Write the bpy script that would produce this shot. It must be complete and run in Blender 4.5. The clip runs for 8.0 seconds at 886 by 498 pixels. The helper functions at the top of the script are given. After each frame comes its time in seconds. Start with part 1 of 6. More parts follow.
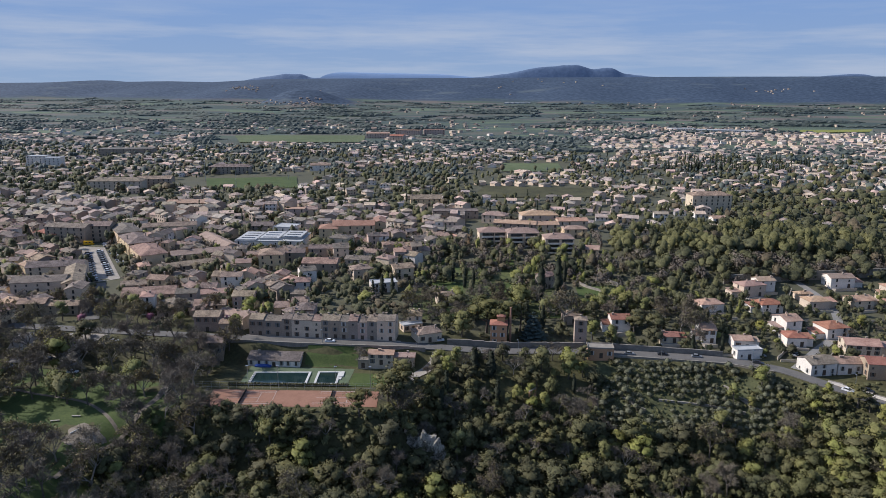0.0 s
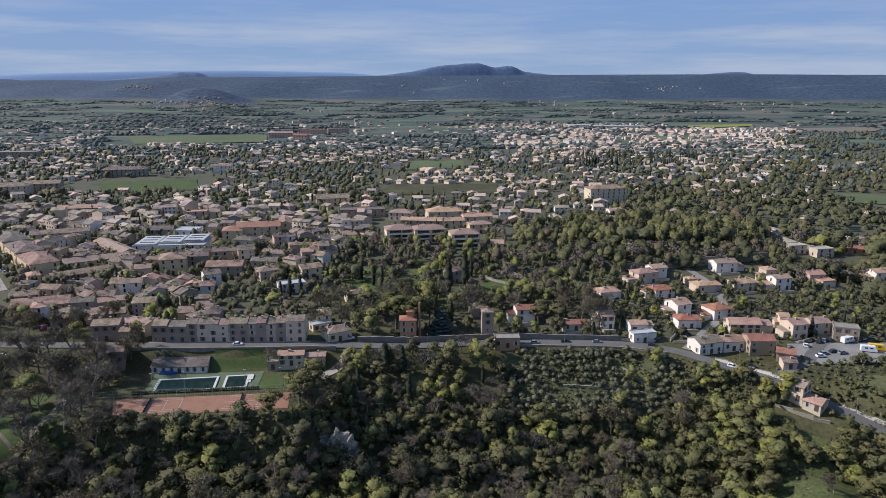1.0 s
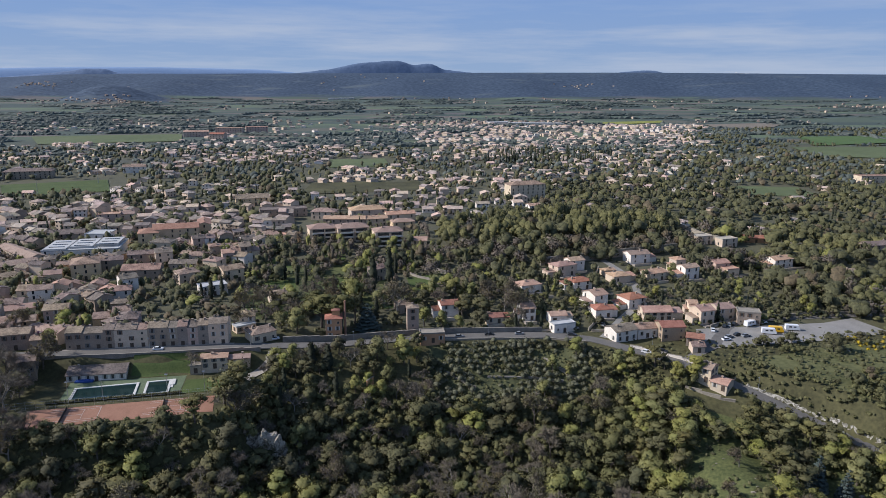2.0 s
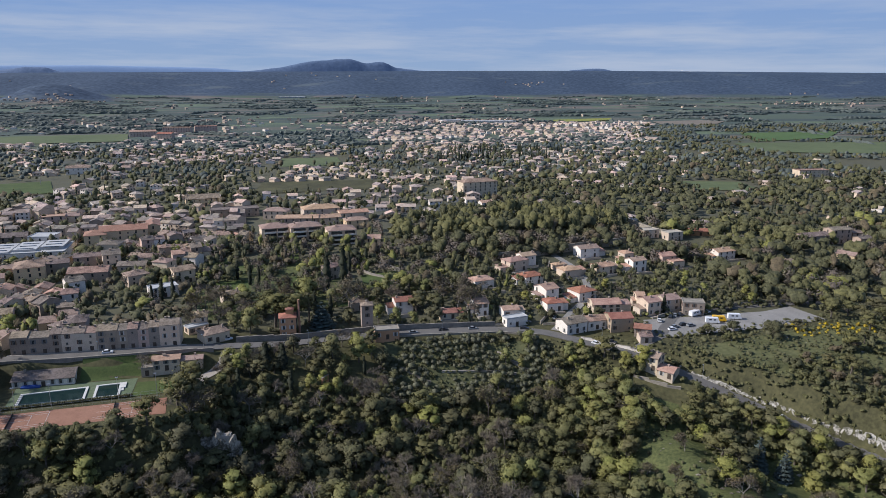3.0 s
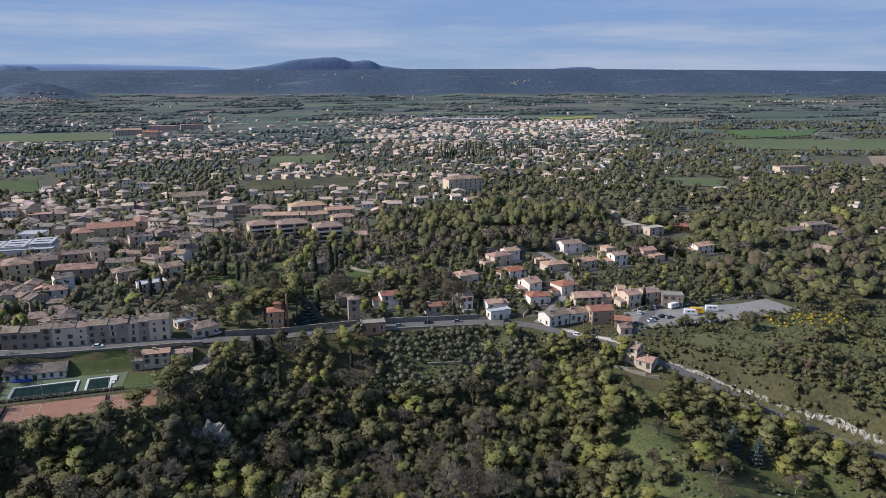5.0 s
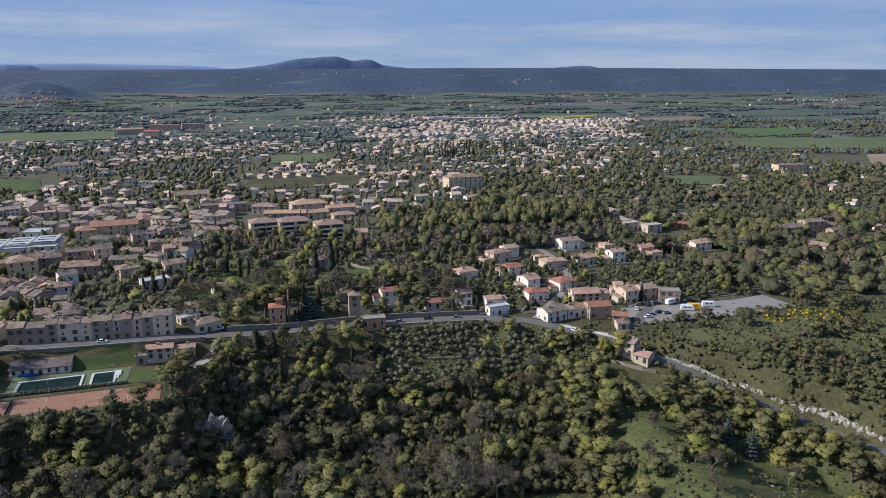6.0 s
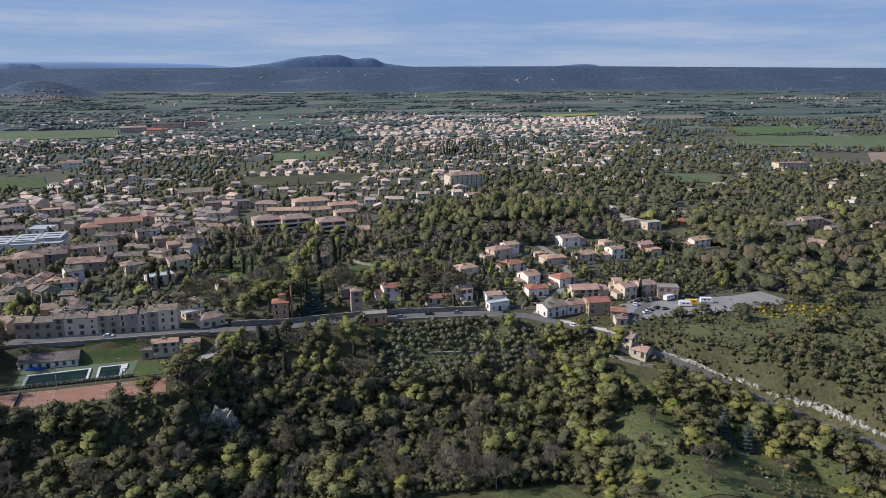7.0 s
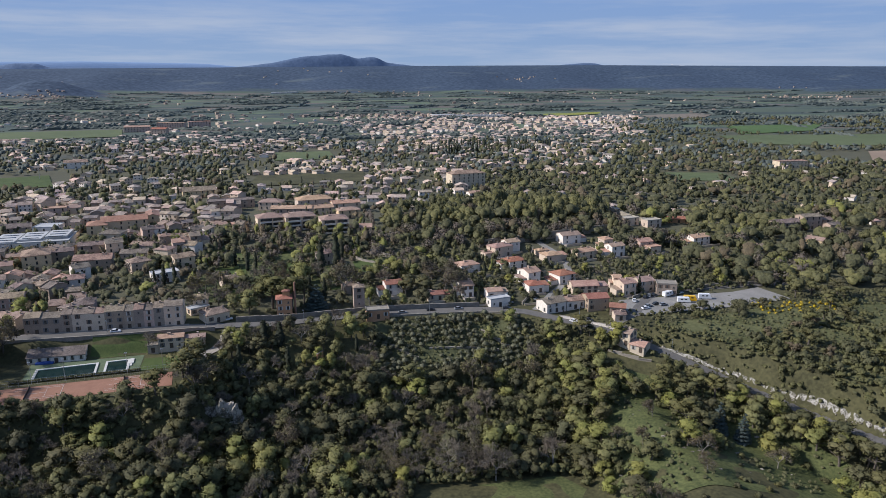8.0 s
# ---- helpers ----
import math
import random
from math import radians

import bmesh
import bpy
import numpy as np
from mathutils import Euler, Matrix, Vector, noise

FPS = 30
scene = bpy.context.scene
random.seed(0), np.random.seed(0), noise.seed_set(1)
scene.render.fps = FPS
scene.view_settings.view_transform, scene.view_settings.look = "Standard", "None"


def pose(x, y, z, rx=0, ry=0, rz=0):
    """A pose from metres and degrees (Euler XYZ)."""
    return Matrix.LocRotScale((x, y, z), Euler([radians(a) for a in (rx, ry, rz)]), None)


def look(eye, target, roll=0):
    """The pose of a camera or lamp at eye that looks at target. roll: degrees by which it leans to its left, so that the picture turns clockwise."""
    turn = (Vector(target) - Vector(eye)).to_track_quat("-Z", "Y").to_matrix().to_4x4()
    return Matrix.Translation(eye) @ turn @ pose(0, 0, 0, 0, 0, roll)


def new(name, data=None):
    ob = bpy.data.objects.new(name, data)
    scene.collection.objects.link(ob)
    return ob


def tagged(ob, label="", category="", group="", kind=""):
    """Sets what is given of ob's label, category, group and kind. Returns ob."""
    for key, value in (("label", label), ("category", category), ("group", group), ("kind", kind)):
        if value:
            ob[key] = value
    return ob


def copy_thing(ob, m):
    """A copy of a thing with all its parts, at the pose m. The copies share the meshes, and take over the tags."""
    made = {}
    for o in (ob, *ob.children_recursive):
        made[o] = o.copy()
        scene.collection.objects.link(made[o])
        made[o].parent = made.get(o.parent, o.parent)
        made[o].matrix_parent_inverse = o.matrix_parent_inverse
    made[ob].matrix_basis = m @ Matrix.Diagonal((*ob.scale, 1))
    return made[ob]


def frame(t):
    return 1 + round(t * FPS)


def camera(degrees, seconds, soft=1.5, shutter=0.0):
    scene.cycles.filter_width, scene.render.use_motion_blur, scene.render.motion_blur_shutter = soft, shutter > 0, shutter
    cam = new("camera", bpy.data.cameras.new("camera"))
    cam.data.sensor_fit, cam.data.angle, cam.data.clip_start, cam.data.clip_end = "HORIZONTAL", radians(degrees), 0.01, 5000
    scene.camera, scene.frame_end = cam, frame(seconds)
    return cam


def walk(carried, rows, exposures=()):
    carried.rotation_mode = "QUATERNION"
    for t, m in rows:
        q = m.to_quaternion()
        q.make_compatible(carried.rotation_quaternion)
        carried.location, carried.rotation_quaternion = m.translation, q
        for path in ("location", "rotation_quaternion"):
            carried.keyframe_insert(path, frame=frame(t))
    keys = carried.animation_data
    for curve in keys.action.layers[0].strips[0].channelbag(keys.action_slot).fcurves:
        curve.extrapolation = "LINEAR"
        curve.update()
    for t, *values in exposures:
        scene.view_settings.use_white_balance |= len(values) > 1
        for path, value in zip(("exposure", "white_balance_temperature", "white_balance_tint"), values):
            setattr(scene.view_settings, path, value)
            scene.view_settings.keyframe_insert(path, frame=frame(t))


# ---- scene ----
cam = camera(63.5, 8.0, soft=0.6)
PATH = [
    (0, (-1.322, -2.465, 110.579), (-1.644, -0.545, 110.12), 0.2),
    (0.5, (-0.756, -4.355, 110.787), (-0.958, -2.419, 110.325), 0.2),
    (1, (-0.189, -6.419, 110.925), (-0.258, -4.475, 110.462), 0.1),
    (1.5, (-0.357, -8.408, 111.319), (-0.312, -6.464, 110.853), 0.2),
    (3, (0.428, -13.719, 111.617), (0.696, -11.794, 111.144), 0.2),
    (3.5, (0.403, -15.332, 111.516), (0.687, -13.41, 111.043), 0.2),
    (4, (0.516, -16.982, 111.665), (0.811, -15.061, 111.191), 0.2),
    (4.5, (0.528, -19.004, 111.745), (0.831, -17.085, 111.269), 0.2),
    (6, (0.594, -25.574, 111.535), (0.894, -23.655, 111.055), 0.1),
    (6.5, (0.638, -27.885, 111.639), (0.935, -25.967, 111.157), 0.1),
    (7, (0.445, -30.299, 111.662), (0.739, -28.381, 111.178), 0.1),
    (7.5, (0.409, -32.602, 111.64), (0.7, -30.684, 111.155), 0.1),
    (8, (0.499, -35.355, 111.656), (0.785, -33.436, 111.17), 0.0),
]
walk(cam, [(t, look(eye, target, roll)) for t, eye, target, roll in PATH], [(0, 0.13, 5950, 13)])

# ---- light ----
scene.view_settings.exposure = 0.0
SUN_AZ, SUN_EL = radians(-86), radians(35.5)          # square from the left
world = bpy.data.worlds.new("sky")
scene.world = world
world.use_nodes = True
wn = world.node_tree.nodes
wl = world.node_tree.links
wn.clear()
sky = wn.new("ShaderNodeTexSky")
sky.sky_type, sky.sun_disc, sky.sun_elevation, sky.sun_rotation = "NISHITA", False, SUN_EL, SUN_AZ
sky.air_density, sky.dust_density, sky.ozone_density = 1.0, 0.6, 1.6
coord = wn.new("ShaderNodeTexCoord")
height = wn.new("ShaderNodeSeparateXYZ")
wl.new(coord.outputs["Generated"], height.inputs[0])
low = wn.new("ShaderNodeValToRGB")                   # hazy blue near the horizon, deeper above
low.color_ramp.elements[0].color, low.color_ramp.elements[1].position, low.color_ramp.elements[1].color = (1.97, 2.64, 3.58, 1), 0.22, (1.10, 1.85, 3.5, 1)
mid = low.color_ramp.elements.new(0.09)
mid.color = (1.53, 2.31, 3.72, 1)
wl.new(height.outputs[2], low.inputs[0])
upper = wn.new("ShaderNodeMapRange")
upper.inputs["From Min"].default_value, upper.inputs["From Max"].default_value = 0.22, 0.55
wl.new(height.outputs[2], upper.inputs["Value"])
dome = wn.new("ShaderNodeMixRGB")
wl.new(upper.outputs[0], dome.inputs[0])
wl.new(low.outputs[0], dome.inputs[1])
wl.new(sky.outputs[0], dome.inputs[2])
flatten = wn.new("ShaderNodeMapping")
flatten.inputs["Scale"].default_value = (1.0, 1.0, 11.0)
cloud = wn.new("ShaderNodeTexNoise")
cloud.inputs["Scale"].default_value, cloud.inputs["Detail"].default_value, cloud.inputs["Roughness"].default_value = 3.4, 9.0, 0.58
ramp = wn.new("ShaderNodeMapRange")
ramp.inputs["From Min"].default_value, ramp.inputs["From Max"].default_value, ramp.inputs["To Max"].default_value = 0.44, 0.66, 0.75
mixc = wn.new("ShaderNodeMixRGB")
mixc.inputs[2].default_value = (3.00, 3.36, 3.90, 1)
back = wn.new("ShaderNodeBackground")
back.inputs["Strength"].default_value = 0.14
outw = wn.new("ShaderNodeOutputWorld")
wl.new(coord.outputs["Generated"], flatten.inputs["Vector"])
wl.new(flatten.outputs[0], cloud.inputs["Vector"])
wl.new(cloud.outputs[0], ramp.inputs["Value"])
thin = wn.new("ShaderNodeMapRange")                  # the bank thins out overhead
thin.inputs["From Min"].default_value, thin.inputs["From Max"].default_value, thin.inputs["To Min"].default_value, thin.inputs["To Max"].default_value = 0.055, 0.105, 1.0, 0.15
wl.new(height.outputs[2], thin.inputs["Value"])
cover = wn.new("ShaderNodeMath")
cover.operation = "MULTIPLY"
wl.new(ramp.outputs[0], cover.inputs[0])
wl.new(thin.outputs[0], cover.inputs[1])
wl.new(cover.outputs[0], mixc.inputs[0])
wl.new(dome.outputs[0], mixc.inputs[1])
wl.new(mixc.outputs[0], back.inputs["Color"])
wl.new(back.outputs[0], outw.inputs["Surface"])
sun = new("sun", bpy.data.lights.new("sun", "SUN"))
sun.data.energy, sun.data.angle, sun.data.color = 5.0, radians(0.6), (1.0, 0.93, 0.83)
sun.matrix_world = look((math.sin(SUN_AZ) * 100, math.cos(SUN_AZ) * 100, 100 * math.tan(SUN_EL)), (0, 0, 0))

# ---- materials ----
def surface(name, dark, light, scale, rough=0.85, bump=0.3, bump_scale=None, fine=None, random_hue=0.0, island=0.0, metallic=0.0, harsh=0.28):
    """A matt surface whose colour wanders between two tones at two sizes, with fine relief."""
    m = bpy.data.materials.new(name)
    m.use_nodes = True
    n, l = m.node_tree.nodes, m.node_tree.links
    bsdf = n["Principled BSDF"]
    bsdf.inputs["Roughness"].default_value, bsdf.inputs["Metallic"].default_value = rough, metallic
    bsdf.inputs["Specular IOR Level"].default_value = 0.25
    geo = n.new("ShaderNodeNewGeometry")
    big, small = n.new("ShaderNodeTexNoise"), n.new("ShaderNodeTexNoise")
    big.inputs["Scale"].default_value, big.inputs["Detail"].default_value = scale, 3
    small.inputs["Scale"].default_value, small.inputs["Detail"].default_value = fine or scale * 9, 4
    for tex in (big, small):
        l.new(geo.outputs["Position"], tex.inputs["Vector"])
    mean = n.new("ShaderNodeMath")
    mean.operation = "ADD"
    l.new(big.outputs[0], mean.inputs[0])
    l.new(small.outputs[0], mean.inputs[1])
    spread = n.new("ShaderNodeMapRange")
    spread.inputs["From Min"].default_value, spread.inputs["From Max"].default_value = 1 - harsh, 1 + harsh
    l.new(mean.outputs[0], spread.inputs["Value"])
    mix = n.new("ShaderNodeMixRGB")
    mix.inputs[1].default_value, mix.inputs[2].default_value = (*dark, 1), (*light, 1)
    l.new(spread.outputs[0], mix.inputs[0])
    colour = mix.outputs[0]
    if random_hue or island:
        hsv = n.new("ShaderNodeHueSaturation")
        rnd = n.new("ShaderNodeObjectInfo").outputs["Random"] if random_hue else geo.outputs["Random Per Island"]
        amount = random_hue or island
        for socket, lo, hi in (("Hue", 0.5 - 0.022 * amount, 0.5 + 0.022 * amount), ("Value", 1 - 0.28 * amount, 1 + 0.30 * amount), ("Saturation", 1 - 0.3 * amount, 1 + 0.15 * amount)):
            rng = n.new("ShaderNodeMapRange")
            rng.inputs["To Min"].default_value, rng.inputs["To Max"].default_value = lo, hi
            if socket == "Hue":
                part_of = n.new("ShaderNodeMath")
                part_of.operation = "FRACT"
                times = n.new("ShaderNodeMath")
                times.operation = "MULTIPLY"
                times.inputs[1].default_value = 7.31
                l.new(rnd, times.inputs[0])
                l.new(times.outputs[0], part_of.inputs[0])
                l.new(part_of.outputs[0], rng.inputs["Value"])
            else:
                l.new(rnd, rng.inputs["Value"])
            l.new(rng.outputs[0], hsv.inputs[socket])
        l.new(colour, hsv.inputs["Color"])
        colour = hsv.outputs[0]
    l.new(colour, bsdf.inputs["Base Color"])
    if bump:
        relief = n.new("ShaderNodeTexNoise")
        relief.inputs["Scale"].default_value, relief.inputs["Detail"].default_value = bump_scale or scale * 15, 3
        l.new(geo.outputs["Position"], relief.inputs["Vector"])
        b = n.new("ShaderNodeBump")
        b.inputs["Strength"].default_value, b.inputs["Distance"].default_value = bump, 0.1
        l.new(relief.outputs[0], b.inputs["Height"])
        l.new(b.outputs[0], bsdf.inputs["Normal"])
    return m


def tiled(name, dark, light, random_hue=0.5, island=0.0):
    """Old canal tiles: rows down the slope, mottled tile by tile."""
    m = surface(name, dark, light, 0.30, 0.9, 0.0, fine=1.3, random_hue=random_hue, island=island)
    n, l = m.node_tree.nodes, m.node_tree.links
    tc = n.new("ShaderNodeTexCoord")
    wave = n.new("ShaderNodeTexWave")
    wave.inputs["Scale"].default_value, wave.inputs["Distortion"].default_value = 1.25, 0.6
    l.new(tc.outputs["Object"], wave.inputs["Vector"])
    b = n.new("ShaderNodeBump")
    b.inputs["Strength"].default_value, b.inputs["Distance"].default_value = 0.6, 0.08
    l.new(wave.outputs[0], b.inputs["Height"])
    l.new(b.outputs[0], n["Principled BSDF"].inputs["Normal"])
    return m


def foliage(name, dark, light, scale=0.6, hue=0.5, translucence=0.14):
    """Leaves: matt, with some light passing through; both tones are shifted slightly warm."""
    dark, light = ((c[0] * 1.04, c[1], c[2] * 0.92) for c in (dark, light))
    m = surface(name, dark, light, scale, 0.75, 0.0, fine=2.8, random_hue=hue, harsh=0.17)
    n, l = m.node_tree.nodes, m.node_tree.links
    bsdf = n["Principled BSDF"]
    thin = n.new("ShaderNodeBsdfTranslucent")
    l.new(bsdf.inputs["Base Color"].links[0].from_socket, thin.inputs["Color"])
    mixs = n.new("ShaderNodeMixShader")
    mixs.inputs[0].default_value = translucence
    l.new(bsdf.outputs[0], mixs.inputs[1])
    l.new(thin.outputs[0], mixs.inputs[2])
    l.new(mixs.outputs[0], n["Material Output"].inputs["Surface"])
    return m


def plain(name, colour, rough=0.5, metallic=0.0):
    m = bpy.data.materials.new(name)
    m.use_nodes = True
    b = m.node_tree.nodes["Principled BSDF"]
    b.inputs["Base Color"].default_value, b.inputs["Roughness"].default_value, b.inputs["Metallic"].default_value = (*colour, 1), rough, metallic
    return m


WALL = {
    "stone": surface("limestone_render", (0.280, 0.218, 0.162), (0.395, 0.315, 0.240), 0.25, random_hue=0.6),
    "grey": surface("grey_render", (0.258, 0.192, 0.142), (0.372, 0.286, 0.212), 0.25, random_hue=0.5),
    "white": surface("white_render", (0.611, 0.543, 0.468), (0.790, 0.720, 0.629), 0.2, random_hue=0.2),
    "cream": surface("cream_render", (0.493, 0.388, 0.278), (0.634, 0.510, 0.373), 0.25, random_hue=0.4),
    "yellow": surface("yellow_render", (0.539, 0.398, 0.235), (0.657, 0.498, 0.309), 0.25, random_hue=0.2),
    "ochre": surface("ochre_render", (0.423, 0.232, 0.116), (0.539, 0.310, 0.159), 0.3, random_hue=0.2),
    "pink": surface("pinkish_render", (0.423, 0.300, 0.235), (0.539, 0.398, 0.320), 0.25, random_hue=0.3),
}
TILE = {
    "tan": tiled("weathered_tiles", (0.111, 0.080, 0.060), (0.318, 0.236, 0.177), 1.1),
    "old": tiled("grey_old_tiles", (0.114, 0.087, 0.068), (0.278, 0.214, 0.166), 1.0),
    "clay": tiled("clay_tiles", (0.285, 0.176, 0.123), (0.440, 0.298, 0.214), 0.7),
    "red": tiled("red_tiles", (0.235, 0.098, 0.062), (0.350, 0.168, 0.112), 0.3),
    "orange": tiled("orange_tiles", (0.250, 0.136, 0.088), (0.370, 0.218, 0.148), 0.3),
    "brown": tiled("brown_tiles", (0.230, 0.155, 0.122), (0.345, 0.245, 0.192), 0.2),
    "white": surface("white_roofing", (0.336, 0.336, 0.328), (0.448, 0.448, 0.440), 0.2),
    "stone": surface("stone_slabs", (0.208, 0.184, 0.152), (0.304, 0.272, 0.224), 0.4),
    "cream": surface("cream_coping", (0.336, 0.296, 0.232), (0.416, 0.376, 0.304), 0.4),
}
GLASS = plain("dark_window_glass", (0.025, 0.03, 0.035), 0.12)
FRAME = surface("painted_frame", (0.16, 0.14, 0.12), (0.26, 0.235, 0.20), 1.0)
SHUTTER = [surface("grey_shutter", (0.12, 0.125, 0.125), (0.19, 0.19, 0.185), 1.0), surface("brown_shutter", (0.10, 0.065, 0.045), (0.17, 0.11, 0.075), 1.0),
           surface("pale_shutter", (0.42, 0.40, 0.36), (0.52, 0.50, 0.46), 1.0)]
DOOR = surface("dark_wooden_door", (0.06, 0.045, 0.035), (0.12, 0.09, 0.065), 1.0)
EARTH = surface("forest_floor", (0.036, 0.035, 0.015), (0.095, 0.088, 0.038), 0.05, fine=0.7, bump=0.6, bump_scale=1.2)
GRASS = surface("rough_grass", (0.046, 0.056, 0.019), (0.104, 0.113, 0.040), 0.09, fine=0.9, bump=0.5, bump_scale=2.0, harsh=0.2)
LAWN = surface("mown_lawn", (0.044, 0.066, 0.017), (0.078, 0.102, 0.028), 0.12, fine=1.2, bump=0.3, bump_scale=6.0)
SCRUB = surface("stony_scrub", (0.059, 0.063, 0.022), (0.124, 0.124, 0.052), 0.10, fine=0.6, bump=0.7, bump_scale=1.5)
FIELD = surface("young_wheat", (0.080, 0.100, 0.042), (0.112, 0.132, 0.058), 0.01, fine=0.1)
ASPHALT = surface("worn_asphalt", (0.105, 0.098, 0.090), (0.155, 0.145, 0.132), 0.15, fine=2.5, bump=0.2, bump_scale=10)
PALE = surface("pale_gravel", (0.24, 0.21, 0.175), (0.36, 0.32, 0.27), 0.2, fine=2.0, bump=0.3, bump_scale=5)
CLAY = surface("clay_court", (0.225, 0.115, 0.074), (0.300, 0.160, 0.106), 0.2, fine=2.0, bump=0.1)
ROCK = surface("white_limestone", (0.085, 0.075, 0.055), (0.33, 0.295, 0.235), 0.35, fine=2.0, bump=1.0, bump_scale=0.8, harsh=0.12)
WALLSTONE = surface("dry_stone_wall", (0.19, 0.165, 0.13), (0.34, 0.30, 0.24), 0.5, fine=2.5, bump=0.8, bump_scale=2.5)
# darker than the dry-stone wall: shade on the wall faces put into the colour
SHADEDWALL = surface("shaded_old_masonry", (0.15, 0.135, 0.115), (0.25, 0.225, 0.19), 0.4, fine=2.0, bump=0.8, bump_scale=2.5)
CONCRETE = surface("pale_concrete", (0.45, 0.44, 0.41), (0.60, 0.58, 0.54), 0.5)
DECK = surface("green_pool_deck", (0.085, 0.11, 0.06), (0.125, 0.155, 0.09), 0.3, fine=2.0, bump=0.1)
WATER = plain("dark_green_water", (0.012, 0.028, 0.026), 0.08)
BARK = surface("grey_bark", (0.07, 0.058, 0.046), (0.16, 0.135, 0.11), 1.5)
PALEBARK = surface("pale_bark", (0.17, 0.15, 0.125), (0.30, 0.27, 0.23), 1.5)
TWIG = surface("bare_twigs", (0.105, 0.086, 0.064), (0.200, 0.166, 0.124), 0.5, random_hue=0.5)
LEAF = {
    "oak": foliage("holm_oak_leaves", (0.052, 0.053, 0.025), (0.126, 0.122, 0.056)),
    "spring": foliage("spring_leaves", (0.118, 0.124, 0.036), (0.222, 0.222, 0.074)),
    "pine": foliage("pine_needles", (0.070, 0.071, 0.028), (0.148, 0.139, 0.058)),
    "cypress": foliage("cypress_needles", (0.018, 0.024, 0.014), (0.040, 0.046, 0.026), hue=0.3),
    "spruce": foliage("blue_spruce_needles", (0.040, 0.060, 0.058), (0.095, 0.125, 0.118), hue=0.2),
    "olive": foliage("olive_leaves", (0.078, 0.084, 0.054), (0.158, 0.162, 0.108), hue=0.3),
    "shrub": foliage("shrub_leaves", (0.058, 0.060, 0.026), (0.126, 0.122, 0.054)),
    "bud": foliage("budding_leaves", (0.100, 0.088, 0.046), (0.180, 0.158, 0.082), hue=0.7),
    "blossom": foliage("pink_blossom", (0.22, 0.08, 0.13), (0.36, 0.17, 0.23), hue=0.2),
    "broom": foliage("yellow_broom_flowers", (0.30, 0.22, 0.01), (0.52, 0.40, 0.03), hue=0.2),
    "umbrella": foliage("sunlit_pine_crowns", (0.074, 0.075, 0.034), (0.152, 0.145, 0.068)),
    "russet": foliage("russet_budding_crowns", (0.080, 0.068, 0.040), (0.152, 0.128, 0.074)),
}
# leaf colour paled and blued to imitate haze on far trees
HAZELEAF = foliage("haze_tinted_woods", (0.062, 0.078, 0.074), (0.118, 0.136, 0.122), 0.03, hue=0.0, translucence=0.1)
PAINT = [plain(n, c, 0.3) for n, c in (("white_car_paint", (0.72, 0.72, 0.72)), ("grey_car_paint", (0.22, 0.23, 0.24)), ("dark_car_paint", (0.025, 0.028, 0.035)), ("red_car_paint", (0.30, 0.03, 0.025)), ("blue_car_paint", (0.05, 0.09, 0.20)), ("yellow_paint", (0.75, 0.42, 0.01)))]
TYRE = plain("black_rubber", (0.02, 0.02, 0.02), 0.8)
METAL = plain("galvanised_steel", (0.45, 0.46, 0.47), 0.45, 0.8)
BLUE = surface("blue_tarpaulin", (0.03, 0.07, 0.24), (0.05, 0.10, 0.34), 1.0)

# ---- ground ----
def ease(a, b, v):
    t = min(1.0, max(0.0, (v - a) / (b - a)))
    return t * t * (3 - 2 * t)


def bend(pairs, v):
    """Linear between (place, value) pairs."""
    if v <= pairs[0][0]:
        return pairs[0][1]
    for (a, p), (b, q) in zip(pairs, pairs[1:]):
        if v <= b:
            return p + (q - p) * (v - a) / (b - a)
    return pairs[-1][1]


ROAD_Y = ((-400, 268), (-140, 275.5), (-113, 277), (-93, 278.7), (-70, 281.3), (-50, 283.5), (-27, 287), (16, 297), (69, 296), (90, 289), (106, 277), (121, 266.5), (136, 253), (150, 237.5), (163, 221.5), (177, 201), (192, 178), (210, 154), (300, 40))
ROAD_Z = ((-140, 0), (-70, -0.5), (-50, -1.5), (-27, -3), (16, -4), (90, -4), (106, -5), (121, -6.5), (136, -9.5), (150, -13), (163, -16.3), (177, -18.5), (192, -20), (300, -24))
PLATEAU = ((-4050, 77), (-3459, 84), (-3149, 99), (-3020, 88), (-2720, 94), (-2365, 88), (-1900, 112), (-1100, 119), (800, 134), (1700, 138), (3700, 131))


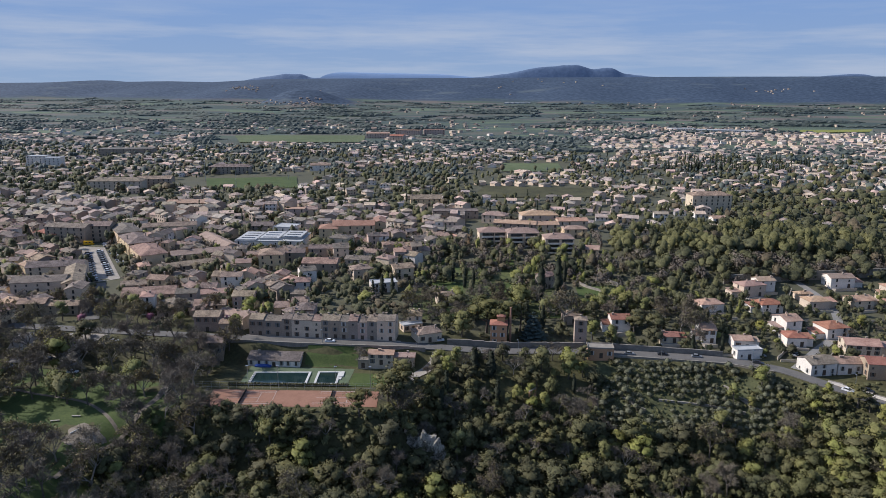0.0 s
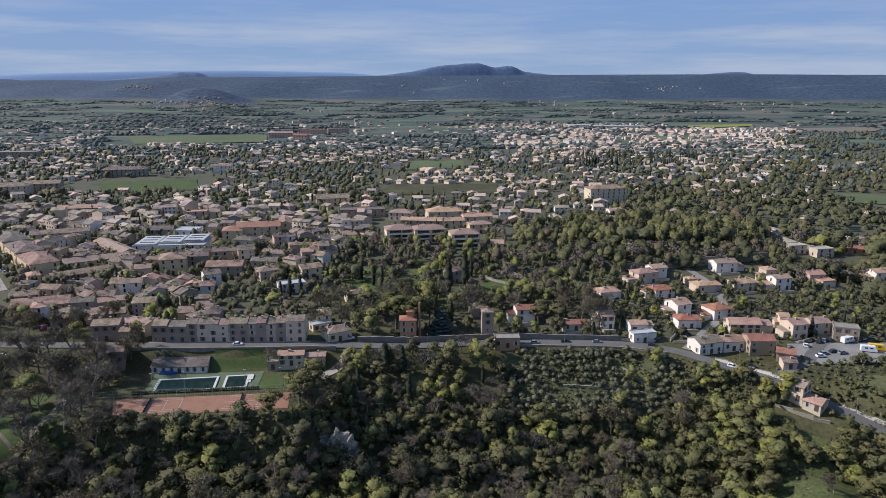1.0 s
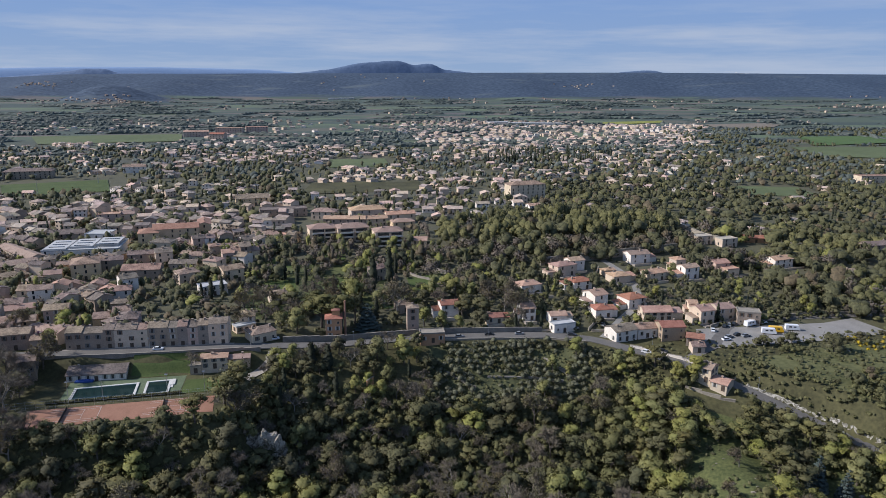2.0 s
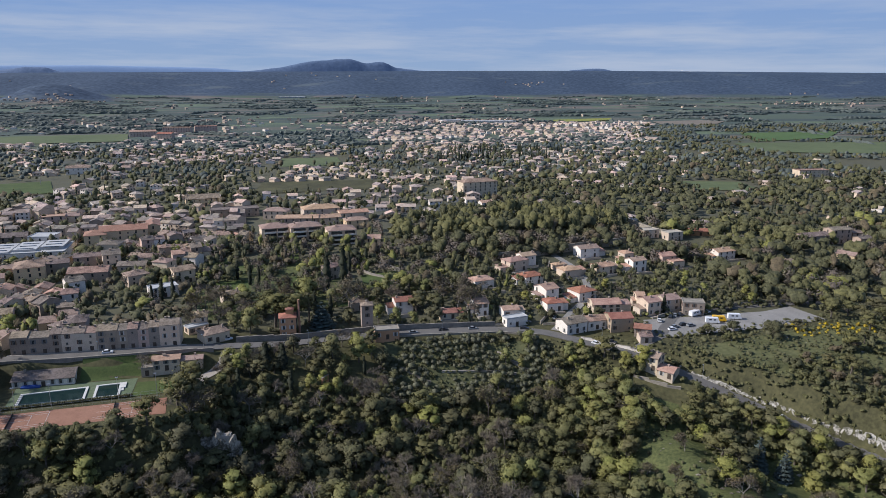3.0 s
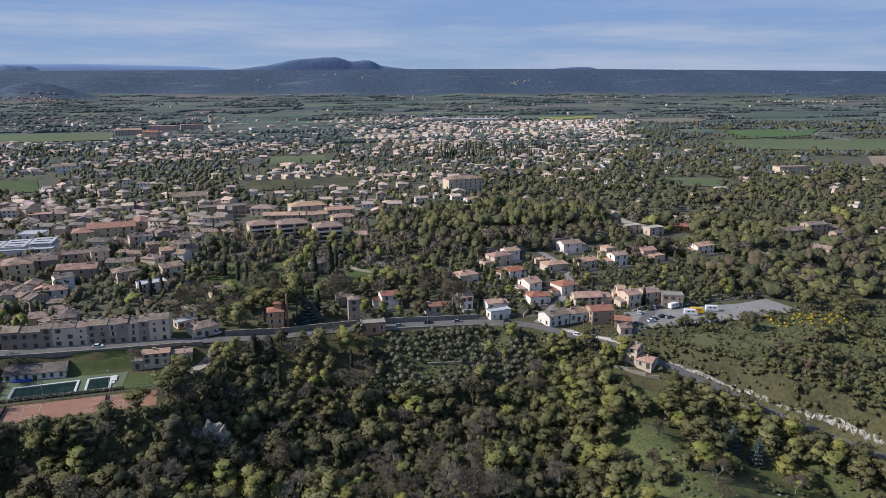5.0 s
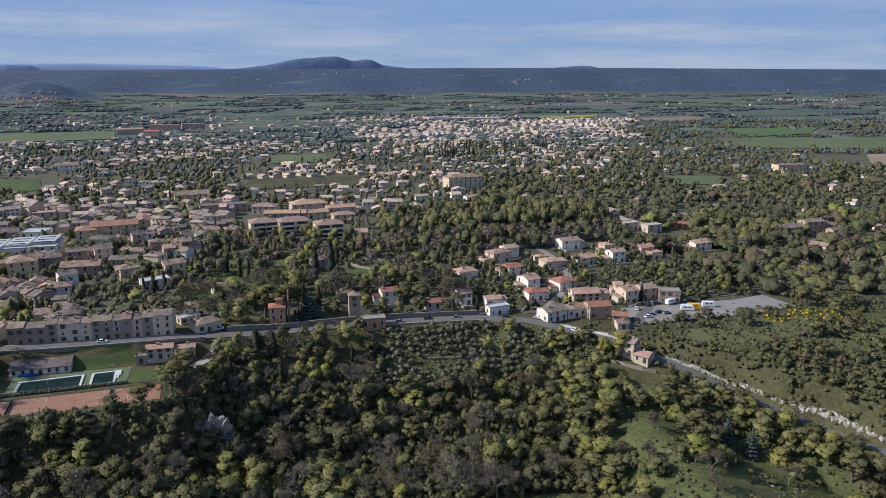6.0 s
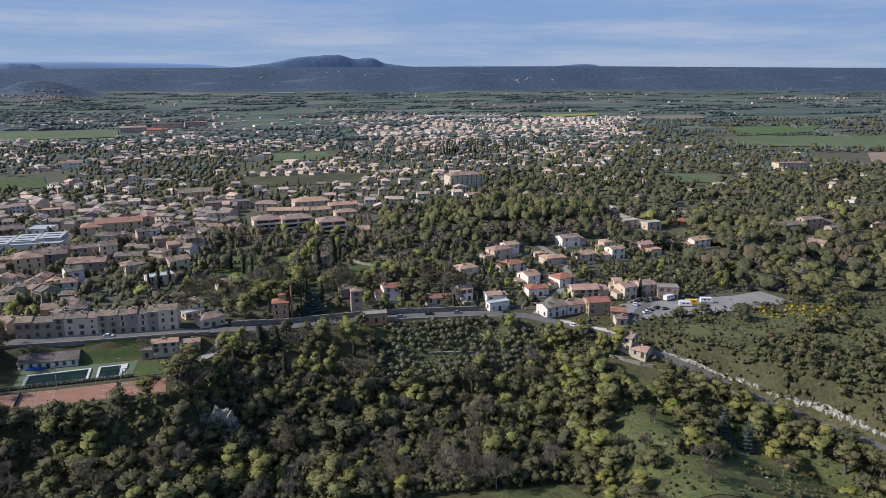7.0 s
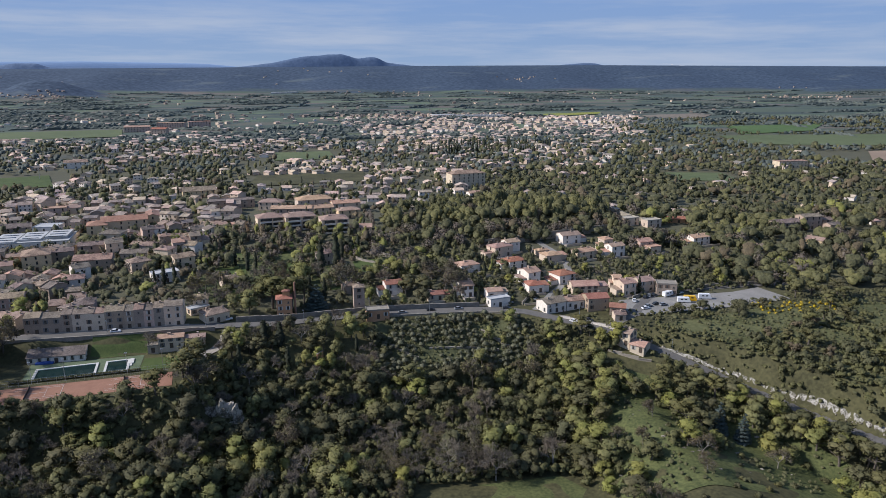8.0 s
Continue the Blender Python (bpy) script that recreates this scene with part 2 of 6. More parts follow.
def ground(x, y):
    """Height of the natural ground."""
    ry, rz = bend(ROAD_Y, x), bend(ROAD_Z, x)
    d = ry - y
    far = 4 * ease(330, 520, y) + 6 * math.exp(-((x - 110) / 110) ** 2 - ((y - 520) / 130) ** 2)
    if y > 2800:
        far += bend(PLATEAU, x) * ease(3350, 4750, y + 0.06 * abs(x - 500) + (130 * math.sin(x / 330) + 70 * math.sin(x / 97 + 1)) * (1 - ease(3900, 4600, y)))
        far += 66 * math.exp(-abs((x + 1120) / 165) ** 2.6 - ((y - 3080) / 170) ** 2) * (1 + 0.12 * math.sin(x / 70))
    town = far - 1.0 - 3 * ease(60, 120, x) * (1 - ease(315, 420, y))
    if d < 4:                                   # the town's side of the road
        bank = ease(100, 150, x)
        return rz + (town - rz) * (ease(-5, -40, d) * (1 - bank) + ease(-3.2, -16, d) * bank)
    d -= 4
    valley = rz - 0.47 * min(d, 52) - 5 * ease(52, 75, d)
    shelf = rz - 2.8 * ease(0.2, 1.2, d) - 4.2 * ease(1, 7, d) - 17 * ease(50, 68, d)
    park = rz - 8 * ease(0, 18, d) - 6 * ease(30, 110, d)
    slope = rz - 0.34 * min(d, 40)
    left = 1 - ease(-62, -40, x)
    z = valley + (shelf - valley) * left
    z += (park - z) * (1 - ease(-165, -138, x))
    z += (slope - z) * ease(85, 120, x)
    return z


def mesh_object(name, verts, faces, mats, slots=None, parent=None, smooth=False, normals=None):
    me = bpy.data.meshes.new(name)
    me.from_pydata(verts, [], faces)
    for m in mats:
        me.materials.append(m)
    if slots is not None:
        me.polygons.foreach_set("material_index", slots)
    if smooth or normals is not None:
        me.polygons.foreach_set("use_smooth", [True] * len(me.polygons))
    if normals is not None:
        me.normals_split_custom_set_from_vertices(normals)
    ob = new(name, me)
    ob.parent = parent
    return ob


def shared(name, me, parent, m=None):
    """One more object on a mesh that exists."""
    ob = new(name, me)
    ob.parent = parent
    if m is not None:
        ob.matrix_basis = m
    return ob


def box(x0, y0, z0, x1, y1, z1):
    v = [(x0, y0, z0), (x1, y0, z0), (x1, y1, z0), (x0, y1, z0), (x0, y0, z1), (x1, y0, z1), (x1, y1, z1), (x0, y1, z1)]
    return v, [(0, 3, 2, 1), (4, 5, 6, 7), (0, 1, 5, 4), (1, 2, 6, 5), (2, 3, 7, 6), (3, 0, 4, 7)]


def joined(*pieces):
    v, f = [], []
    for pv, pf in pieces:
        f += [tuple(i + len(v) for i in face) for face in pf]
        v += pv
    return v, f


def terrain():
    ys = [-500, -350, -200, -100, -40, 0, 40, 80, 110, 130]
    while ys[-1] < 4950:
        y = ys[-1]
        ys.append(y + (2.0 if y < 325 else min(60, 2.0 + (y - 325) * 0.022)))
    cols = [2.2 * k for k in range(-118, 119)]
    step = 2.2
    while cols[-1] < 360:
        step *= 1.22
        cols = [cols[0] - step] + cols + [cols[-1] + step]
    verts, faces = [], []
    for y in ys:
        wide = max(1.0, y / 330)
        for c in cols:
            x = c * wide
            rough = 0.25 * noise.noise((x / 7, y / 7, 0)) + (0.8 * noise.noise((x / 40, y / 40, 3)) if y > 420 or y < 240 else 0)
            if abs(bend(ROAD_Y, x) - y) < 12 or (-140 < x < -55 and 232 < y < 275):
                rough = 0
            verts.append((x, y, ground(x, y) + rough))
    w = len(cols)
    for r in range(len(ys) - 1):
        for c in range(w - 1):
            a = r * w + c
            faces.append((a, a + 1, a + 1 + w, a + w))
    return mesh_object("ground", verts, faces, [LAND], smooth=True)


def land_material():
    """Near: leaf litter and grass. Past the town: hedged fields, then the wooded plateau, both with distance haze in
    their colours.
    """
    m = surface("land", (0.036, 0.035, 0.015), (0.095, 0.088, 0.038), 0.05, fine=0.7, bump=0.6, bump_scale=1.2)
    n, l = m.node_tree.nodes, m.node_tree.links
    near = n["Principled BSDF"].inputs["Base Color"].links[0].from_socket
    geo = n.new("ShaderNodeNewGeometry")
    turn = n.new("ShaderNodeMapping")
    turn.inputs["Rotation"].default_value, turn.inputs["Scale"].default_value = (0, 0, 0.35), (0.005, 0.013, 0)
    l.new(geo.outputs["Position"], turn.inputs["Vector"])
    cells = n.new("ShaderNodeTexVoronoi")
    cells.inputs["Scale"].default_value = 1.0
    l.new(turn.outputs[0], cells.inputs["Vector"])
    tone = n.new("ShaderNodeValToRGB")
    tone.color_ramp.interpolation = "CONSTANT"
    # field tones lean blue to stand in for haze over the plain
    stops = ((0.0, (0.076, 0.096, 0.066)), (0.22, (0.100, 0.100, 0.076)), (0.36, (0.054, 0.070, 0.058)), (0.55, (0.104, 0.132, 0.078)), (0.68, (0.130, 0.112, 0.092)), (0.80, (0.064, 0.082, 0.064)))
    ramp_el = tone.color_ramp.elements
    while len(ramp_el) < len(stops):
        ramp_el.new(0.5)
    for e, (p, c) in zip(ramp_el, stops):
        e.position, e.color = p, (*c, 1)
    sep = n.new("ShaderNodeSeparateColor")
    l.new(cells.outputs["Color"], sep.inputs[0])
    l.new(sep.outputs[0], tone.inputs[0])
    xyz = n.new("ShaderNodeSeparateXYZ")
    l.new(geo.outputs["Position"], xyz.inputs[0])
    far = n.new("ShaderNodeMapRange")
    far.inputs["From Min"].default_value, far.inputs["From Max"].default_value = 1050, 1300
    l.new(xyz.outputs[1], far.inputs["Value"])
    fields = n.new("ShaderNodeMixRGB")
    l.new(far.outputs[0], fields.inputs[0])
    town = n.new("ShaderNodeMapRange")               # lighter trodden earth and yards on the town's side of the road
    town.inputs["From Min"].default_value, town.inputs["From Max"].default_value = 296, 312
    l.new(xyz.outputs[1], town.inputs["Value"])
    yards = n.new("ShaderNodeMixRGB")
    yards.inputs[2].default_value = (0.098, 0.094, 0.062, 1)
    halfway = n.new("ShaderNodeMath")
    halfway.operation, halfway.inputs[1].default_value = "MULTIPLY", 0.65
    l.new(town.outputs[0], halfway.inputs[0])
    l.new(halfway.outputs[0], yards.inputs[0])
    l.new(near, yards.inputs[1])
    l.new(yards.outputs[0], fields.inputs[1])
    l.new(tone.outputs[0], fields.inputs[2])
    stretch_in = n.new("ShaderNodeMapping")
    stretch_in.inputs["Scale"].default_value = (0.6, 1.3, 0)
    l.new(geo.outputs["Position"], stretch_in.inputs["Vector"])
    wood_noise = n.new("ShaderNodeTexNoise")
    wood_noise.inputs["Scale"].default_value, wood_noise.inputs["Detail"].default_value = 0.055, 9
    l.new(geo.outputs["Position"], wood_noise.inputs["Vector"])
    glade = n.new("ShaderNodeTexNoise")
    glade.inputs["Scale"].default_value, glade.inputs["Detail"].default_value = 0.006, 6
    l.new(stretch_in.outputs[0], glade.inputs["Vector"])
    open_land = n.new("ShaderNodeMapRange")
    open_land.inputs["From Min"].default_value, open_land.inputs["From Max"].default_value, open_land.inputs["To Max"].default_value = 0.60, 0.68, 0.55
    l.new(glade.outputs[0], open_land.inputs["Value"])
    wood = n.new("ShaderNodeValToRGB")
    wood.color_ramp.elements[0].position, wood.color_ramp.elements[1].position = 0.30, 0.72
    # navy instead of leaf green: haze painted into the plateau's woods
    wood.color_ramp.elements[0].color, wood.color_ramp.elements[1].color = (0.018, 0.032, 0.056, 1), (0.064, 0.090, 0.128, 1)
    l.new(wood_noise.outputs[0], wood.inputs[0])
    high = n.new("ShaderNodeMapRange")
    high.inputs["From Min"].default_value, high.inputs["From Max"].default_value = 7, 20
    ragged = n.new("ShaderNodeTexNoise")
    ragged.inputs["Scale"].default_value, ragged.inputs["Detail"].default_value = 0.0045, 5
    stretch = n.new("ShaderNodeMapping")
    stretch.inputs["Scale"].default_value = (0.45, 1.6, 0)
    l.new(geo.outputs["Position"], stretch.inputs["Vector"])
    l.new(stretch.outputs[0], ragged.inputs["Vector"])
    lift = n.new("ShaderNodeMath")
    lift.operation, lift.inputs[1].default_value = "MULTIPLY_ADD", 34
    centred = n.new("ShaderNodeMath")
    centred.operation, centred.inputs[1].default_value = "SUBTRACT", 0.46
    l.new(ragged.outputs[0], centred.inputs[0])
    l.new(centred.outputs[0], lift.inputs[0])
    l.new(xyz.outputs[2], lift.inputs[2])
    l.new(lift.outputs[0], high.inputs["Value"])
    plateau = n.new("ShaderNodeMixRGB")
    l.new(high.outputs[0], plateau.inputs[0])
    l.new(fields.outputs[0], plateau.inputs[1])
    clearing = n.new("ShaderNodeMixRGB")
    # clearings greyed blue by the same painted haze
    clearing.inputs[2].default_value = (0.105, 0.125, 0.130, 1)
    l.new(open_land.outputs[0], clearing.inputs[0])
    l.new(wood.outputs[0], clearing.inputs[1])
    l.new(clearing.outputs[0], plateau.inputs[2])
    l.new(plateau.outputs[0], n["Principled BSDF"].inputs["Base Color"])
    return m


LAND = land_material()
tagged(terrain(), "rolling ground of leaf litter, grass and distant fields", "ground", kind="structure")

BLOCKED = {}                                     # 40 m cells of (x, y, radius) kept free of scattered trees and houses


def block(x, y, r):
    BLOCKED.setdefault((int(x // 40), int(y // 40)), []).append((x, y, r))


def free(x, y, r):
    i, j = int(x // 40), int(y // 40)
    return all((x - a) ** 2 + (y - b) ** 2 > (r + c) ** 2 for p in (-1, 0, 1) for q in (-1, 0, 1) for a, b, c in BLOCKED.get((i + p, j + q), ()))


def patch(name, label, category, corners, material, lift=0.12, steps=14, kind="structure"):
    """A piece of surface laid over the ground between four corners."""
    (ax, ay), (bx, by), (cx, cy), (dx, dy) = corners
    verts, faces = [], []
    for j in range(steps + 1):
        for i in range(steps + 1):
            u, v = i / steps, j / steps
            x = (ax * (1 - u) + bx * u) * (1 - v) + (dx * (1 - u) + cx * u) * v
            y = (ay * (1 - u) + by * u) * (1 - v) + (dy * (1 - u) + cy * u) * v
            verts.append((x, y, ground(x, y) + lift))
    w = steps + 1
    faces = [(j * w + i, j * w + i + 1, j * w + i + 1 + w, j * w + i + w) for j in range(steps) for i in range(steps)]
    return tagged(mesh_object(name, verts, faces, [material], smooth=True), label, category, kind=kind)


def strip(name, label, category, points, width, material, lift=0.18, kerb=0.0, drape=True):
    """A road or path along points (x, y), smoothed, following the ground."""
    pts = []
    for k in range(len(points) - 1):
        p0, p1, p2, p3 = (Vector(points[max(0, min(len(points) - 1, k + q))]) for q in (-1, 0, 1, 2))
        for s in range(12):
            t = s / 12
            pts.append(0.5 * ((2 * p1) + (p2 - p0) * t + (2 * p0 - 5 * p1 + 4 * p2 - p3) * t * t + (3 * p1 - p0 - 3 * p2 + p3) * t ** 3))
    pts.append(Vector(points[-1]))
    verts, faces = [], []
    for k, p in enumerate(pts):
        along = (pts[min(k + 1, len(pts) - 1)] - pts[max(k - 1, 0)]).normalized()
        side = Vector((-along.y, along.x))
        z = ground(p.x, p.y) + lift
        for s in (-0.5, -0.5, 0.5, 0.5) if kerb else (-0.5, 0.5):
            q = p + side * width * s
            verts.append((q.x, q.y, z if kerb else ground(q.x, q.y) * 0.5 + (z - lift) * 0.5 + lift))
        if kerb:
            a = len(verts) - 4
            verts[a] = (*verts[a][:2], z - kerb)
            verts[a + 3] = (*verts[a + 3][:2], z - kerb)
    n = 4 if kerb else 2
    for k in range(len(pts) - 1):
        a = k * n
        for i in range(n - 1):
            faces.append((a + i + 1, a + i, a + i + n, a + i + n + 1))
    return tagged(mesh_object(name, verts, faces, [material], smooth=False), label, category, kind="structure")


def wall_run(name, label, points, height, thick, material, sunk=1.5, category="wall"):
    """A free-standing or retaining wall along points, with a coping, its top in steps with the ground."""
    root = new(name)
    tagged(root, label, category, kind="structure")
    root.location = (*points[0], ground(*points[0]))
    base = Vector((*points[0], ground(*points[0])))
    for (ax, ay), (bx, by) in zip(points, points[1:]):
        n = max(1, int(math.hypot(bx - ax, by - ay) / 5))
        for k in range(n):
            x0, y0, x1, y1 = (ax + (bx - ax) * k / n, ay + (by - ay) * k / n, ax + (bx - ax) * (k + 1) / n, ay + (by - ay) * (k + 1) / n)
            z = max(ground(x0, y0), ground(x1, y1)) + height * random.uniform(0.96, 1.04)
            lo = min(ground(x0, y0), ground(x1, y1)) - sunk
            length, turn = math.hypot(x1 - x0, y1 - y0), math.atan2(y1 - y0, x1 - x0)
            for piece, mat_, z0, z1, t in (("masonry", material, lo, z - 0.15, thick), ("coping", TILE["stone"], z - 0.15, z, thick + 0.12)):
                v, f = box(0, -t / 2, z0 - base.z, length, t / 2, z1 - base.z)
                ob = mesh_object(piece, v, f, [mat_], parent=root)
                ob.matrix_basis = Matrix.Translation((x0 - base.x, y0 - base.y, 0)) @ Matrix.Rotation(turn, 4, "Z")
    return root


# ---- roads, lawns, courts ----
LOT = surface("bleached_asphalt", (0.185, 0.175, 0.160), (0.265, 0.250, 0.228), 0.12, fine=1.8, bump=0.2, bump_scale=8)
road_points = [(x, bend(ROAD_Y, x)) for x in (-260, -200, -140, -113, -93, -70, -50, -27, 0, 30, 69, 90, 106, 121, 136, 150, 163, 177, 192, 210, 240)]
strip("road", "grey worn asphalt road along the edge of town", "road", road_points, 6.4, ASPHALT, 0.35, kerb=0.35)
strip("pavement", "pale pavement in front of the row houses", "pavement", [(-137, 279.2), (-105, 281.2), (-68, 284.6)], 1.2, PALE, 0.45, kerb=0.4)
patch("car_park", "grey asphalt car park with parked cars", "car park", [(138, 275), (196, 281), (208, 304), (142, 299)], LOT, 0.15)
patch("car_park", "pale grey asphalt car park behind the scrub meadow", "car park", [(196, 281), (232, 289), (226, 310), (208, 304)], LOT, 0.15)
strip("road", "pale lane climbing past the car park", "road", [(122, 268), (140, 277), (150, 290), (168, 307), (215, 313), (262, 314)], 5, ASPHALT, 0.22)
strip("road", "narrow asphalt lane between the villas", "road", [(96, 292), (110, 312), (128, 340), (135, 372), (128, 405)], 4.2, LOT, 0.2)
patch("lawn", "mown green lawn behind the pools", "lawn", [(-106, 266), (-83, 269), (-84, 275.5), (-106, 273.6)], LAWN, 0.15)
patch("lawn", "mown green lawn beside the small pool", "lawn", [(-82, 250.5), (-61, 254), (-63, 266), (-83, 263.5)], LAWN, 0.15)
patch("pool_deck", "green painted deck round the swimming pools", "deck", [(-124.5, 243.8), (-82.3, 250.5), (-84, 268), (-127.5, 262.6)], DECK, 0.08)
patch("tennis_court", "red clay tennis courts with white lines", "tennis court", [(-130, 223.3), (-66, 235), (-68.3, 248.4), (-132, 238.2)], CLAY, 0.12)
# the darker lawn green here stands in for canopy shade on rough grass
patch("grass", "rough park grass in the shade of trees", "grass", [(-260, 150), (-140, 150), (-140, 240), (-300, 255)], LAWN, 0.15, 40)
patch("meadow", "green clearing at the foot of the wooded slope", "meadow", [(28, 165), (95, 165), (78, 191), (36, 189)], GRASS, 0.15, 20)
patch("scrub_meadow", "stony green garrigue with low plants", "meadow", [(150, 262), (196, 190), (330, 200), (262, 292)], SCRUB, 0.2, 40)
patch("scrub_meadow", "grassy stony slope below the road", "meadow", [(92, 160), (190, 150), (158, 214), (104, 250)], GRASS, 0.2, 40)
patch("terrace", "weedy olive terraces below the road", "meadow", [(14, 232), (94, 236), (86, 284), (16, 291)], surface("weedy_earth", (0.040, 0.045, 0.020), (0.105, 0.108, 0.048), 0.12, fine=0.8, bump=0.6, bump_scale=2.0), 0.2, 24)
patch("garden", "bright green garden lawns among trees", "lawn", [(-72, 316), (0, 330), (-6, 420), (-80, 400)], GRASS, 0.15, 20)
patch("garden_lawn", "bright green garden lawn among cypresses", "lawn", [(-70, 360), (-52, 364), (-54, 382), (-72, 378)], LAWN, 0.25, 8)
patch("garden_lawn", "bright green lawn below the apartment block", "lawn", [(-42, 362), (-26, 366), (-27, 384), (-44, 380)], LAWN, 0.25, 8)
patch("garden_lawn", "green lawn beside the terrace wall", "lawn", [(10, 360), (30, 366), (28, 386), (8, 380)], LAWN, 0.25, 8)
patch("garden_lawn", "green kitchen garden behind the road wall", "lawn", [(-56, 322), (-40, 326), (-42, 340), (-58, 336)], LAWN, 0.25, 8)
strip("street", "grey asphalt street leading to the town square", "road", [(-219, 286), (-232, 308), (-256, 346)], 9, ASPHALT, 0.2)
patch("plaza", "pale paved town square with parked cars", "square", [(-262, 344), (-249, 357), (-311, 431), (-320, 414)], PALE, 0.15, 20)
patch("football_pitch", "green football pitch ringed by bare trees", "sports field", [(-352, 660), (-268, 690), (-300, 770), (-392, 735)], LAWN, 0.5, 10)
patch("field", "dark vineyard with pale rows", "field", [(-85, 662), (28, 676), (30, 740), (-82, 735)], EARTH, 0.6, 10)
patch("field", "bright green field beyond the town", "field", [(-560, 1180), (-350, 1230), (-390, 1380), (-640, 1330)], FIELD, 1.0, 10)
patch("field", "bright green wheat field", "field", [(600, 960), (900, 890), (1080, 1080), (640, 1100)], FIELD, 1.0, 10)
patch("field", "bare brown ploughed field", "field", [(640, 740), (800, 720), (1000, 860), (720, 850)], surface("ploughed_soil", (0.20, 0.145, 0.10), (0.27, 0.20, 0.14), 0.02, fine=0.3), 1.0, 10)
patch("meadow", "open green meadow between tree groups", "meadow", [(340, 640), (402, 624), (412, 684), (344, 698)], FIELD, 0.5, 10)
patch("meadow", "small green clearing in the woods", "meadow", [(214, 532), (246, 534), (248, 546), (212, 544)], FIELD, 0.4, 6)
patch("field", "green field with hedges", "field", [(-75, 862), (0, 872), (-8, 960), (-80, 950)], FIELD, 0.8, 10)
patch("field", "yellow flowering rapeseed field", "field", [(490, 1640), (660, 1715), (695, 1800), (520, 1735)], surface("rapeseed_flowers", (0.17, 0.18, 0.035), (0.24, 0.24, 0.055), 0.02, fine=0.2), 1.2, 10)
patch("field", "bright green field beside a lane", "field", [(690, 1120), (860, 1170), (1000, 1330), (760, 1290)], surface("spring_barley", (0.060, 0.100, 0.030), (0.085, 0.130, 0.040), 0.01, fine=0.1), 1.2, 10)
patch("field", "pale brown fallow field", "field", [(700, 1470), (860, 1560), (980, 1720), (740, 1650)], surface("fallow_soil", (0.15, 0.125, 0.095), (0.20, 0.168, 0.128), 0.02, fine=0.2), 1.2, 10)

# ---- buildings ----
MESHES = {}


def kept_mesh(key, make, mats, slots=None):
    """A mesh made once and shared by its likes."""
    if key not in MESHES:
        v, f = make()
        me = bpy.data.meshes.new(key.split("/")[0])
        me.from_pydata(v, [], f)
        for m in mats:
            me.materials.append(m)
        if slots:
            me.polygons.foreach_set("material_index", slots(len(f)))
        MESHES[key] = me
    return MESHES[key]


def roof_shape(kind, w, d, h, over=0.4, pitch=0.34, thick=0.22):
    """Vertices and faces of the roof over a box w x d whose walls end at h, and the gable's peak. Front is y = 0."""
    x0, x1, y0, y1 = -w / 2 - over, w / 2 + over, -over, d + over
    if kind == "flat":
        slab = box(-w / 2 - 0.1, -0.1, h, w / 2 + 0.1, d + 0.1, h + 0.25)
        rim = [box(-w / 2 - 0.1, -0.1, h + 0.25, w / 2 + 0.1, 0.15, h + 0.6), box(-w / 2 - 0.1, d - 0.15, h + 0.25, w / 2 + 0.1, d + 0.1, h + 0.6),
               box(-w / 2 - 0.1, 0.15, h + 0.25, -w / 2 + 0.15, d - 0.15, h + 0.6), box(w / 2 - 0.15, 0.15, h + 0.25, w / 2 + 0.1, d - 0.15, h + 0.6)]
        return joined(slab, *rim), h
    if kind == "hip":
        run = min(w, d) / 2 + over
        peak = h + pitch * run
        if w >= d:
            r0, r1 = (x0 + run, (y0 + y1) / 2), (x1 - run, (y0 + y1) / 2)
        else:
            r0, r1 = (0, y0 + run), (0, y1 - run)
        v = []
        for dz in (0, thick):
            v += [(x0, y0, h + dz), (x1, y0, h + dz), (x1, y1, h + dz), (x0, y1, h + dz)]
        v += [(*r0, peak + thick), (*r1, peak + thick)]
        if w >= d:
            top = [(4, 5, 9, 8), (5, 6, 9), (6, 7, 8, 9), (7, 4, 8)]
        else:
            top = [(4, 5, 8), (5, 6, 9, 8), (6, 7, 9), (7, 4, 8, 9)]
        return (v, [(3, 2, 1, 0), (0, 1, 5, 4), (1, 2, 6, 5), (2, 3, 7, 6), (3, 0, 4, 7)] + top), h
    if kind == "gable":
        peak = h + pitch * d / 2
        lo = h - pitch * over
        v = [(x, y, z + dz) for x in (x0, x1) for dz in (0, thick) for y, z in ((y0, lo), (d / 2, peak), (y1, lo))]
    else:
        peak = h + pitch * w / 2
        lo = h - pitch * over
        v = [(x, y, z + dz) for y in (y1, y0) for dz in (0, thick) for x, z in ((x0, lo), (0, peak), (x1, lo))]
    f = [(0, 1, 4, 3), (1, 2, 5, 4), (6, 9, 10, 7), (7, 10, 11, 8), (3, 4, 10, 9), (4, 5, 11, 10), (0, 6, 7, 1), (1, 7, 8, 2), (0, 3, 9, 6), (2, 8, 11, 5)]
    return (v, f), peak


def body_shape(kind, w, d, h, peak, sunk=3.5):
    v, f = box(-w / 2, 0, -sunk, w / 2, d, h)
    if kind in ("gable", "cross"):
        f = [f[0]] + f[2:]
        if kind == "gable":
            v += [(-w / 2, d / 2, peak), (w / 2, d / 2, peak)]
            f += [(4, 7, 8), (5, 9, 6), (4, 8, 9, 5), (7, 6, 9, 8)]
        else:
            v += [(0, 0, peak), (0, d, peak)]
            f += [(4, 5, 8), (6, 7, 9), (4, 8, 9, 7), (5, 6, 9, 8)]
    return v, f


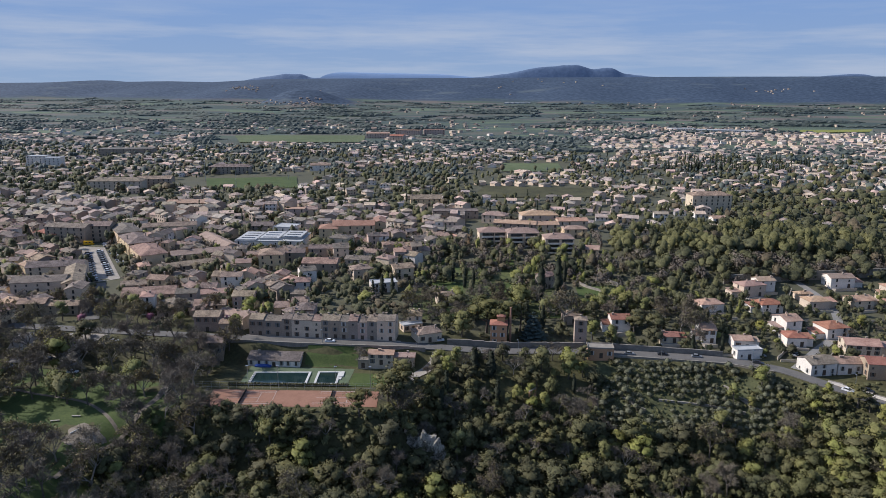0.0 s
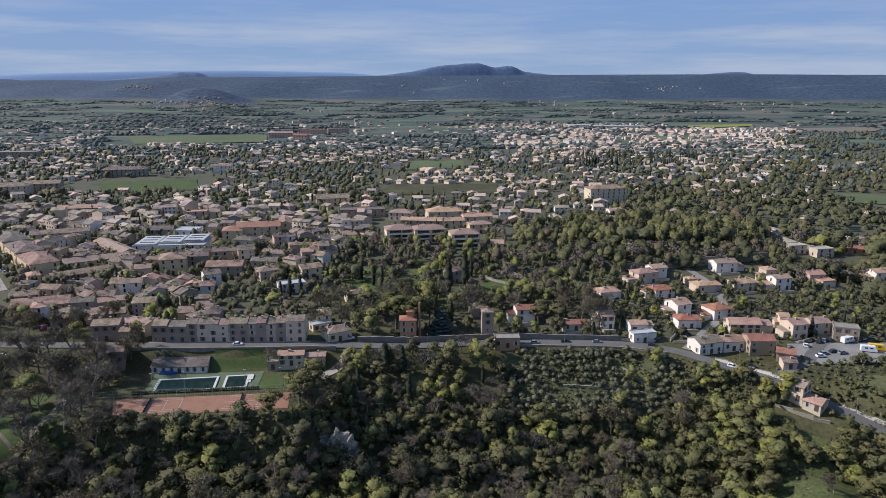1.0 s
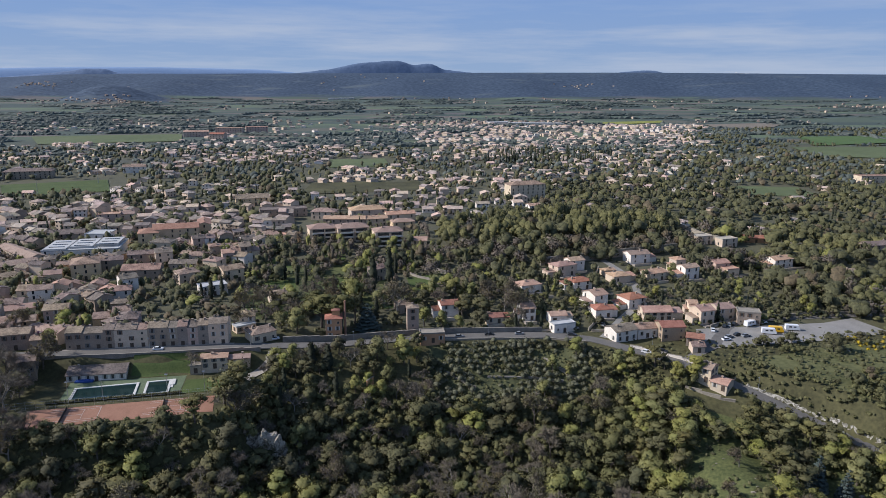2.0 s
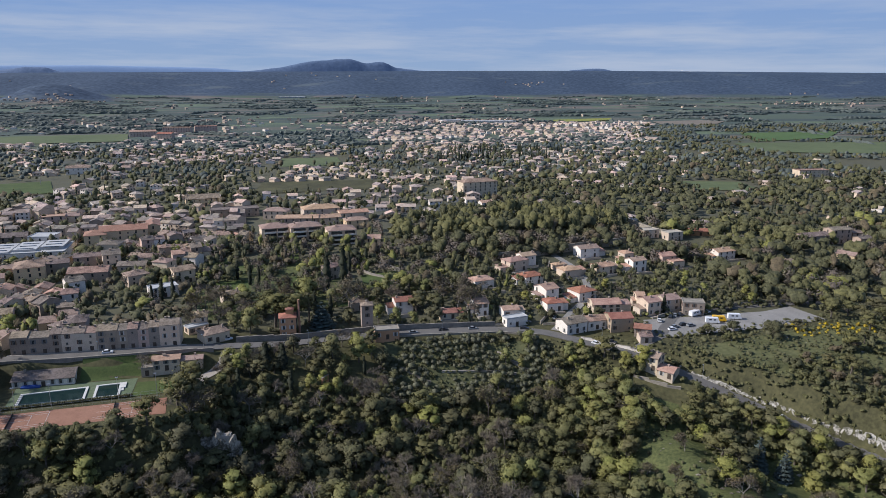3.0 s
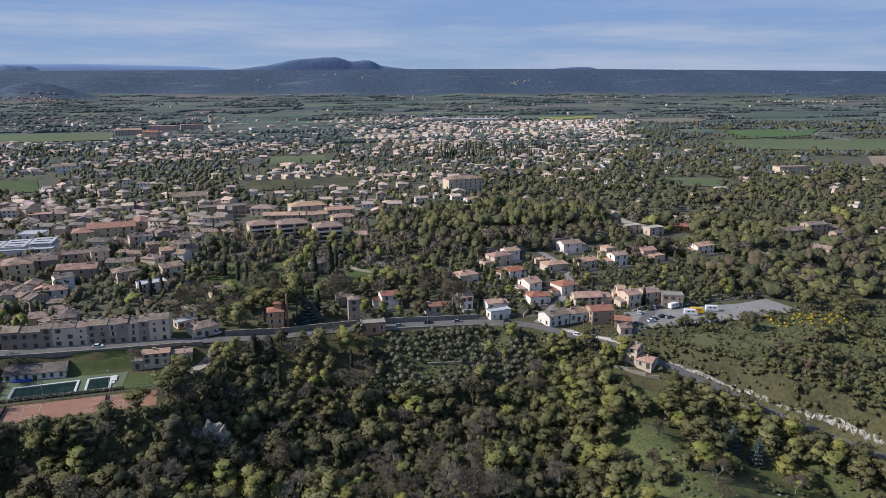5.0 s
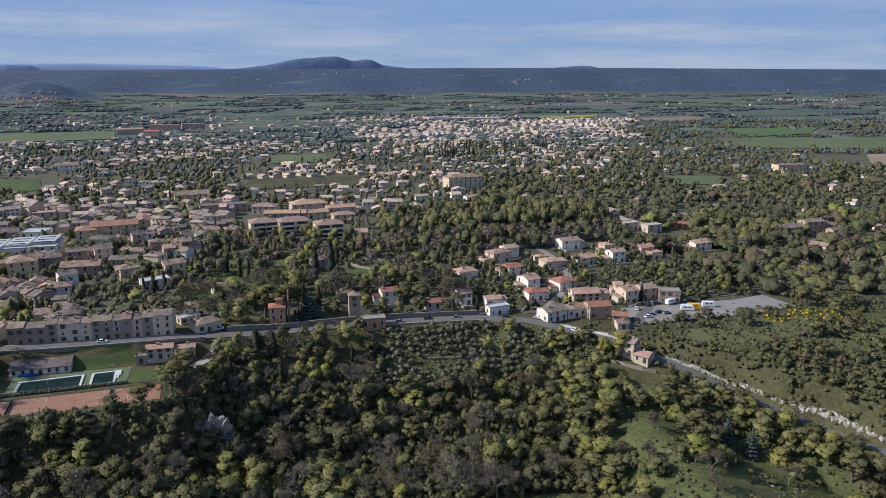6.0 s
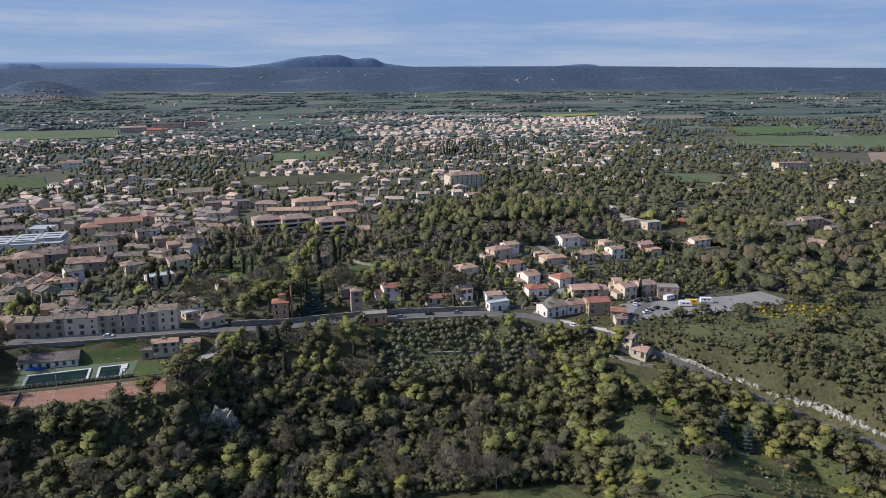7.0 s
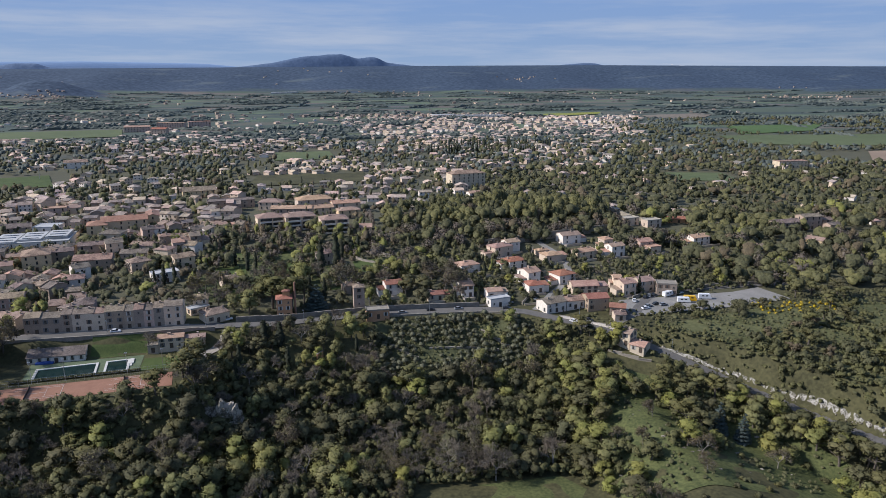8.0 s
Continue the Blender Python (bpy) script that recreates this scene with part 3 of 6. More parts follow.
def window_frame(w, h):
    return joined(box(-w / 2, -0.07, 0, -w / 2 + 0.1, 0.02, h), box(w / 2 - 0.1, -0.07, 0, w / 2, 0.02, h), box(-w / 2 + 0.1, -0.07, h - 0.1, w / 2 - 0.1, 0.02, h),
                  box(-w / 2 - 0.1, -0.14, -0.1, w / 2 + 0.1, 0.02, 0.06), box(-0.04, -0.06, 0.06, 0.04, 0.02, h - 0.1))


def house_windows(root, w, d, h, near, rng, style=None):
    storeys = max(1, round(h / 3.0))
    step = h / storeys
    shutter = style if style is not None else rng.choice((0, 1, 2, 2))
    sides = [(0, 0, 0, w), (-w / 2, d / 2, -90, d), (w / 2, d / 2, 90, d)]
    for sx, sy, turn, length in sides:
        cols = max(1, int(length / (3.1 if near else 4.6)))
        for s in range(storeys):
            for c in range(cols):
                if turn and (rng.random() < 0.45 or (not near and (turn > 0 or rng.random() < 0.4))):
                    continue
                if rng.random() < 0.08:
                    continue
                ww, wh = (1.0, 1.75) if rng.random() < 0.8 else (0.8, 1.0)
                off = (c + 0.5) / cols * length - length / 2 + rng.uniform(-0.2, 0.2)
                z = s * step + step * 0.32
                m = Matrix.Translation((sx, sy, 0)) @ Matrix.Rotation(radians(turn), 4, "Z") @ Matrix.Translation((off, 0, z))
                if s == 0 and not turn and c == cols // 2:
                    m.translation.z = 0
                    shared("door", kept_mesh("door", lambda: joined(box(-0.6, -0.06, 0, 0.6, 0.02, 2.2), box(-0.72, -0.1, 0, -0.6, 0.02, 2.32), box(0.6, -0.1, 0, 0.72, 0.02, 2.32), box(-0.6, -0.1, 2.2, 0.6, 0.02, 2.32)), [DOOR]), root, m)
                    continue
                if not near:
                    shared("window", kept_mesh("window/%g" % ww, lambda: joined(box(-ww / 2, -0.05, 0, ww / 2, 0.02, wh), box(-ww / 2 - 0.1, -0.12, -0.12, ww / 2 + 0.1, 0.02, 0)), [GLASS, FRAME], lambda n: [0] * 6 + [1] * 6), root, m)
                    continue
                win = shared("window", kept_mesh("window_frame/%g" % ww, lambda: window_frame(ww, wh), [FRAME]), root, m)
                shared("pane", kept_mesh("pane/%g" % ww, lambda: box(-ww / 2 + 0.1, -0.03, 0.06, ww / 2 - 0.1, 0.01, wh - 0.1), [GLASS]), win)
                if ww == 1.0:
                    key = "shutter/%d" % shutter
                    leaf = kept_mesh(key, lambda: joined(box(-0.25, -0.08, 0, 0.25, -0.03, wh), box(-0.22, -0.10, 0.25, 0.22, -0.08, 0.33), box(-0.22, -0.10, wh - 0.33, 0.22, -0.08, wh - 0.25)), [SHUTTER[shutter]])
                    for side in (-0.78, 0.78):
                        shared("shutter", leaf, win, Matrix.Translation((side, 0, 0)))


COUNT = 0
ROOFWORD = {"tan": "weathered tan tiles", "clay": "clay tiles", "old": "grey old tiles", "red": "red tiles", "orange": "orange tiles", "brown": "brown tiles", "white": "a flat white roof", "stone": "a flat stone roof", "cream": "a flat pale roof"}
WALLWORD = {"stone": "limestone", "grey": "grey rendered", "white": "white rendered", "cream": "cream rendered", "yellow": "pale yellow", "ochre": "ochre rendered", "pink": "pinkish rendered"}


def house(x, y, rot, w, d, h, roof, wall, tile, name="house", group="", z=None):
    """A house whose front stands along a line centred on (x, y); it reaches back by d."""
    global COUNT
    COUNT += 1
    rng = random.Random(COUNT)
    if name == "villa":
        w *= 0.8
    root = new(name)
    c, s = math.cos(radians(rot)), math.sin(radians(rot))
    cx, cy = x - s * d / 2, y + c * d / 2
    z = ground(cx, cy) if z is None else z
    root.matrix_basis = pose(x, y, z, 0, 0, rot)
    high = "tall" if h > 8 else "low" if h < 4.6 else "two-storey"
    tagged(root, "%s %s %s with %s" % (high, WALLWORD[wall], name.replace("_", " "), ROOFWORD[tile]), "house" if name != "chapel" else "chapel", group=group)
    (rv, rf), peak = roof_shape(roof, w, d, h, 0.05 if group == "row houses" else 0.4)
    bv, bf = body_shape(roof, w, d, h, peak)
    mesh_object("wall", bv, bf, [WALL[wall]], parent=root)
    top = mesh_object("roof", rv, rf, [TILE[tile]], parent=root)
    near = y < 322 and abs(x) < 190 and group != "town houses"
    house_windows(root, w, d, h, near, rng)
    if name == "villa":
        side = rng.choice((-1, 1))
        aw, ad, ah = w * 0.42, d * 0.62, h * (0.5 if h > 4.8 else 0.78)
        av, af = box(0, 0, -3.5, aw, ad, ah)
        shed = ([(-0.05, -0.35, ah - 0.1), (aw + 0.3, -0.35, ah - 0.1), (aw + 0.3, ad + 0.3, ah + 0.75), (-0.05, ad + 0.3, ah + 0.75), (-0.05, -0.35, ah + 0.12), (aw + 0.3, -0.35, ah + 0.12), (aw + 0.3, ad + 0.3, ah + 0.97), (-0.05, ad + 0.3, ah + 0.97)], [(3, 2, 1, 0), (4, 5, 6, 7), (0, 1, 5, 4), (1, 2, 6, 5), (2, 3, 7, 6), (3, 0, 4, 7)])
        at = Matrix.Translation((w / 2 + 0.01 if side > 0 else -w / 2 - aw - 0.01, d * 0.2, 0))
        mesh_object("wing", av, af, [WALL[wall]], parent=root).matrix_basis = at
        mesh_object("wing_roof", *shed, [TILE[tile]], parent=root).matrix_basis = at
        mesh_object("terrace", *box(-w * 0.45, -3.4, -2.5, w * 0.45, -0.01, 0.06), [PALE], parent=root)
        mesh_object("parapet", *box(-w * 0.45, -3.6, -2.5, w * 0.45, -3.41, 0.7), [WALL["cream"]], parent=root)
    if roof != "flat":
        for k in range(rng.randrange(1, 3)):
            px, py = rng.uniform(-w / 2 + 0.8, w / 2 - 0.8), d * rng.uniform(0.35, 0.6)
            hz = peak if roof != "hip" else h + 0.34 * min(w, d) / 2
            ch = shared("chimney", kept_mesh("chimney", lambda: joined(box(-0.35, -0.3, -1.4, 0.35, 0.3, 0.9), box(-0.45, -0.4, 0.9, 0.45, 0.4, 1.02)), [WALL["stone"]]), root)
            ch.location = (px, py, hz - 0.15)
    n = max(1, round(max(w, d) / 8))
    for k in range(n):
        u = (k + 0.5) / n - 0.5
        ox, oy = (u * w, d / 2) if w > d else (0, d / 2 + u * d)
        block(x + c * ox - s * oy, y + s * ox + c * oy, min(w, d) * 0.55 + 0.5)
    if group != "town houses":
        block(x + s * 5, y - c * 5, min(w, 9) * 0.5)
    return root

# Row houses along the road
ROW = (("grey", 6.6, 7.5), ("grey", 8.4, 7.1), ("grey", 4.3, 8.2), ("cream", 9.0, 8.1), ("cream", 4.3, 7.9), ("grey", 8.2, 8.4), ("stone", 3.9, 8.2), ("stone", 4.1, 8.6), ("pink", 4.2, 8.1), ("stone", 4.3, 8.8), ("cream", 8.0, 9.3))
along = 0.0
for wall, w, h in ROW:
    c, s = math.cos(radians(4.2)), math.sin(radians(4.2))
    house(-135.5 + c * (along + w / 2), 279.6 + s * (along + w / 2), 4.2, w - 0.02, 9 + 0.4 * (h - 8), h, "gable", wall, "old", "terraced_house", "row houses")
    along += w

# Behind the row
house(-153.9, 313.2, 11, 10.3, 9, 8, "gable", "pink", "tan")
house(-175.5, 345.4, 16, 11.0, 9, 8, "gable", "white", "tan")
house(-175.2, 324.4, 28, 12.9, 8, 5, "gable", "cream", "clay")
house(-156.5, 281.2, 10, 11.2, 9, 7, "gable", "grey", "tan")
house(-147.3, 279.4, 9, 4.0, 7, 5, "gable", "stone", "tan")
house(-137.6, 348.1, 17, 10.4, 9, 6, "hip", "white", "tan")
house(-136.8, 360.0, 33, 8.5, 9, 9, "gable", "white", "tan")
house(-133.3, 333.9, 6, 10.9, 7, 4, "gable", "stone", "tan")
house(-170.2, 387.6, 19, 14.7, 16, 9, "hip", "yellow", "tan")
house(-138.7, 382.1, 6, 20.3, 12, 7, "gable", "grey", "tan")
house(-162.7, 406.1, 15, 12.0, 9, 6, "gable", "stone", "tan")
house(-148.9, 414.7, 10, 15.2, 9, 7, "gable", "stone", "tan")
house(-143.7, 433.8, -10, 13.6, 10, 9, "hip", "cream", "tan")
house(-142.9, 466.6, 14, 28.9, 14, 10, "gable", "yellow", "orange", "town_hall")
house(-158.2, 457.9, 14, 12.8, 14, 9, "hip", "yellow", "orange")
house(-128.4, 482.4, 14, 8.6, 20, 9, "cross", "yellow", "orange")
hall = house(-191.1, 432.1, 7, 44.7, 28, 5, "flat", "white", "white", "sports_hall")
for k in range(3):
    mesh_object("roof_section", *box(-21.5 + 14.5 * k, 1.5 + 3 * k, 5.3, -8.5 + 14.5 * k, 26.5, 6.1 + 0.5 * k), [TILE["white"]], parent=hall)
    for q in range(3):
        mesh_object("skylight", *box(-19.5 + 14.5 * k, 6 + 7 * q, 6.1 + 0.5 * k, -10.5 + 14.5 * k, 7.2 + 7 * q, 6.35 + 0.5 * k), [GLASS], parent=hall)
house(-194.0, 465.1, -3, 15.3, 14, 7, "flat", "white", "white")
house(-217.8, 475.4, 14, 22.3, 12, 5, "gable", "stone", "tan")
for k, h in enumerate((7.5, 8.0, 8.6)):
    house(-242.4 - 22.6 * k, 382.4 + 23.0 * k, 44, 15.5, 31.5, h, "hip", "yellow", "tan", "barracks")
house(-220.5, 399.5, 34, 36, 11, 5, "gable", "yellow", "clay", "barracks")
house(-209.5, 417.5, 47, 10, 47, 5, "cross", "cream", "clay", "barracks")
house(-275, 456, 25, 36, 11, 7, "gable", "cream", "tan", "barracks")
house(-250, 318, 33, 10, 38, 8.5, "cross", "cream", "tan")
house(-213.1, 373.8, 42, 36.2, 10, 5, "gable", "grey", "tan")
house(-222.8, 331.4, 28, 14.7, 9, 5, "gable", "stone", "tan")
house(-206.5, 316.1, 21, 25.7, 14, 5, "gable", "stone", "tan")
house(-283.1, 347.5, 22, 30.0, 12, 8, "gable", "cream", "tan")
house(-267.6, 314.5, 20, 26.3, 12, 9, "gable", "cream", "old")
house(-240.8, 306.0, 19, 8.4, 12, 9, "cross", "cream", "tan")
house(-250.4, 287.9, 15, 12.9, 9, 6, "gable", "stone", "tan")
house(-236.4, 290.8, 12, 15.4, 8, 5, "gable", "stone", "tan")
house(-250.6, 274.0, 70, 7.8, 9, 7, "gable", "cream", "tan")
house(-334.5, 425.3, -0, 30.0, 12, 11, "gable", "stone", "tan")
house(-315.8, 432.7, 14, 18.4, 12, 11, "gable", "grey", "tan")
house(-350.9, 426.3, -10, 20.3, 10, 6, "hip", "stone", "red")

# Gardens and the apartment blocks
ochre = house(-26.3, 294.4, 4, 7.2, 7, 9.2, "hip", "ochre", "red")
(turret_v, turret_f), _ = roof_shape("hip", 3.4, 3.4, 12.2, 0.3)
for piece, (pv, pf), m in (("turret", box(-1.7, 0, 9.0, 1.7, 3.4, 12.2), WALL["ochre"]), ("turret_roof", (turret_v, turret_f), TILE["red"])):
    mesh_object(piece, pv, pf, [m], parent=ochre).location = (1.0, 2.6, 0)
house(9.2, 300.6, 4, 5.2, 5.5, 12.8, "hip", "stone", "tan", "tower_house", z=-4.2)
house(-66.2, 304.4, 8, 6.8, 8, 6, "hip", "cream", "tan")
house(-65.7, 300.0, 35, 9.3, 5, 3, "flat", "cream", "white")
house(-55.6, 288.1, 33, 10.9, 9, 4, "hip", "cream", "tan")
house(-56.5, 339.8, 23, 8.9, 8, 5, "hip", "cream", "tan")
house(-87.6, 380.5, 32, 11.8, 10, 7, "gable", "cream", "tan")
house(-110.7, 377.9, 33, 11.7, 10, 6, "hip", "cream", "tan")
house(-120.1, 396.8, 0, 15.4, 9, 6, "gable", "cream", "tan")
house(-116.5, 412.9, -5, 11.8, 9, 6, "hip", "cream", "tan")
house(-92.9, 356.7, 27, 14.0, 8, 5, "flat", "white", "white")
house(-45.6, 462.9, 14, 18.1, 14, 9, "hip", "cream", "brown", "apartment_block")
house(-25.3, 462.2, 14, 21.0, 14, 9, "hip", "cream", "brown", "apartment_block")
house(-1.5, 447.9, 11, 18.5, 14, 9, "hip", "cream", "brown", "apartment_block")
house(-16.6, 522.5, 14, 27.0, 14, 9, "hip", "cream", "clay")
house(-10.6, 502.5, 14, 16.5, 10, 6, "gable", "cream", "clay")
house(7.4, 510.6, 14, 21.4, 10, 7, "gable", "cream", "clay")
house(9.0, 487.1, 14, 16.0, 10, 6, "hip", "yellow", "clay")
house(-52.8, 536.8, -10, 18.5, 12, 6, "hip", "cream", "clay")
house(-34.1, 500.8, -4, 30.1, 10, 7, "gable", "stone", "clay")
house(-84.0, 550.0, 12, 36.4, 14, 6, "flat", "stone", "tan")
house(-118.5, 607.3, 14, 27.7, 16, 6, "gable", "yellow", "tan")
house(-6.0, 376.8, 42, 7.2, 8, 7, "gable", "stone", "tan", "chapel")
house(6.6, 324.5, 25, 7.8, 6, 4, "gable", "stone", "tan")
house(117.9, 594.5, 14, 32.5, 14, 14, "hip", "cream", "tan", "large_house")
house(112.0, 532.6, 14, 9.8, 8, 5, "gable", "white", "clay")

# Villas on the slope
house(27.9, 318.8, 10, 10.9, 8, 6, "gable", "white", "red", "villa")
house(48.5, 310.7, 8, 10.4, 7, 3, "gable", "cream", "red", "villa")
house(65.4, 312.6, 8, 7.9, 9, 6, "gable", "white", "clay", "villa")
house(79.0, 308.6, 6, 9.9, 7, 4, "gable", "white", "clay", "villa")
house(79.6, 299.1, 15, 11.0, 5, 4, "flat", "white", "white", "garage")
house(73.8, 350.0, 18, 14.6, 9, 4, "hip", "white", "clay", "villa")
house(99.8, 377.7, 25, 16.9, 9, 6, "hip", "cream", "clay", "villa")
house(107.9, 386.3, 18, 11.6, 8, 6, "gable", "white", "clay", "villa")
house(103.2, 356.1, 20, 14.5, 9, 4.5, "hip", "white", "red", "villa")
house(149.3, 398.1, 13, 16.6, 9, 5.5, "gable", "white", "clay", "villa")
house(105.8, 330.4, 24, 10.4, 10, 6.5, "gable", "white", "clay", "villa")
house(102.9, 315.3, 8, 10.7, 9, 4, "hip", "white", "red", "villa")
house(128.1, 365.8, 15, 13.4, 9, 4, "hip", "cream", "clay", "villa")
house(124.4, 378.3, 21, 7.8, 5, 3, "hip", "cream", "clay", "villa")
house(124.6, 329.4, 21, 14.1, 10, 5, "hip", "white", "red", "villa")
house(149.7, 369.1, 19, 13.2, 9, 4.5, "gable", "cream", "clay", "villa")
house(105.4, 288.1, 20, 11.6, 9, 4.9, "gable", "white", "tan", "roadside_house")
house(116.2, 291.2, 9, 9.6, 8, 4.3, "gable", "white", "tan", "roadside_house")
house(126.4, 286.6, 1, 10.6, 9, 6.2, "gable", "grey", "red", "roadside_house")
house(133.2, 279.2, -24, 7.4, 7, 3.6, "gable", "stone", "red", "roadside_house")
house(132.2, 272.3, -6, 5.3, 6, 3, "gable", "cream", "tan")
house(148.5, 317.5, -8, 5.2, 7, 6, "gable", "cream", "clay", "villa")
house(150.2, 304.8, 15, 9.8, 9, 7, "gable", "cream", "clay", "villa")
house(162.1, 310.1, 8, 10.9, 9, 6, "gable", "cream", "clay", "villa")
house(170.0, 303.4, -18, 10.3, 7, 6, "flat", "stone", "stone", "barn")
house(128.4, 310.8, -1, 17.5, 10, 4.5, "gable", "cream", "clay", "villa")
house(170.7, 372.1, 17, 12.2, 8, 6.5, "gable", "white", "clay", "villa")
house(168.7, 383.9, 13, 8.0, 7, 7, "hip", "cream", "clay", "villa")
house(194.1, 383.6, 13, 12.1, 9, 5, "gable", "pink", "clay", "villa")
house(197.1, 376.2, 15, 10.3, 6, 4, "flat", "cream", "clay", "villa")
house(235.4, 390.6, 17, 17.6, 9, 5, "gable", "white", "clay", "villa")
house(208.1, 440.6, 14, 12.0, 8, 5, "flat", "cream", "cream")
house(222.6, 434.9, 14, 12.0, 8, 5, "flat", "cream", "cream")
house(246.8, 446.4, -10, 15.5, 8, 3, "gable", "ochre", "red", "barn")
house(312.8, 413.2, 8, 19.3, 10, 7, "gable", "stone", "tan", "farmhouse")
house(335.0, 420.0, 6, 15.8, 9, 9, "gable", "stone", "tan", "farmhouse")
house(348.4, 422.4, -8, 6.6, 8, 6, "gable", "stone", "tan", "farmhouse")
house(347.4, 411.6, 10, 10.3, 7, 5, "gable", "stone", "tan", "farmhouse")
house(517.0, 713.1, 0, 35.3, 14, 7, "flat", "cream", "tan", "mansion")
house(17.6, 289.9, 4, 10.9, 6, 4.2, "flat", "ochre", "stone", "outbuilding")

# Suburb landmarks
house(-350.1, 1327.8, 14, 43.8, 14, 9, "gable", "pink", "clay", "apartment_block")
house(-302.0, 1273.2, -10, 26.1, 14, 9, "gable", "pink", "red", "apartment_block")
house(-304.5, 1380.7, -5, 50.7, 16, 12, "flat", "pink", "clay", "apartment_block")
house(-256.1, 1408.8, 14, 41.1, 16, 12, "flat", "pink", "clay", "apartment_block")
house(-435.0, 632.5, 14, 52.5, 16, 10, "hip", "cream", "tan", "school")
house(-411.0, 661.9, 14, 34.5, 14, 9, "gable", "stone", "tan")
house(-623.1, 941.3, 14, 76.6, 18, 10, "flat", "stone", "stone", "school")
house(-660.8, 808.7, 14, 25.0, 14, 12, "flat", "white", "white", "apartment_block")
house(-628.0, 794.5, 14, 20.2, 14, 12, "flat", "white", "white", "apartment_block")
house(-385.9, 779.5, 14, 47.5, 16, 8, "hip", "stone", "tan")
house(-310.5, 550.5, 14, 38.4, 12, 6, "gable", "stone", "clay")
house(-291.0, 825.4, 14, 24.6, 12, 7, "gable", "white", "tan")
house(-208.8, 526.6, 14, 16.2, 10, 8, "flat", "pink", "clay")
house(-198.3, 534.4, 14, 10.2, 10, 7, "gable", "cream", "clay")
house(254.6, 1647.5, 13, 50.4, 30, 6, "flat", "white", "white", "warehouse")
house(330.8, 1609.7, -6, 124.2, 30, 6, "flat", "white", "white", "warehouse")

# ---- trees ----
def low_ico():
    bm = bmesh.new()
    bmesh.ops.create_icosphere(bm, subdivisions=1, radius=1.0)
    out = (np.array([v.co for v in bm.verts]), np.array([[v.index for v in f.verts] for f in bm.faces]))
    bm.free()
    return out


def cards(rng, centres, radii, per, size, out=0.75, reach=1.22):
    """Small leaf sprays on the skin of each lobe: quads turned mostly outward."""
    n = len(centres) * per
    c = np.repeat(centres, per, axis=0)
    r = np.repeat(radii, per, axis=0)
    way = rng.normal(size=(n, 3))
    way /= np.linalg.norm(way, axis=1)[:, None]
    p = c + way * r * rng.uniform(0.58, reach, (n, 1))
    nrm = way * out + rng.normal(size=(n, 3)) * 0.55
    nrm /= np.linalg.norm(nrm, axis=1)[:, None]
    a = np.cross(nrm, rng.normal(size=(n, 3)))
    a /= np.linalg.norm(a, axis=1)[:, None]
    b = np.cross(nrm, a)
    sz = size * rng.uniform(0.5, 1.3, (n, 1))
    v = np.stack([p - a * sz - b * sz * 0.5, p + a * sz - b * sz * 0.6, p + b * sz * 1.1], axis=1).reshape(-1, 3)
    f = np.arange(n * 3).reshape(-1, 3)
    return v, f, np.repeat(way * 0.84 + nrm * 0.16, 3, axis=0)


def lobes_mesh(rng, centres, radii, per, size, core, base, whole=0.35, reach=1.22):
    """Lobed crown with leaf sprays; the normals follow the roundness of lobe and crown, as soft foliage takes the light."""
    bv, bf = base
    vs, fs, ns, count = [], [], [], 0
    for c, r in zip(centres, radii):
        v = c + bv * r * core * (1 + 0.22 * rng.normal(size=(len(bv), 1)))
        vs.append(v)
        ns.append(bv)
        fs += (bf + count).tolist()
        count += len(v)
    if per:
        v, f, n = cards(rng, np.array(centres), np.array(radii), per, size, reach=reach)
        vs.append(v)
        ns.append(n)
        fs += (f + count).tolist()
    vs, ns = np.concatenate(vs), np.concatenate(ns)
    if whole:
        lo, hi = vs.min(axis=0), vs.max(axis=0)
        out = (vs - (lo + hi) / 2) / np.maximum((hi - lo) / 2, 0.1)
        out /= np.maximum(np.linalg.norm(out, axis=1), 0.2)[:, None]
        ns = ns * (1 - whole) + out * whole + np.array((0, 0, 0.6))
    ns /= np.maximum(np.linalg.norm(ns, axis=1), 1e-6)[:, None]
    return vs, fs, ns


def limb(a, b, r0, r1, sides=6):
    a, b = Vector(a), Vector(b)
    q = (b - a).to_track_quat("Z", "Y")
    v = [tuple(a + q @ Vector((math.cos(k * math.tau / sides) * r0, math.sin(k * math.tau / sides) * r0, 0))) for k in range(sides)]
    v += [tuple(b + q @ Vector((math.cos(k * math.tau / sides) * r1, math.sin(k * math.tau / sides) * r1, 0))) for k in range(sides)]
    return v, [(k, (k + 1) % sides, sides + (k + 1) % sides, sides + k) for k in range(sides)] + [tuple(range(sides, 2 * sides))]


def trunk_shape(rng, height, r, spread, limbs, lean=0.4):
    top = (rng.uniform(-lean, lean), rng.uniform(-lean, lean), height * 0.55)
    pieces = [limb((0, 0, -1.5), top, r, r * 0.7), limb(top, (top[0] * 1.5, top[1] * 1.5, height * 0.85), r * 0.7, r * 0.25)]
    for k in range(limbs):
        ang = k * math.tau / limbs + rng.uniform(-0.4, 0.4)
        z0 = height * rng.uniform(0.35, 0.6)
        tip = (math.cos(ang) * spread * rng.uniform(0.5, 0.8), math.sin(ang) * spread * rng.uniform(0.5, 0.8), z0 + height * rng.uniform(0.15, 0.3))
        pieces.append(limb((top[0] * z0 / height, top[1] * z0 / height, z0), tip, r * 0.42, r * 0.14, 5))
    return joined(*pieces)


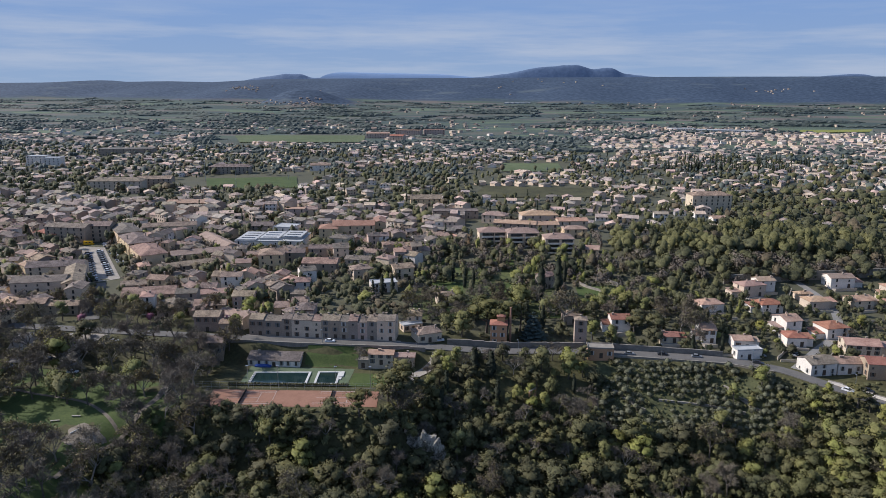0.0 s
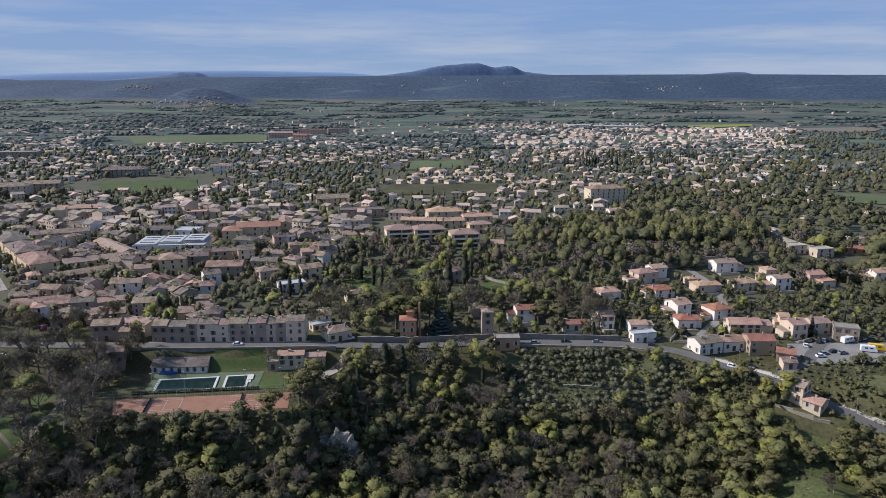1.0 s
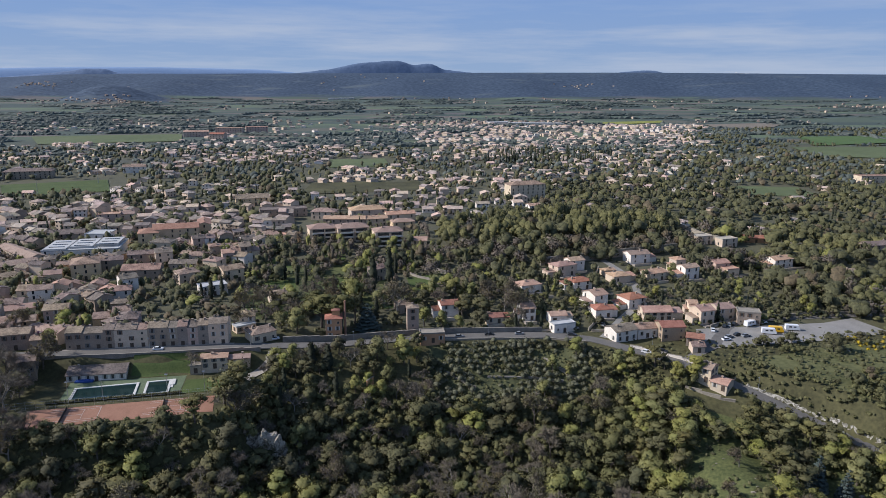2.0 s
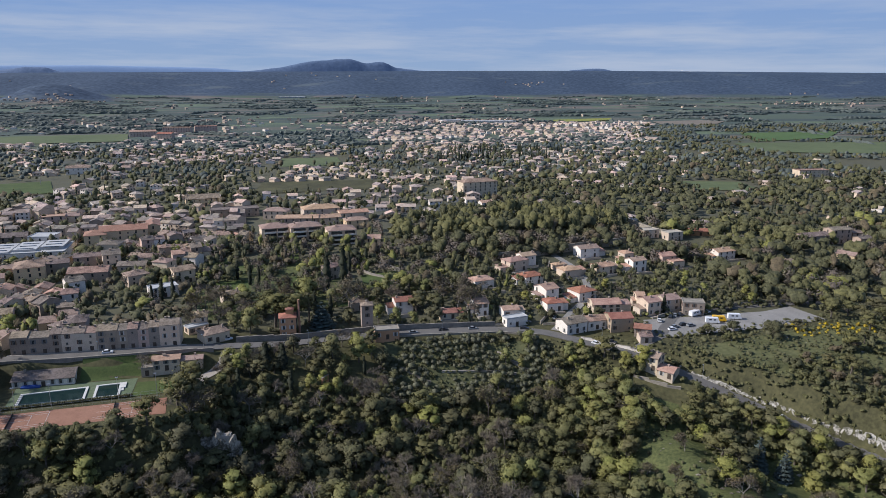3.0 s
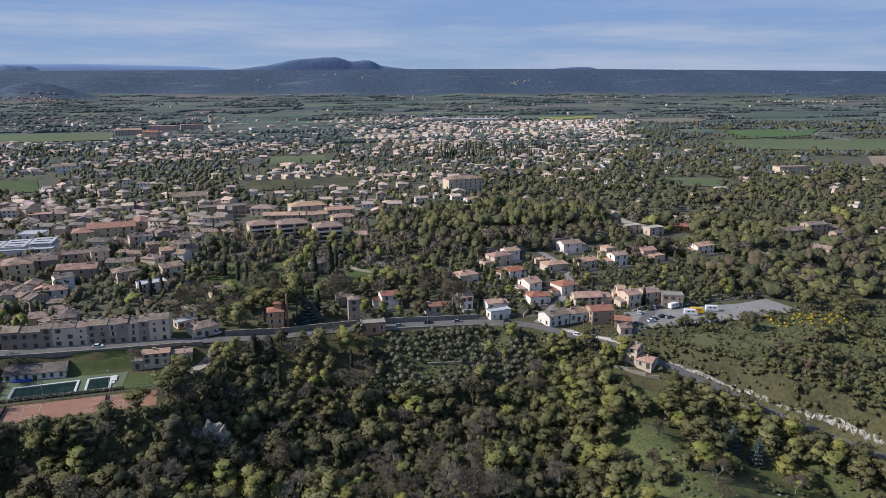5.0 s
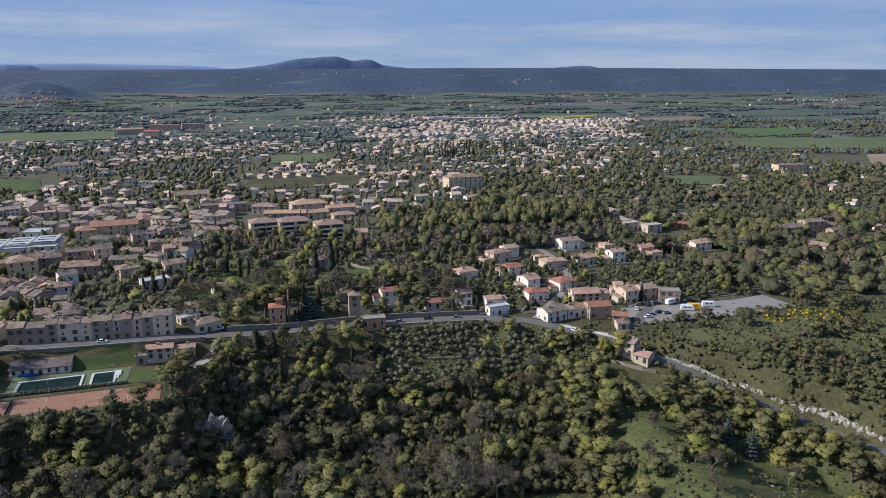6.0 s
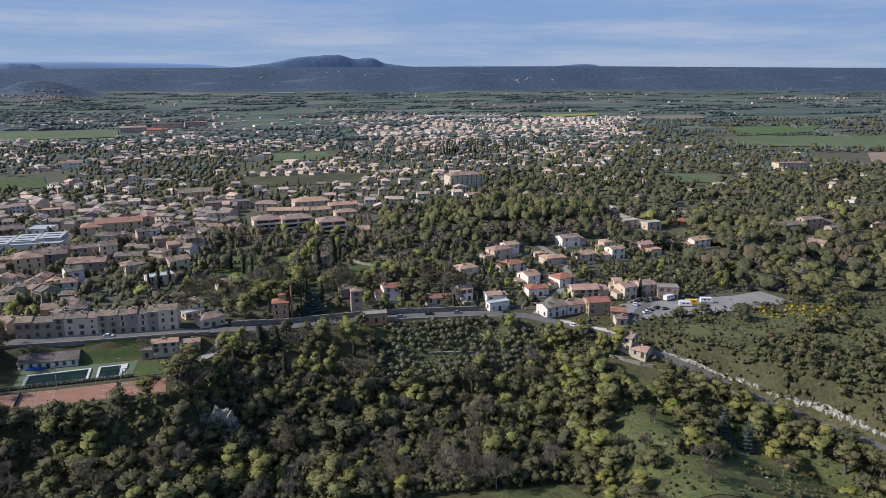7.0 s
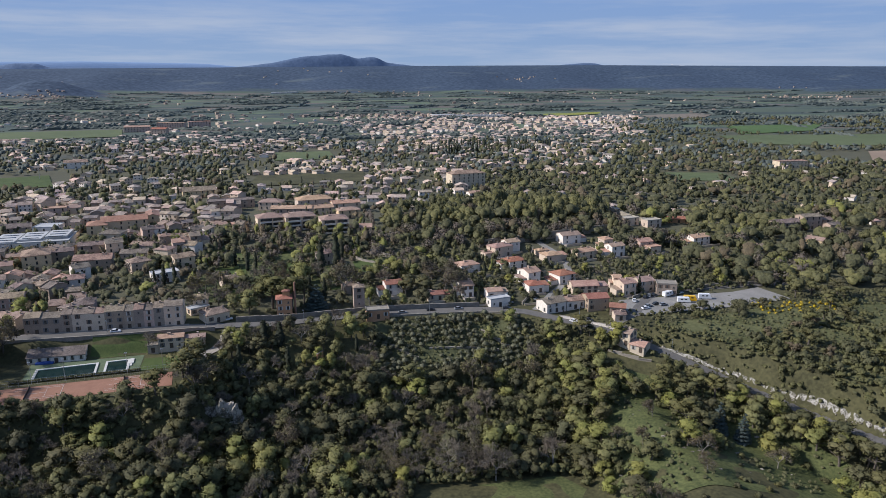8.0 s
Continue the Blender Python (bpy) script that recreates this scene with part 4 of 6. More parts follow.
def crown_of(kind, seed):
    """Vertices and faces of a crown, with the trunk's height, radius and spread."""
    rng = np.random.default_rng(seed)
    if kind == "cypress":
        n = 11
        c = [(rng.normal() * 0.12, rng.normal() * 0.12, 1.2 + 11.5 * k / n) for k in range(n)]
        r = [np.array((1, 1, 1.25)) * (0.45 + 0.95 * math.sin(math.pi * min(1, (k + 1.6) / (n + 1.2)) ** 0.8)) for k in range(n)]
        return lobes_mesh(rng, c, r, 42, 0.28, 0.9, low_ico()), (11, 0.22, 0.6)
    if kind == "spruce":
        c, r = [], []
        for k in range(9):
            z, reach = 1.6 + k * 1.45, 4.4 * (1 - k / 9.4)
            m = max(1, int(9 * (1 - k / 10)))
            for q in range(m):
                a = q * math.tau / m + k
                c.append((math.cos(a) * reach * 0.62, math.sin(a) * reach * 0.62, z - reach * 0.12))
                r.append(np.array((0.30 * reach + 0.3, 0.30 * reach + 0.3, 0.45)))
        return lobes_mesh(rng, c, r, 24, 0.35, 0.8, low_ico()), (14, 0.28, 2)
    shape = {"oak": (4.1, 3.2, 4.5, 15, 1.50, 66, 0.27), "spring": (3.5, 3.9, 5.2, 14, 1.45, 68, 0.25), "pine": (4.3, 2.3, 6.9, 15, 1.42, 64, 0.26), "olive": (1.9, 1.2, 2.3, 5, 1.10, 70, 0.17),
             "shrub": (1.7, 0.9, 0.8, 6, 0.85, 60, 0.18), "blossom": (2.2, 1.6, 3.2, 7, 1.0, 60, 0.18), "broom": (1.2, 0.6, 0.6, 6, 0.6, 40, 0.15)}[kind]
    R, H, Z, n, lr, per, size = shape
    c, r = [], []
    for k in range(n):
        a, zz = rng.uniform(0, math.tau), rng.uniform(-0.75, 1.0)
        rad = math.sqrt(max(0.05, 1 - zz * zz)) * rng.uniform(0.35, 1.0)
        c.append((math.cos(a) * R * rad * 0.85, math.sin(a) * R * rad * 0.85, Z + H * zz * 0.8 + (0.6 * rng.normal() if kind == "pine" else 0)))
        f = lr * rng.uniform(0.5, 1.4)
        r.append(np.array((f * 1.1, f * 1.1, f * (0.62 if kind == "pine" else 0.9))))
    return lobes_mesh(rng, c, r, per, size, 0.72, low_ico(), 0.5, 1.42), (Z + H * 0.4, 0.09 * R, R)


def bare_tree(seed):
    rng = random.Random(seed)
    pieces, tips = [], []

    def grow(a, way, length, r, depth):
        b = a + way * length
        pieces.append(limb(a, b, r, r * 0.62, 5 if depth < 2 else 3))
        if depth == 3:
            tips.append((b, way))
            return
        for k in range(4):
            q = Vector((rng.gauss(0, 1), rng.gauss(0, 1), rng.gauss(0.25, 0.6))).normalized()
            grow(a + (b - a) * rng.uniform(0.6, 1.0), (way * 0.9 + q * 0.8).normalized(), length * rng.uniform(0.55, 0.75), r * 0.5, depth + 1)

    grow(Vector((0, 0, -1)), Vector((rng.uniform(-0.1, 0.1), rng.uniform(-0.1, 0.1), 1)).normalized(), 4.6, 0.26, 0)
    tv, tf = [], []
    for b, way in tips:
        for k in range(16):
            q = (way * 0.8 + Vector((rng.gauss(0, 1), rng.gauss(0, 1), rng.gauss(0.2, 0.8))) * 0.8).normalized()
            side = q.cross(Vector((rng.gauss(0, 1), rng.gauss(0, 1), rng.gauss(0, 1)))).normalized() * 0.055
            a0 = b + Vector((rng.gauss(0, 0.25), rng.gauss(0, 0.25), rng.gauss(0, 0.25)))
            e = a0 + q * rng.uniform(0.6, 1.5)
            tf.append((len(tv), len(tv) + 1, len(tv) + 2))
            tv += [tuple(a0 - side), tuple(a0 + side), tuple(e)]
    return joined(*pieces), (tv, tf)


PROTO = {}
WORDS = {"oak": ("oak_tree", "dark evergreen holm oak in dense woodland"), "spring": ("deciduous_tree", "tree with fresh yellow-green spring leaves"), "pine": ("pine_tree", "Aleppo pine with an uneven olive-green crown"),
         "cypress": ("cypress_tree", "tall narrow dark cypress"), "spruce": ("blue_cedar", "blue-grey conifer with tiered branches"), "olive": ("olive_tree", "small grey-green olive tree on a terrace"),
         "shrub": ("shrub", "low dark green shrub on stony ground"), "blossom": ("judas_tree", "small tree in pink blossom"), "broom": ("broom_bush", "broom bush with yellow flowers"), "bare": ("bare_tree", "leafless grey-brown deciduous tree"), "bud": ("budding_tree", "tall deciduous tree just coming into brownish-green leaf")}
NTREES = 0


def tree(kind, x, y, size=1.0, tall=1.0):
    """A tree of a kind; the likes share their meshes."""
    global NTREES
    NTREES += 1
    rng = random.Random(NTREES * 7 + 1)
    variant = rng.randrange(1 if kind in ("spruce", "blossom", "broom") else 2 if kind in ("cypress", "olive", "shrub") else 4)
    m = pose(x, y, ground(x, y) - 0.1, 0, 0, rng.uniform(0, 360)) @ Matrix.Diagonal((size * rng.uniform(0.9, 1.1), size * rng.uniform(0.9, 1.1), size * tall, 1))
    key = (kind, variant)
    if key in PROTO:
        s = PROTO[key].scale
        return copy_thing(PROTO[key], m @ Matrix.Diagonal((1 / s.x, 1 / s.y, 1 / s.z, 1)))
    name, label = WORDS[kind]
    root = new(name)
    if kind in ("bare", "bud"):
        (tv, tf), (cv, cf) = bare_tree(variant + 40)
        mesh_object("trunk", tv, tf, [PALEBARK if variant % 2 else BARK], parent=root)
        mesh_object("crown", cv, cf, [TWIG], parent=root)
        if kind == "bud":
            tips = np.array(cv[2::15])
            lv, lf, ln = cards(np.random.default_rng(variant), tips, np.full((len(tips), 3), 0.4), 5, 0.2)
            ln = ln * 0.5 + (lv - lv.mean(axis=0)) / 4.0
            mesh_object("foliage", lv.tolist(), lf.tolist(), [LEAF["bud"]], parent=root, normals=(ln / np.linalg.norm(ln, axis=1)[:, None]).tolist())
    else:
        (cv, cf, cn), (th, tr, ts) = crown_of(kind, variant * 13 + len(kind))
        if kind not in ("shrub", "broom"):
            tv, tf = trunk_shape(random.Random(variant), th, tr, ts, 0 if kind in ("cypress", "spruce") else 6)
            mesh_object("trunk", tv, tf, [BARK], parent=root)
        mesh_object("crown", cv.tolist(), cf, [LEAF[kind]], parent=root, normals=cn.tolist())
    tagged(root, label, "shrub" if kind in ("shrub", "broom") else "tree", group="trees")
    PROTO[key] = root
    root.matrix_basis = m
    return root


class Woods:
    """Far trees, joined by colour: each a few rough lobes with sprays of leaves."""

    def __init__(self, name, label, material, seed):
        self.name, self.label, self.material = name, label, material
        self.rng = np.random.default_rng(seed)
        self.v, self.f, self.s, self.n = [], [], [], 0
        self.base = low_ico()

    def add(self, x, y, r, h, slim=False, per=9, lobes=0):
        g = self.rng
        z = ground(x, y)
        if slim:
            c = [(x, y, z + h * q) for q in (0.25, 0.55, 0.82)]
            rad = [np.array((r, r, h * 0.25)), np.array((r * 0.95, r * 0.95, h * 0.25)), np.array((r * 0.6, r * 0.6, h * 0.2))]
        else:
            k = lobes or (3 if per > 6 else 2)
            share = 1.35 if k == 1 else 1.0 if k < 4 else 1.9 / k ** 0.5
            c = [(x + g.normal() * r * 0.45, y + g.normal() * r * 0.45, z + h * g.uniform(0.4, 0.85 if lobes else 0.75)) for q in range(k)]
            rad = [np.array((1, 1, 0.85 * h / (2 * r) + 0.2)) * r * share * g.uniform(0.55, 0.8) for q in range(k)]
        loose = self.material is TWIG
        v, f, n = lobes_mesh(g, c, rad, per * 2 if loose else per, min(0.42, r * 0.16) if lobes else r * 0.26, 0.35 if loose else 0.78, self.base)
        self.v.append(v)
        self.s.append(n)
        self.f += [tuple(i + self.n for i in face) for face in f]
        self.n += len(v)

    def build(self):
        if self.v:
            tagged(mesh_object(self.name, np.concatenate(self.v).tolist(), self.f, [self.material], normals=np.concatenate(self.s).tolist()), self.label, "trees", kind="stuff")


def scatter(rng, x0, x1, y0, y1, gap, n, where=None, margin=1.5):
    """Places at least gap apart, off houses and roads."""
    grid, found = {}, []
    for k in range(n):
        x, y = rng.uniform(x0, x1), rng.uniform(y0, y1)
        if where and not where(x, y):
            continue
        cell = (int(x // gap), int(y // gap))
        if any((x - a) ** 2 + (y - b) ** 2 < gap * gap for i in (-1, 0, 1) for j in (-1, 0, 1) for a, b in grid.get((cell[0] + i, cell[1] + j), ())):
            continue
        if y < 320 and abs(bend(ROAD_Y, x) - y) < 5.5 or not free(x, y, margin):
            continue
        grid.setdefault(cell, []).append((x, y))
        found.append((x, y))
    return found


# ---- scattered houses of the old town and the suburbs ----
def in_wood(x, y):
    return ((x - 126) / 94) ** 2 + ((y - 450) / 60) ** 2 < 1 or (-75 < x < 20 and 312 < y < 440) or (x > 175 and 315 < y < 440 and x < 420)


def in_field(x, y):
    return (338 < x < 412 and 622 < y < 700) or (480 < x < 700 and 1630 < y < 1810) or (690 < x < 960 and 1130 < y < 1300) or (700 < x < 960 and 1480 < y < 1700) or (-395 < x < -262 and 655 < y < 775) or (-90 < x < 35 and 655 < y < 745) or (-650 < x < -345 and 1170 < y < 1390) or (x > 600 and 720 < y < 860 and x < 1000) or (600 < x < 1080 and 890 < y < 1100) or (-85 < x < 5 and 855 < y < 965)


for k in range(11):                               # the car park stays clear
    block(150 + 7.6 * k, 288 + 1.25 * k, 9.5)
for k in range(-2, 9):                            # the square and its street stay open
    block(-254 - 8.3 * k, 352 + 10 * k, 10)
for k, (x, y) in enumerate(((94, 389), (105, 393), (117, 396), (129, 399), (141, 403), (153, 406), (166, 411), (178, 416))):
    block(x, y, 5.5)
    block(x + 3, y - 10, 6)
    block(x + 5, y - 18, 4)


for x, y, r in ((208, 486, 6), (210, 474, 6), (213, 463, 6), (219, 452, 7), (226, 444, 6), (206, 436, 7), (216, 430, 7), (228, 436, 6), (204, 420, 8), (216, 416, 8), (228, 422, 8), (240, 430, 8), (200, 470, 6), (203, 456, 6), (250, 446, 7), (250, 458, 8), (258, 448, 5), (266, 443, 5), (274, 438, 5), (232, 383, 8), (240, 385, 8), (320, 406, 9), (338, 410, 9), (350, 408, 8), (230, 538, 10), (244, 540, 8), (216, 536, 8)):
    block(x, y, r)
LANE = [(96, 292), (110, 312), (128, 340), (135, 372), (128, 405)]
for (ax, ay), (bx, by) in zip(LANE, LANE[1:]):
    for k in range(5):
        block(ax + (bx - ax) * k / 5, ay + (by - ay) * k / 5, 3.4)


def settled(x, y):
    """How thickly houses stand beyond the old town: districts told by bearing and distance."""
    y *= 1 + 0.11 * noise.noise((x / 130, y / 170, 51))
    a = x / y + 0.07 * noise.noise((x / 140, y / 140, 52))
    if 0.02 < a < 0.45 and 930 < y < 1780:
        return 0.62 if noise.noise((x / 50, y / 80, 7)) > -0.02 else 0.08
    if 0.16 < a < 0.42 and 750 < y <= 930:
        return 0.6 if noise.noise((x / 50, y / 60, 7)) > -0.08 else 0.08
    if -0.10 < a < 0.07 and 745 < y < 855:
        return 0.95
    if -0.24 < a < -0.02 and 880 < y < 1180:
        return 0.9 if noise.noise((x / 60, y / 80, 9)) > -0.2 else 0.15
    if a < -0.52 and 700 < y < 1250:
        return 0.7 if noise.noise((x / 60, y / 90, 5)) > 0.0 else 0.08
    if -0.46 < a <= -0.24 and 790 < y < 1180:
        return 0.6 if noise.noise((x / 60, y / 80, 6)) > 0.0 else 0.06
    if a < 0.2 and 480 < y <= 745:
        return 0.45 if noise.noise((x / 45, y / 55, 3)) > 0.04 else 0.06
    return 0.025


rng_t = random.Random(11)
def in_town(x, y):
    return x / (y + 15) < (-0.36 if y < 392 else -0.2 if y < 430 else -0.13) and (y < 490 or rng_t.random() < (610 - y) / 120) and x / y > -0.95 and not in_wood(x, y) and not in_field(x, y) and not (-345 < x < -205 and 290 < y < 440 and abs((x + 284) + 0.84 * (y - 388)) < 16)


# runs of joined houses along the crooked streets
TOWN, SHAPE = [], {}
for sx, sy in scatter(rng_t, -560, -80, 300, 640, 6.0, 20000, lambda x, y: in_town(x, y) and noise.noise((x / 24, y / 32, 12)) > (-0.10 if x / y > -0.5 else -0.24), 4.5):
    turn = 9 + 34 * noise.noise((sx / 80, sy / 80, 3)) + rng_t.choice((0, 0, -40, -40, 50, 90)) + rng_t.uniform(-5, 5)
    c, s = math.cos(radians(turn)), math.sin(radians(turn))
    along, run, deep, tall = 0.0, [], rng_t.uniform(7.5, 10.5), rng_t.choice((4.4, 5.6, 6.2, 6.8, 8.4))
    for k in range(rng_t.choice((1, 2, 3, 4, 5, 6))):
        w = rng_t.uniform(4.8, 10.5)
        x, y = sx + c * (along + w / 2), sy + s * (along + w / 2)
        if not in_town(x, y) or not free(x, y, 4.2):
            break
        run.append((x, y, turn + rng_t.uniform(-1.5, 1.5), w + 0.04 * k, deep * rng_t.uniform(0.92, 1.1), max(2.8, tall + rng_t.uniform(-1.4, 1.3))))
        along += w
    for x, y, rot, w, d, h in run:
        TOWN.append((x, y))
        SHAPE[x, y] = (rot + (180 if rng_t.random() < 0.3 else 0), w, d, h, "hip" if len(run) == 1 and rng_t.random() < 0.4 else "cross" if rng_t.random() < 0.12 else "gable")
        block(x, y, 4.2)
SUBURB = scatter(rng_t, -1350, 800, 440, 1780, 14.0, 45000, lambda x, y: -0.92 < x / y < 0.46 and not in_wood(x, y) and not in_field(x, y) and rng_t.random() < settled(x, y), 6.0)
RURAL = scatter(rng_t, 150, 1000, 380, 1500, 42, 2500, lambda x, y: x / y > 0.40 and not in_field(x, y) and not (x > 560 and y > 860) and rng_t.random() < 0.45, 9.0)
FARMS = scatter(rng_t, -2400, 2600, 1700, 3500, 45, 3600, lambda x, y: abs(x) < 0.78 * y and noise.noise((x / 220, y / 220, 8)) > 0.36, 9.0)
VILLAGE = [(-1750 + 110 * rng_t.gauss(0, 0.5), 3740 + 90 * rng_t.gauss(0, 0.6)) for k in range(30)] + [(-1080 + 230 * rng_t.gauss(0, 0.5), 2860 + 70 * rng_t.gauss(0, 0.6)) for k in range(60)]
VILLAGE += [(1060 + 150 * rng_t.gauss(0, 0.5), 4000 + 90 * rng_t.gauss(0, 0.6)) for k in range(14)] + [(1900 + 260 * rng_t.gauss(0, 0.5), 2650 + 60 * rng_t.gauss(0, 0.6)) for k in range(40)] + [(rng_t.uniform(-500, 300), rng_t.uniform(3850, 4500)) for k in range(9)]
for x, y in SUBURB + RURAL:
    block(x, y, 5.5)
    block(x + 3, y - 10, 6)
near_first = sorted(TOWN + SUBURB + RURAL, key=lambda p: p[1])
old = set(TOWN)


def random_house(x, y, rng):
    if (x, y) in old:
        return (*SHAPE[x, y], rng.choice(("stone", "stone", "grey", "cream", "cream", "yellow", "pink", "white")), rng.choice(("tan", "tan", "tan", "old", "old", "brown", "clay")))
    if y > 1650:
        return (rng.uniform(0, 90), rng.uniform(6, 10), rng.uniform(6, 8), rng.choice((3.0, 5.2)), "gable", rng.choice(("cream", "stone", "stone")), "tan")
    street = 40 * round(3 * noise.noise((x / 300, y / 300, 1)))
    return (street + rng.choice((0, 90)) + rng.uniform(-6, 6), rng.uniform(7.5, 11.5), rng.uniform(7.5, 10), rng.choice((2.7, 2.9, 3.1, 5.0)), rng.choice(("gable", "gable", "hip", "cross")),
            rng.choice(("white", "cream", "cream", "yellow")), rng.choice(("tan", "clay", "clay", "clay", "clay")))


far_v, far_f, far_s = [], [], []
# far clay tiles are paler than the near ones, taking in distance haze
far_mats = [WALL["white"], WALL["cream"], WALL["stone"], tiled("far_tan_tiles", (0.190, 0.148, 0.116), (0.370, 0.295, 0.232), 0, 1.2), tiled("far_hazed_clay_tiles", (0.350, 0.262, 0.205), (0.530, 0.412, 0.325), 0, 1.0), GLASS]


def far_house(x, y, rng):
    rot, w, d, h, roof, wall, tile = random_house(x, y, rng)
    (rv, rf), peak = roof_shape(roof, w, d, h)
    bv, bf = body_shape(roof, w, d, h, peak)
    m = pose(x, y, ground(x, y), 0, 0, rot)
    wins = []
    for s in range(max(1, round(h / 3)) if y < 1150 else 0):
        for c in range(int(w / 3)):
            wx = (c + 0.5) / int(w / 3) * w - w / 2
            wins.append(box(wx - 0.55, -0.06, s * 2.8 + 1.0, wx + 0.55, 0.02, s * 2.8 + 2.3))
    for (v, f), slot in ((((bv, bf)), 0 if wall == "white" else 2 if wall in ("stone", "grey") else 1), ((rv, rf), 3 if tile in ("tan", "old", "brown") else 4), (joined(*wins), 5)):
        far_f.extend(tuple(i + len(far_v) for i in face) for face in f)
        far_s.extend([slot] * len(f))
        far_v.extend(tuple(m @ Vector(p)) for p in v)


rng_h = random.Random(5)
for k, (x, y) in enumerate(near_first + FARMS + VILLAGE):
    if k < 190:
        rot, w, d, h, roof, wall, tile = random_house(x, y, rng_h)
        house(x, y - d / 2, rot, w, d, h, roof, wall, tile, "house", "town houses")
    else:
        far_house(x, y, rng_h)
tagged(mesh_object("far_houses", far_v, far_f, far_mats, far_s), "many pale tiled houses of the distant suburbs", "houses", kind="stuff")

for x, y in ((-159, 184), (-158, 192), (-155, 200), (-154, 208), (-151, 216), (-150, 224), (-152, 236), (-154, 246), (-151, 260), (-54, 272), (-57, 262), (-58, 255)):
    block(x, y, 3.2)

# ---- woods ----
rng_w = random.Random(21)


def pick(rng, *choices):
    total = sum(c for _, c in choices)
    r = rng.uniform(0, total)
    for name, c in choices:
        r -= c
        if r <= 0:
            return name
    return choices[-1][0]


block(-6.6, 277, 5), block(4.3, 278, 5), block(-43.4, 299, 5), block(-11.7, 305, 6), block(-34, 272, 3), block(-27, 271, 3), block(-59.7, 250, 4), block(-35, 233, 5), block(-5.5, 366, 6), block(-5.5, 356, 5), block(-7, 346, 4), block(9, 302, 5), block(128, 247, 8), block(122, 241, 4), block(129, 238, 4), block(117, 246, 4), block(135, 239, 4), block(-57, 404, 9), block(-32, 398, 9), block(-50, 336, 9), block(-4, 363, 7), block(-60, 368, 9), block(-34, 372, 9), block(18, 372, 10), block(-48, 330, 7), block(142, 196, 6), block(150, 192, 6), block(143, 188, 5), block(150, 184, 5), block(125, 240, 5), block(129, 231, 6), block(121, 233, 5), block(-110, 253, 18), block(-92, 257, 12), block(-120, 265, 8), block(-75, 260, 12), block(-75, 272, 8), block(-106, 237, 8), block(-88, 241, 8), block(-122, 234, 8), block(-134, 232, 8), block(-74, 243, 8)
def glade(x, y):
    """Open grass on the slope below the lone house."""
    wave = 1 + 0.7 * noise.noise((x / 10, y / 10, 81))
    return ((x - 116) / 15) ** 2 + ((y - 203) / 22) ** 2 < wave or ((x - 108) / 7) ** 2 + ((y - 256) / 9) ** 2 < wave or (100 < x < 165 and y < 180)


# the wooded slope below the courts and the terraces
FOREST = scatter(rng_w, -150, 118, 184, 262, 6.1, 12000, lambda x, y: y < (211 + (x + 140) * 0.13 if x < -60 else 246 if x < 8 else 256) and not (22 < x < 88 and y < 191) and not (x > 92 and y < 205 - (x - 92) * 0.5) and not glade(x, y), 0.5)
# stands of one kind inside the wood: centre, half axes, mixture
STANDS = (((-33, 205), (17, 11), (("spring", 5), ("bud", 1), ("oak", 1))), ((-10, 195), (12, 9), (("spring", 5), ("bare", 2))), ((-62, 189), (16, 7), (("spring", 3), ("oak", 2), ("bud", 1))),
          ((-92, 204), (13, 9), (("pine", 4), ("spring", 1.5), ("oak", 2))), ((-125, 205), (22, 20), (("bare", 5), ("oak", 2.4), ("bud", 1))), ((18, 212), (18, 19), (("bare", 6), ("bud", 2), ("spring", 0.5), ("oak", 0.6))),
          ((40, 197), (12, 8), (("bare", 6), ("bud", 1.2))), ((46, 226), (20, 10), (("bare", 5), ("bud", 3), ("spring", 1.2), ("oak", 1))), ((40, 246), (34, 9), (("oak", 4), ("spring", 2.4), ("pine", 2), ("bud", 1.4), ("bare", 1))), ((66, 222), (26, 30), (("oak", 8), ("pine", 1), ("bud", 0.8), ("spring", 0.6))), ((104, 222), (16, 38), (("spring", 5), ("pine", 1.5), ("bud", 1.2), ("shrub", 1))),
          ((-10, 236), (34, 14), (("oak", 6), ("pine", 1.6), ("bare", 1.2), ("spring", 0.6))), ((-72, 212), (16, 12), (("oak", 6), ("bare", 2.2))))
for x, y in FOREST:
    mixture = next((m for (cx, cy), (rx, ry), m in STANDS if ((x - cx) / rx) ** 2 + ((y - cy) / ry) ** 2 < 1 + 0.5 * noise.noise((x / 9, y / 9, 31))), (("oak", 4), ("bare", 3), ("bud", 2), ("pine", 1), ("spring", 0.4)))
    tree(pick(rng_w, *mixture), x, y, 0.80 + 0.75 * rng_w.random() ** 1.5, rng_w.uniform(0.75, 1.1))
# along the road above the slope
for x, y in scatter(rng_w, -55, 20, 243, 290, 5.0, 900, lambda x, y: y < bend(ROAD_Y, x) - 7, 0.5):
    tree(pick(rng_w, ("oak", 3), ("pine", 2), ("spring", 2), ("bare", 1.5), ("cypress", 0.5)), x, y, rng_w.uniform(0.6, 1.0))
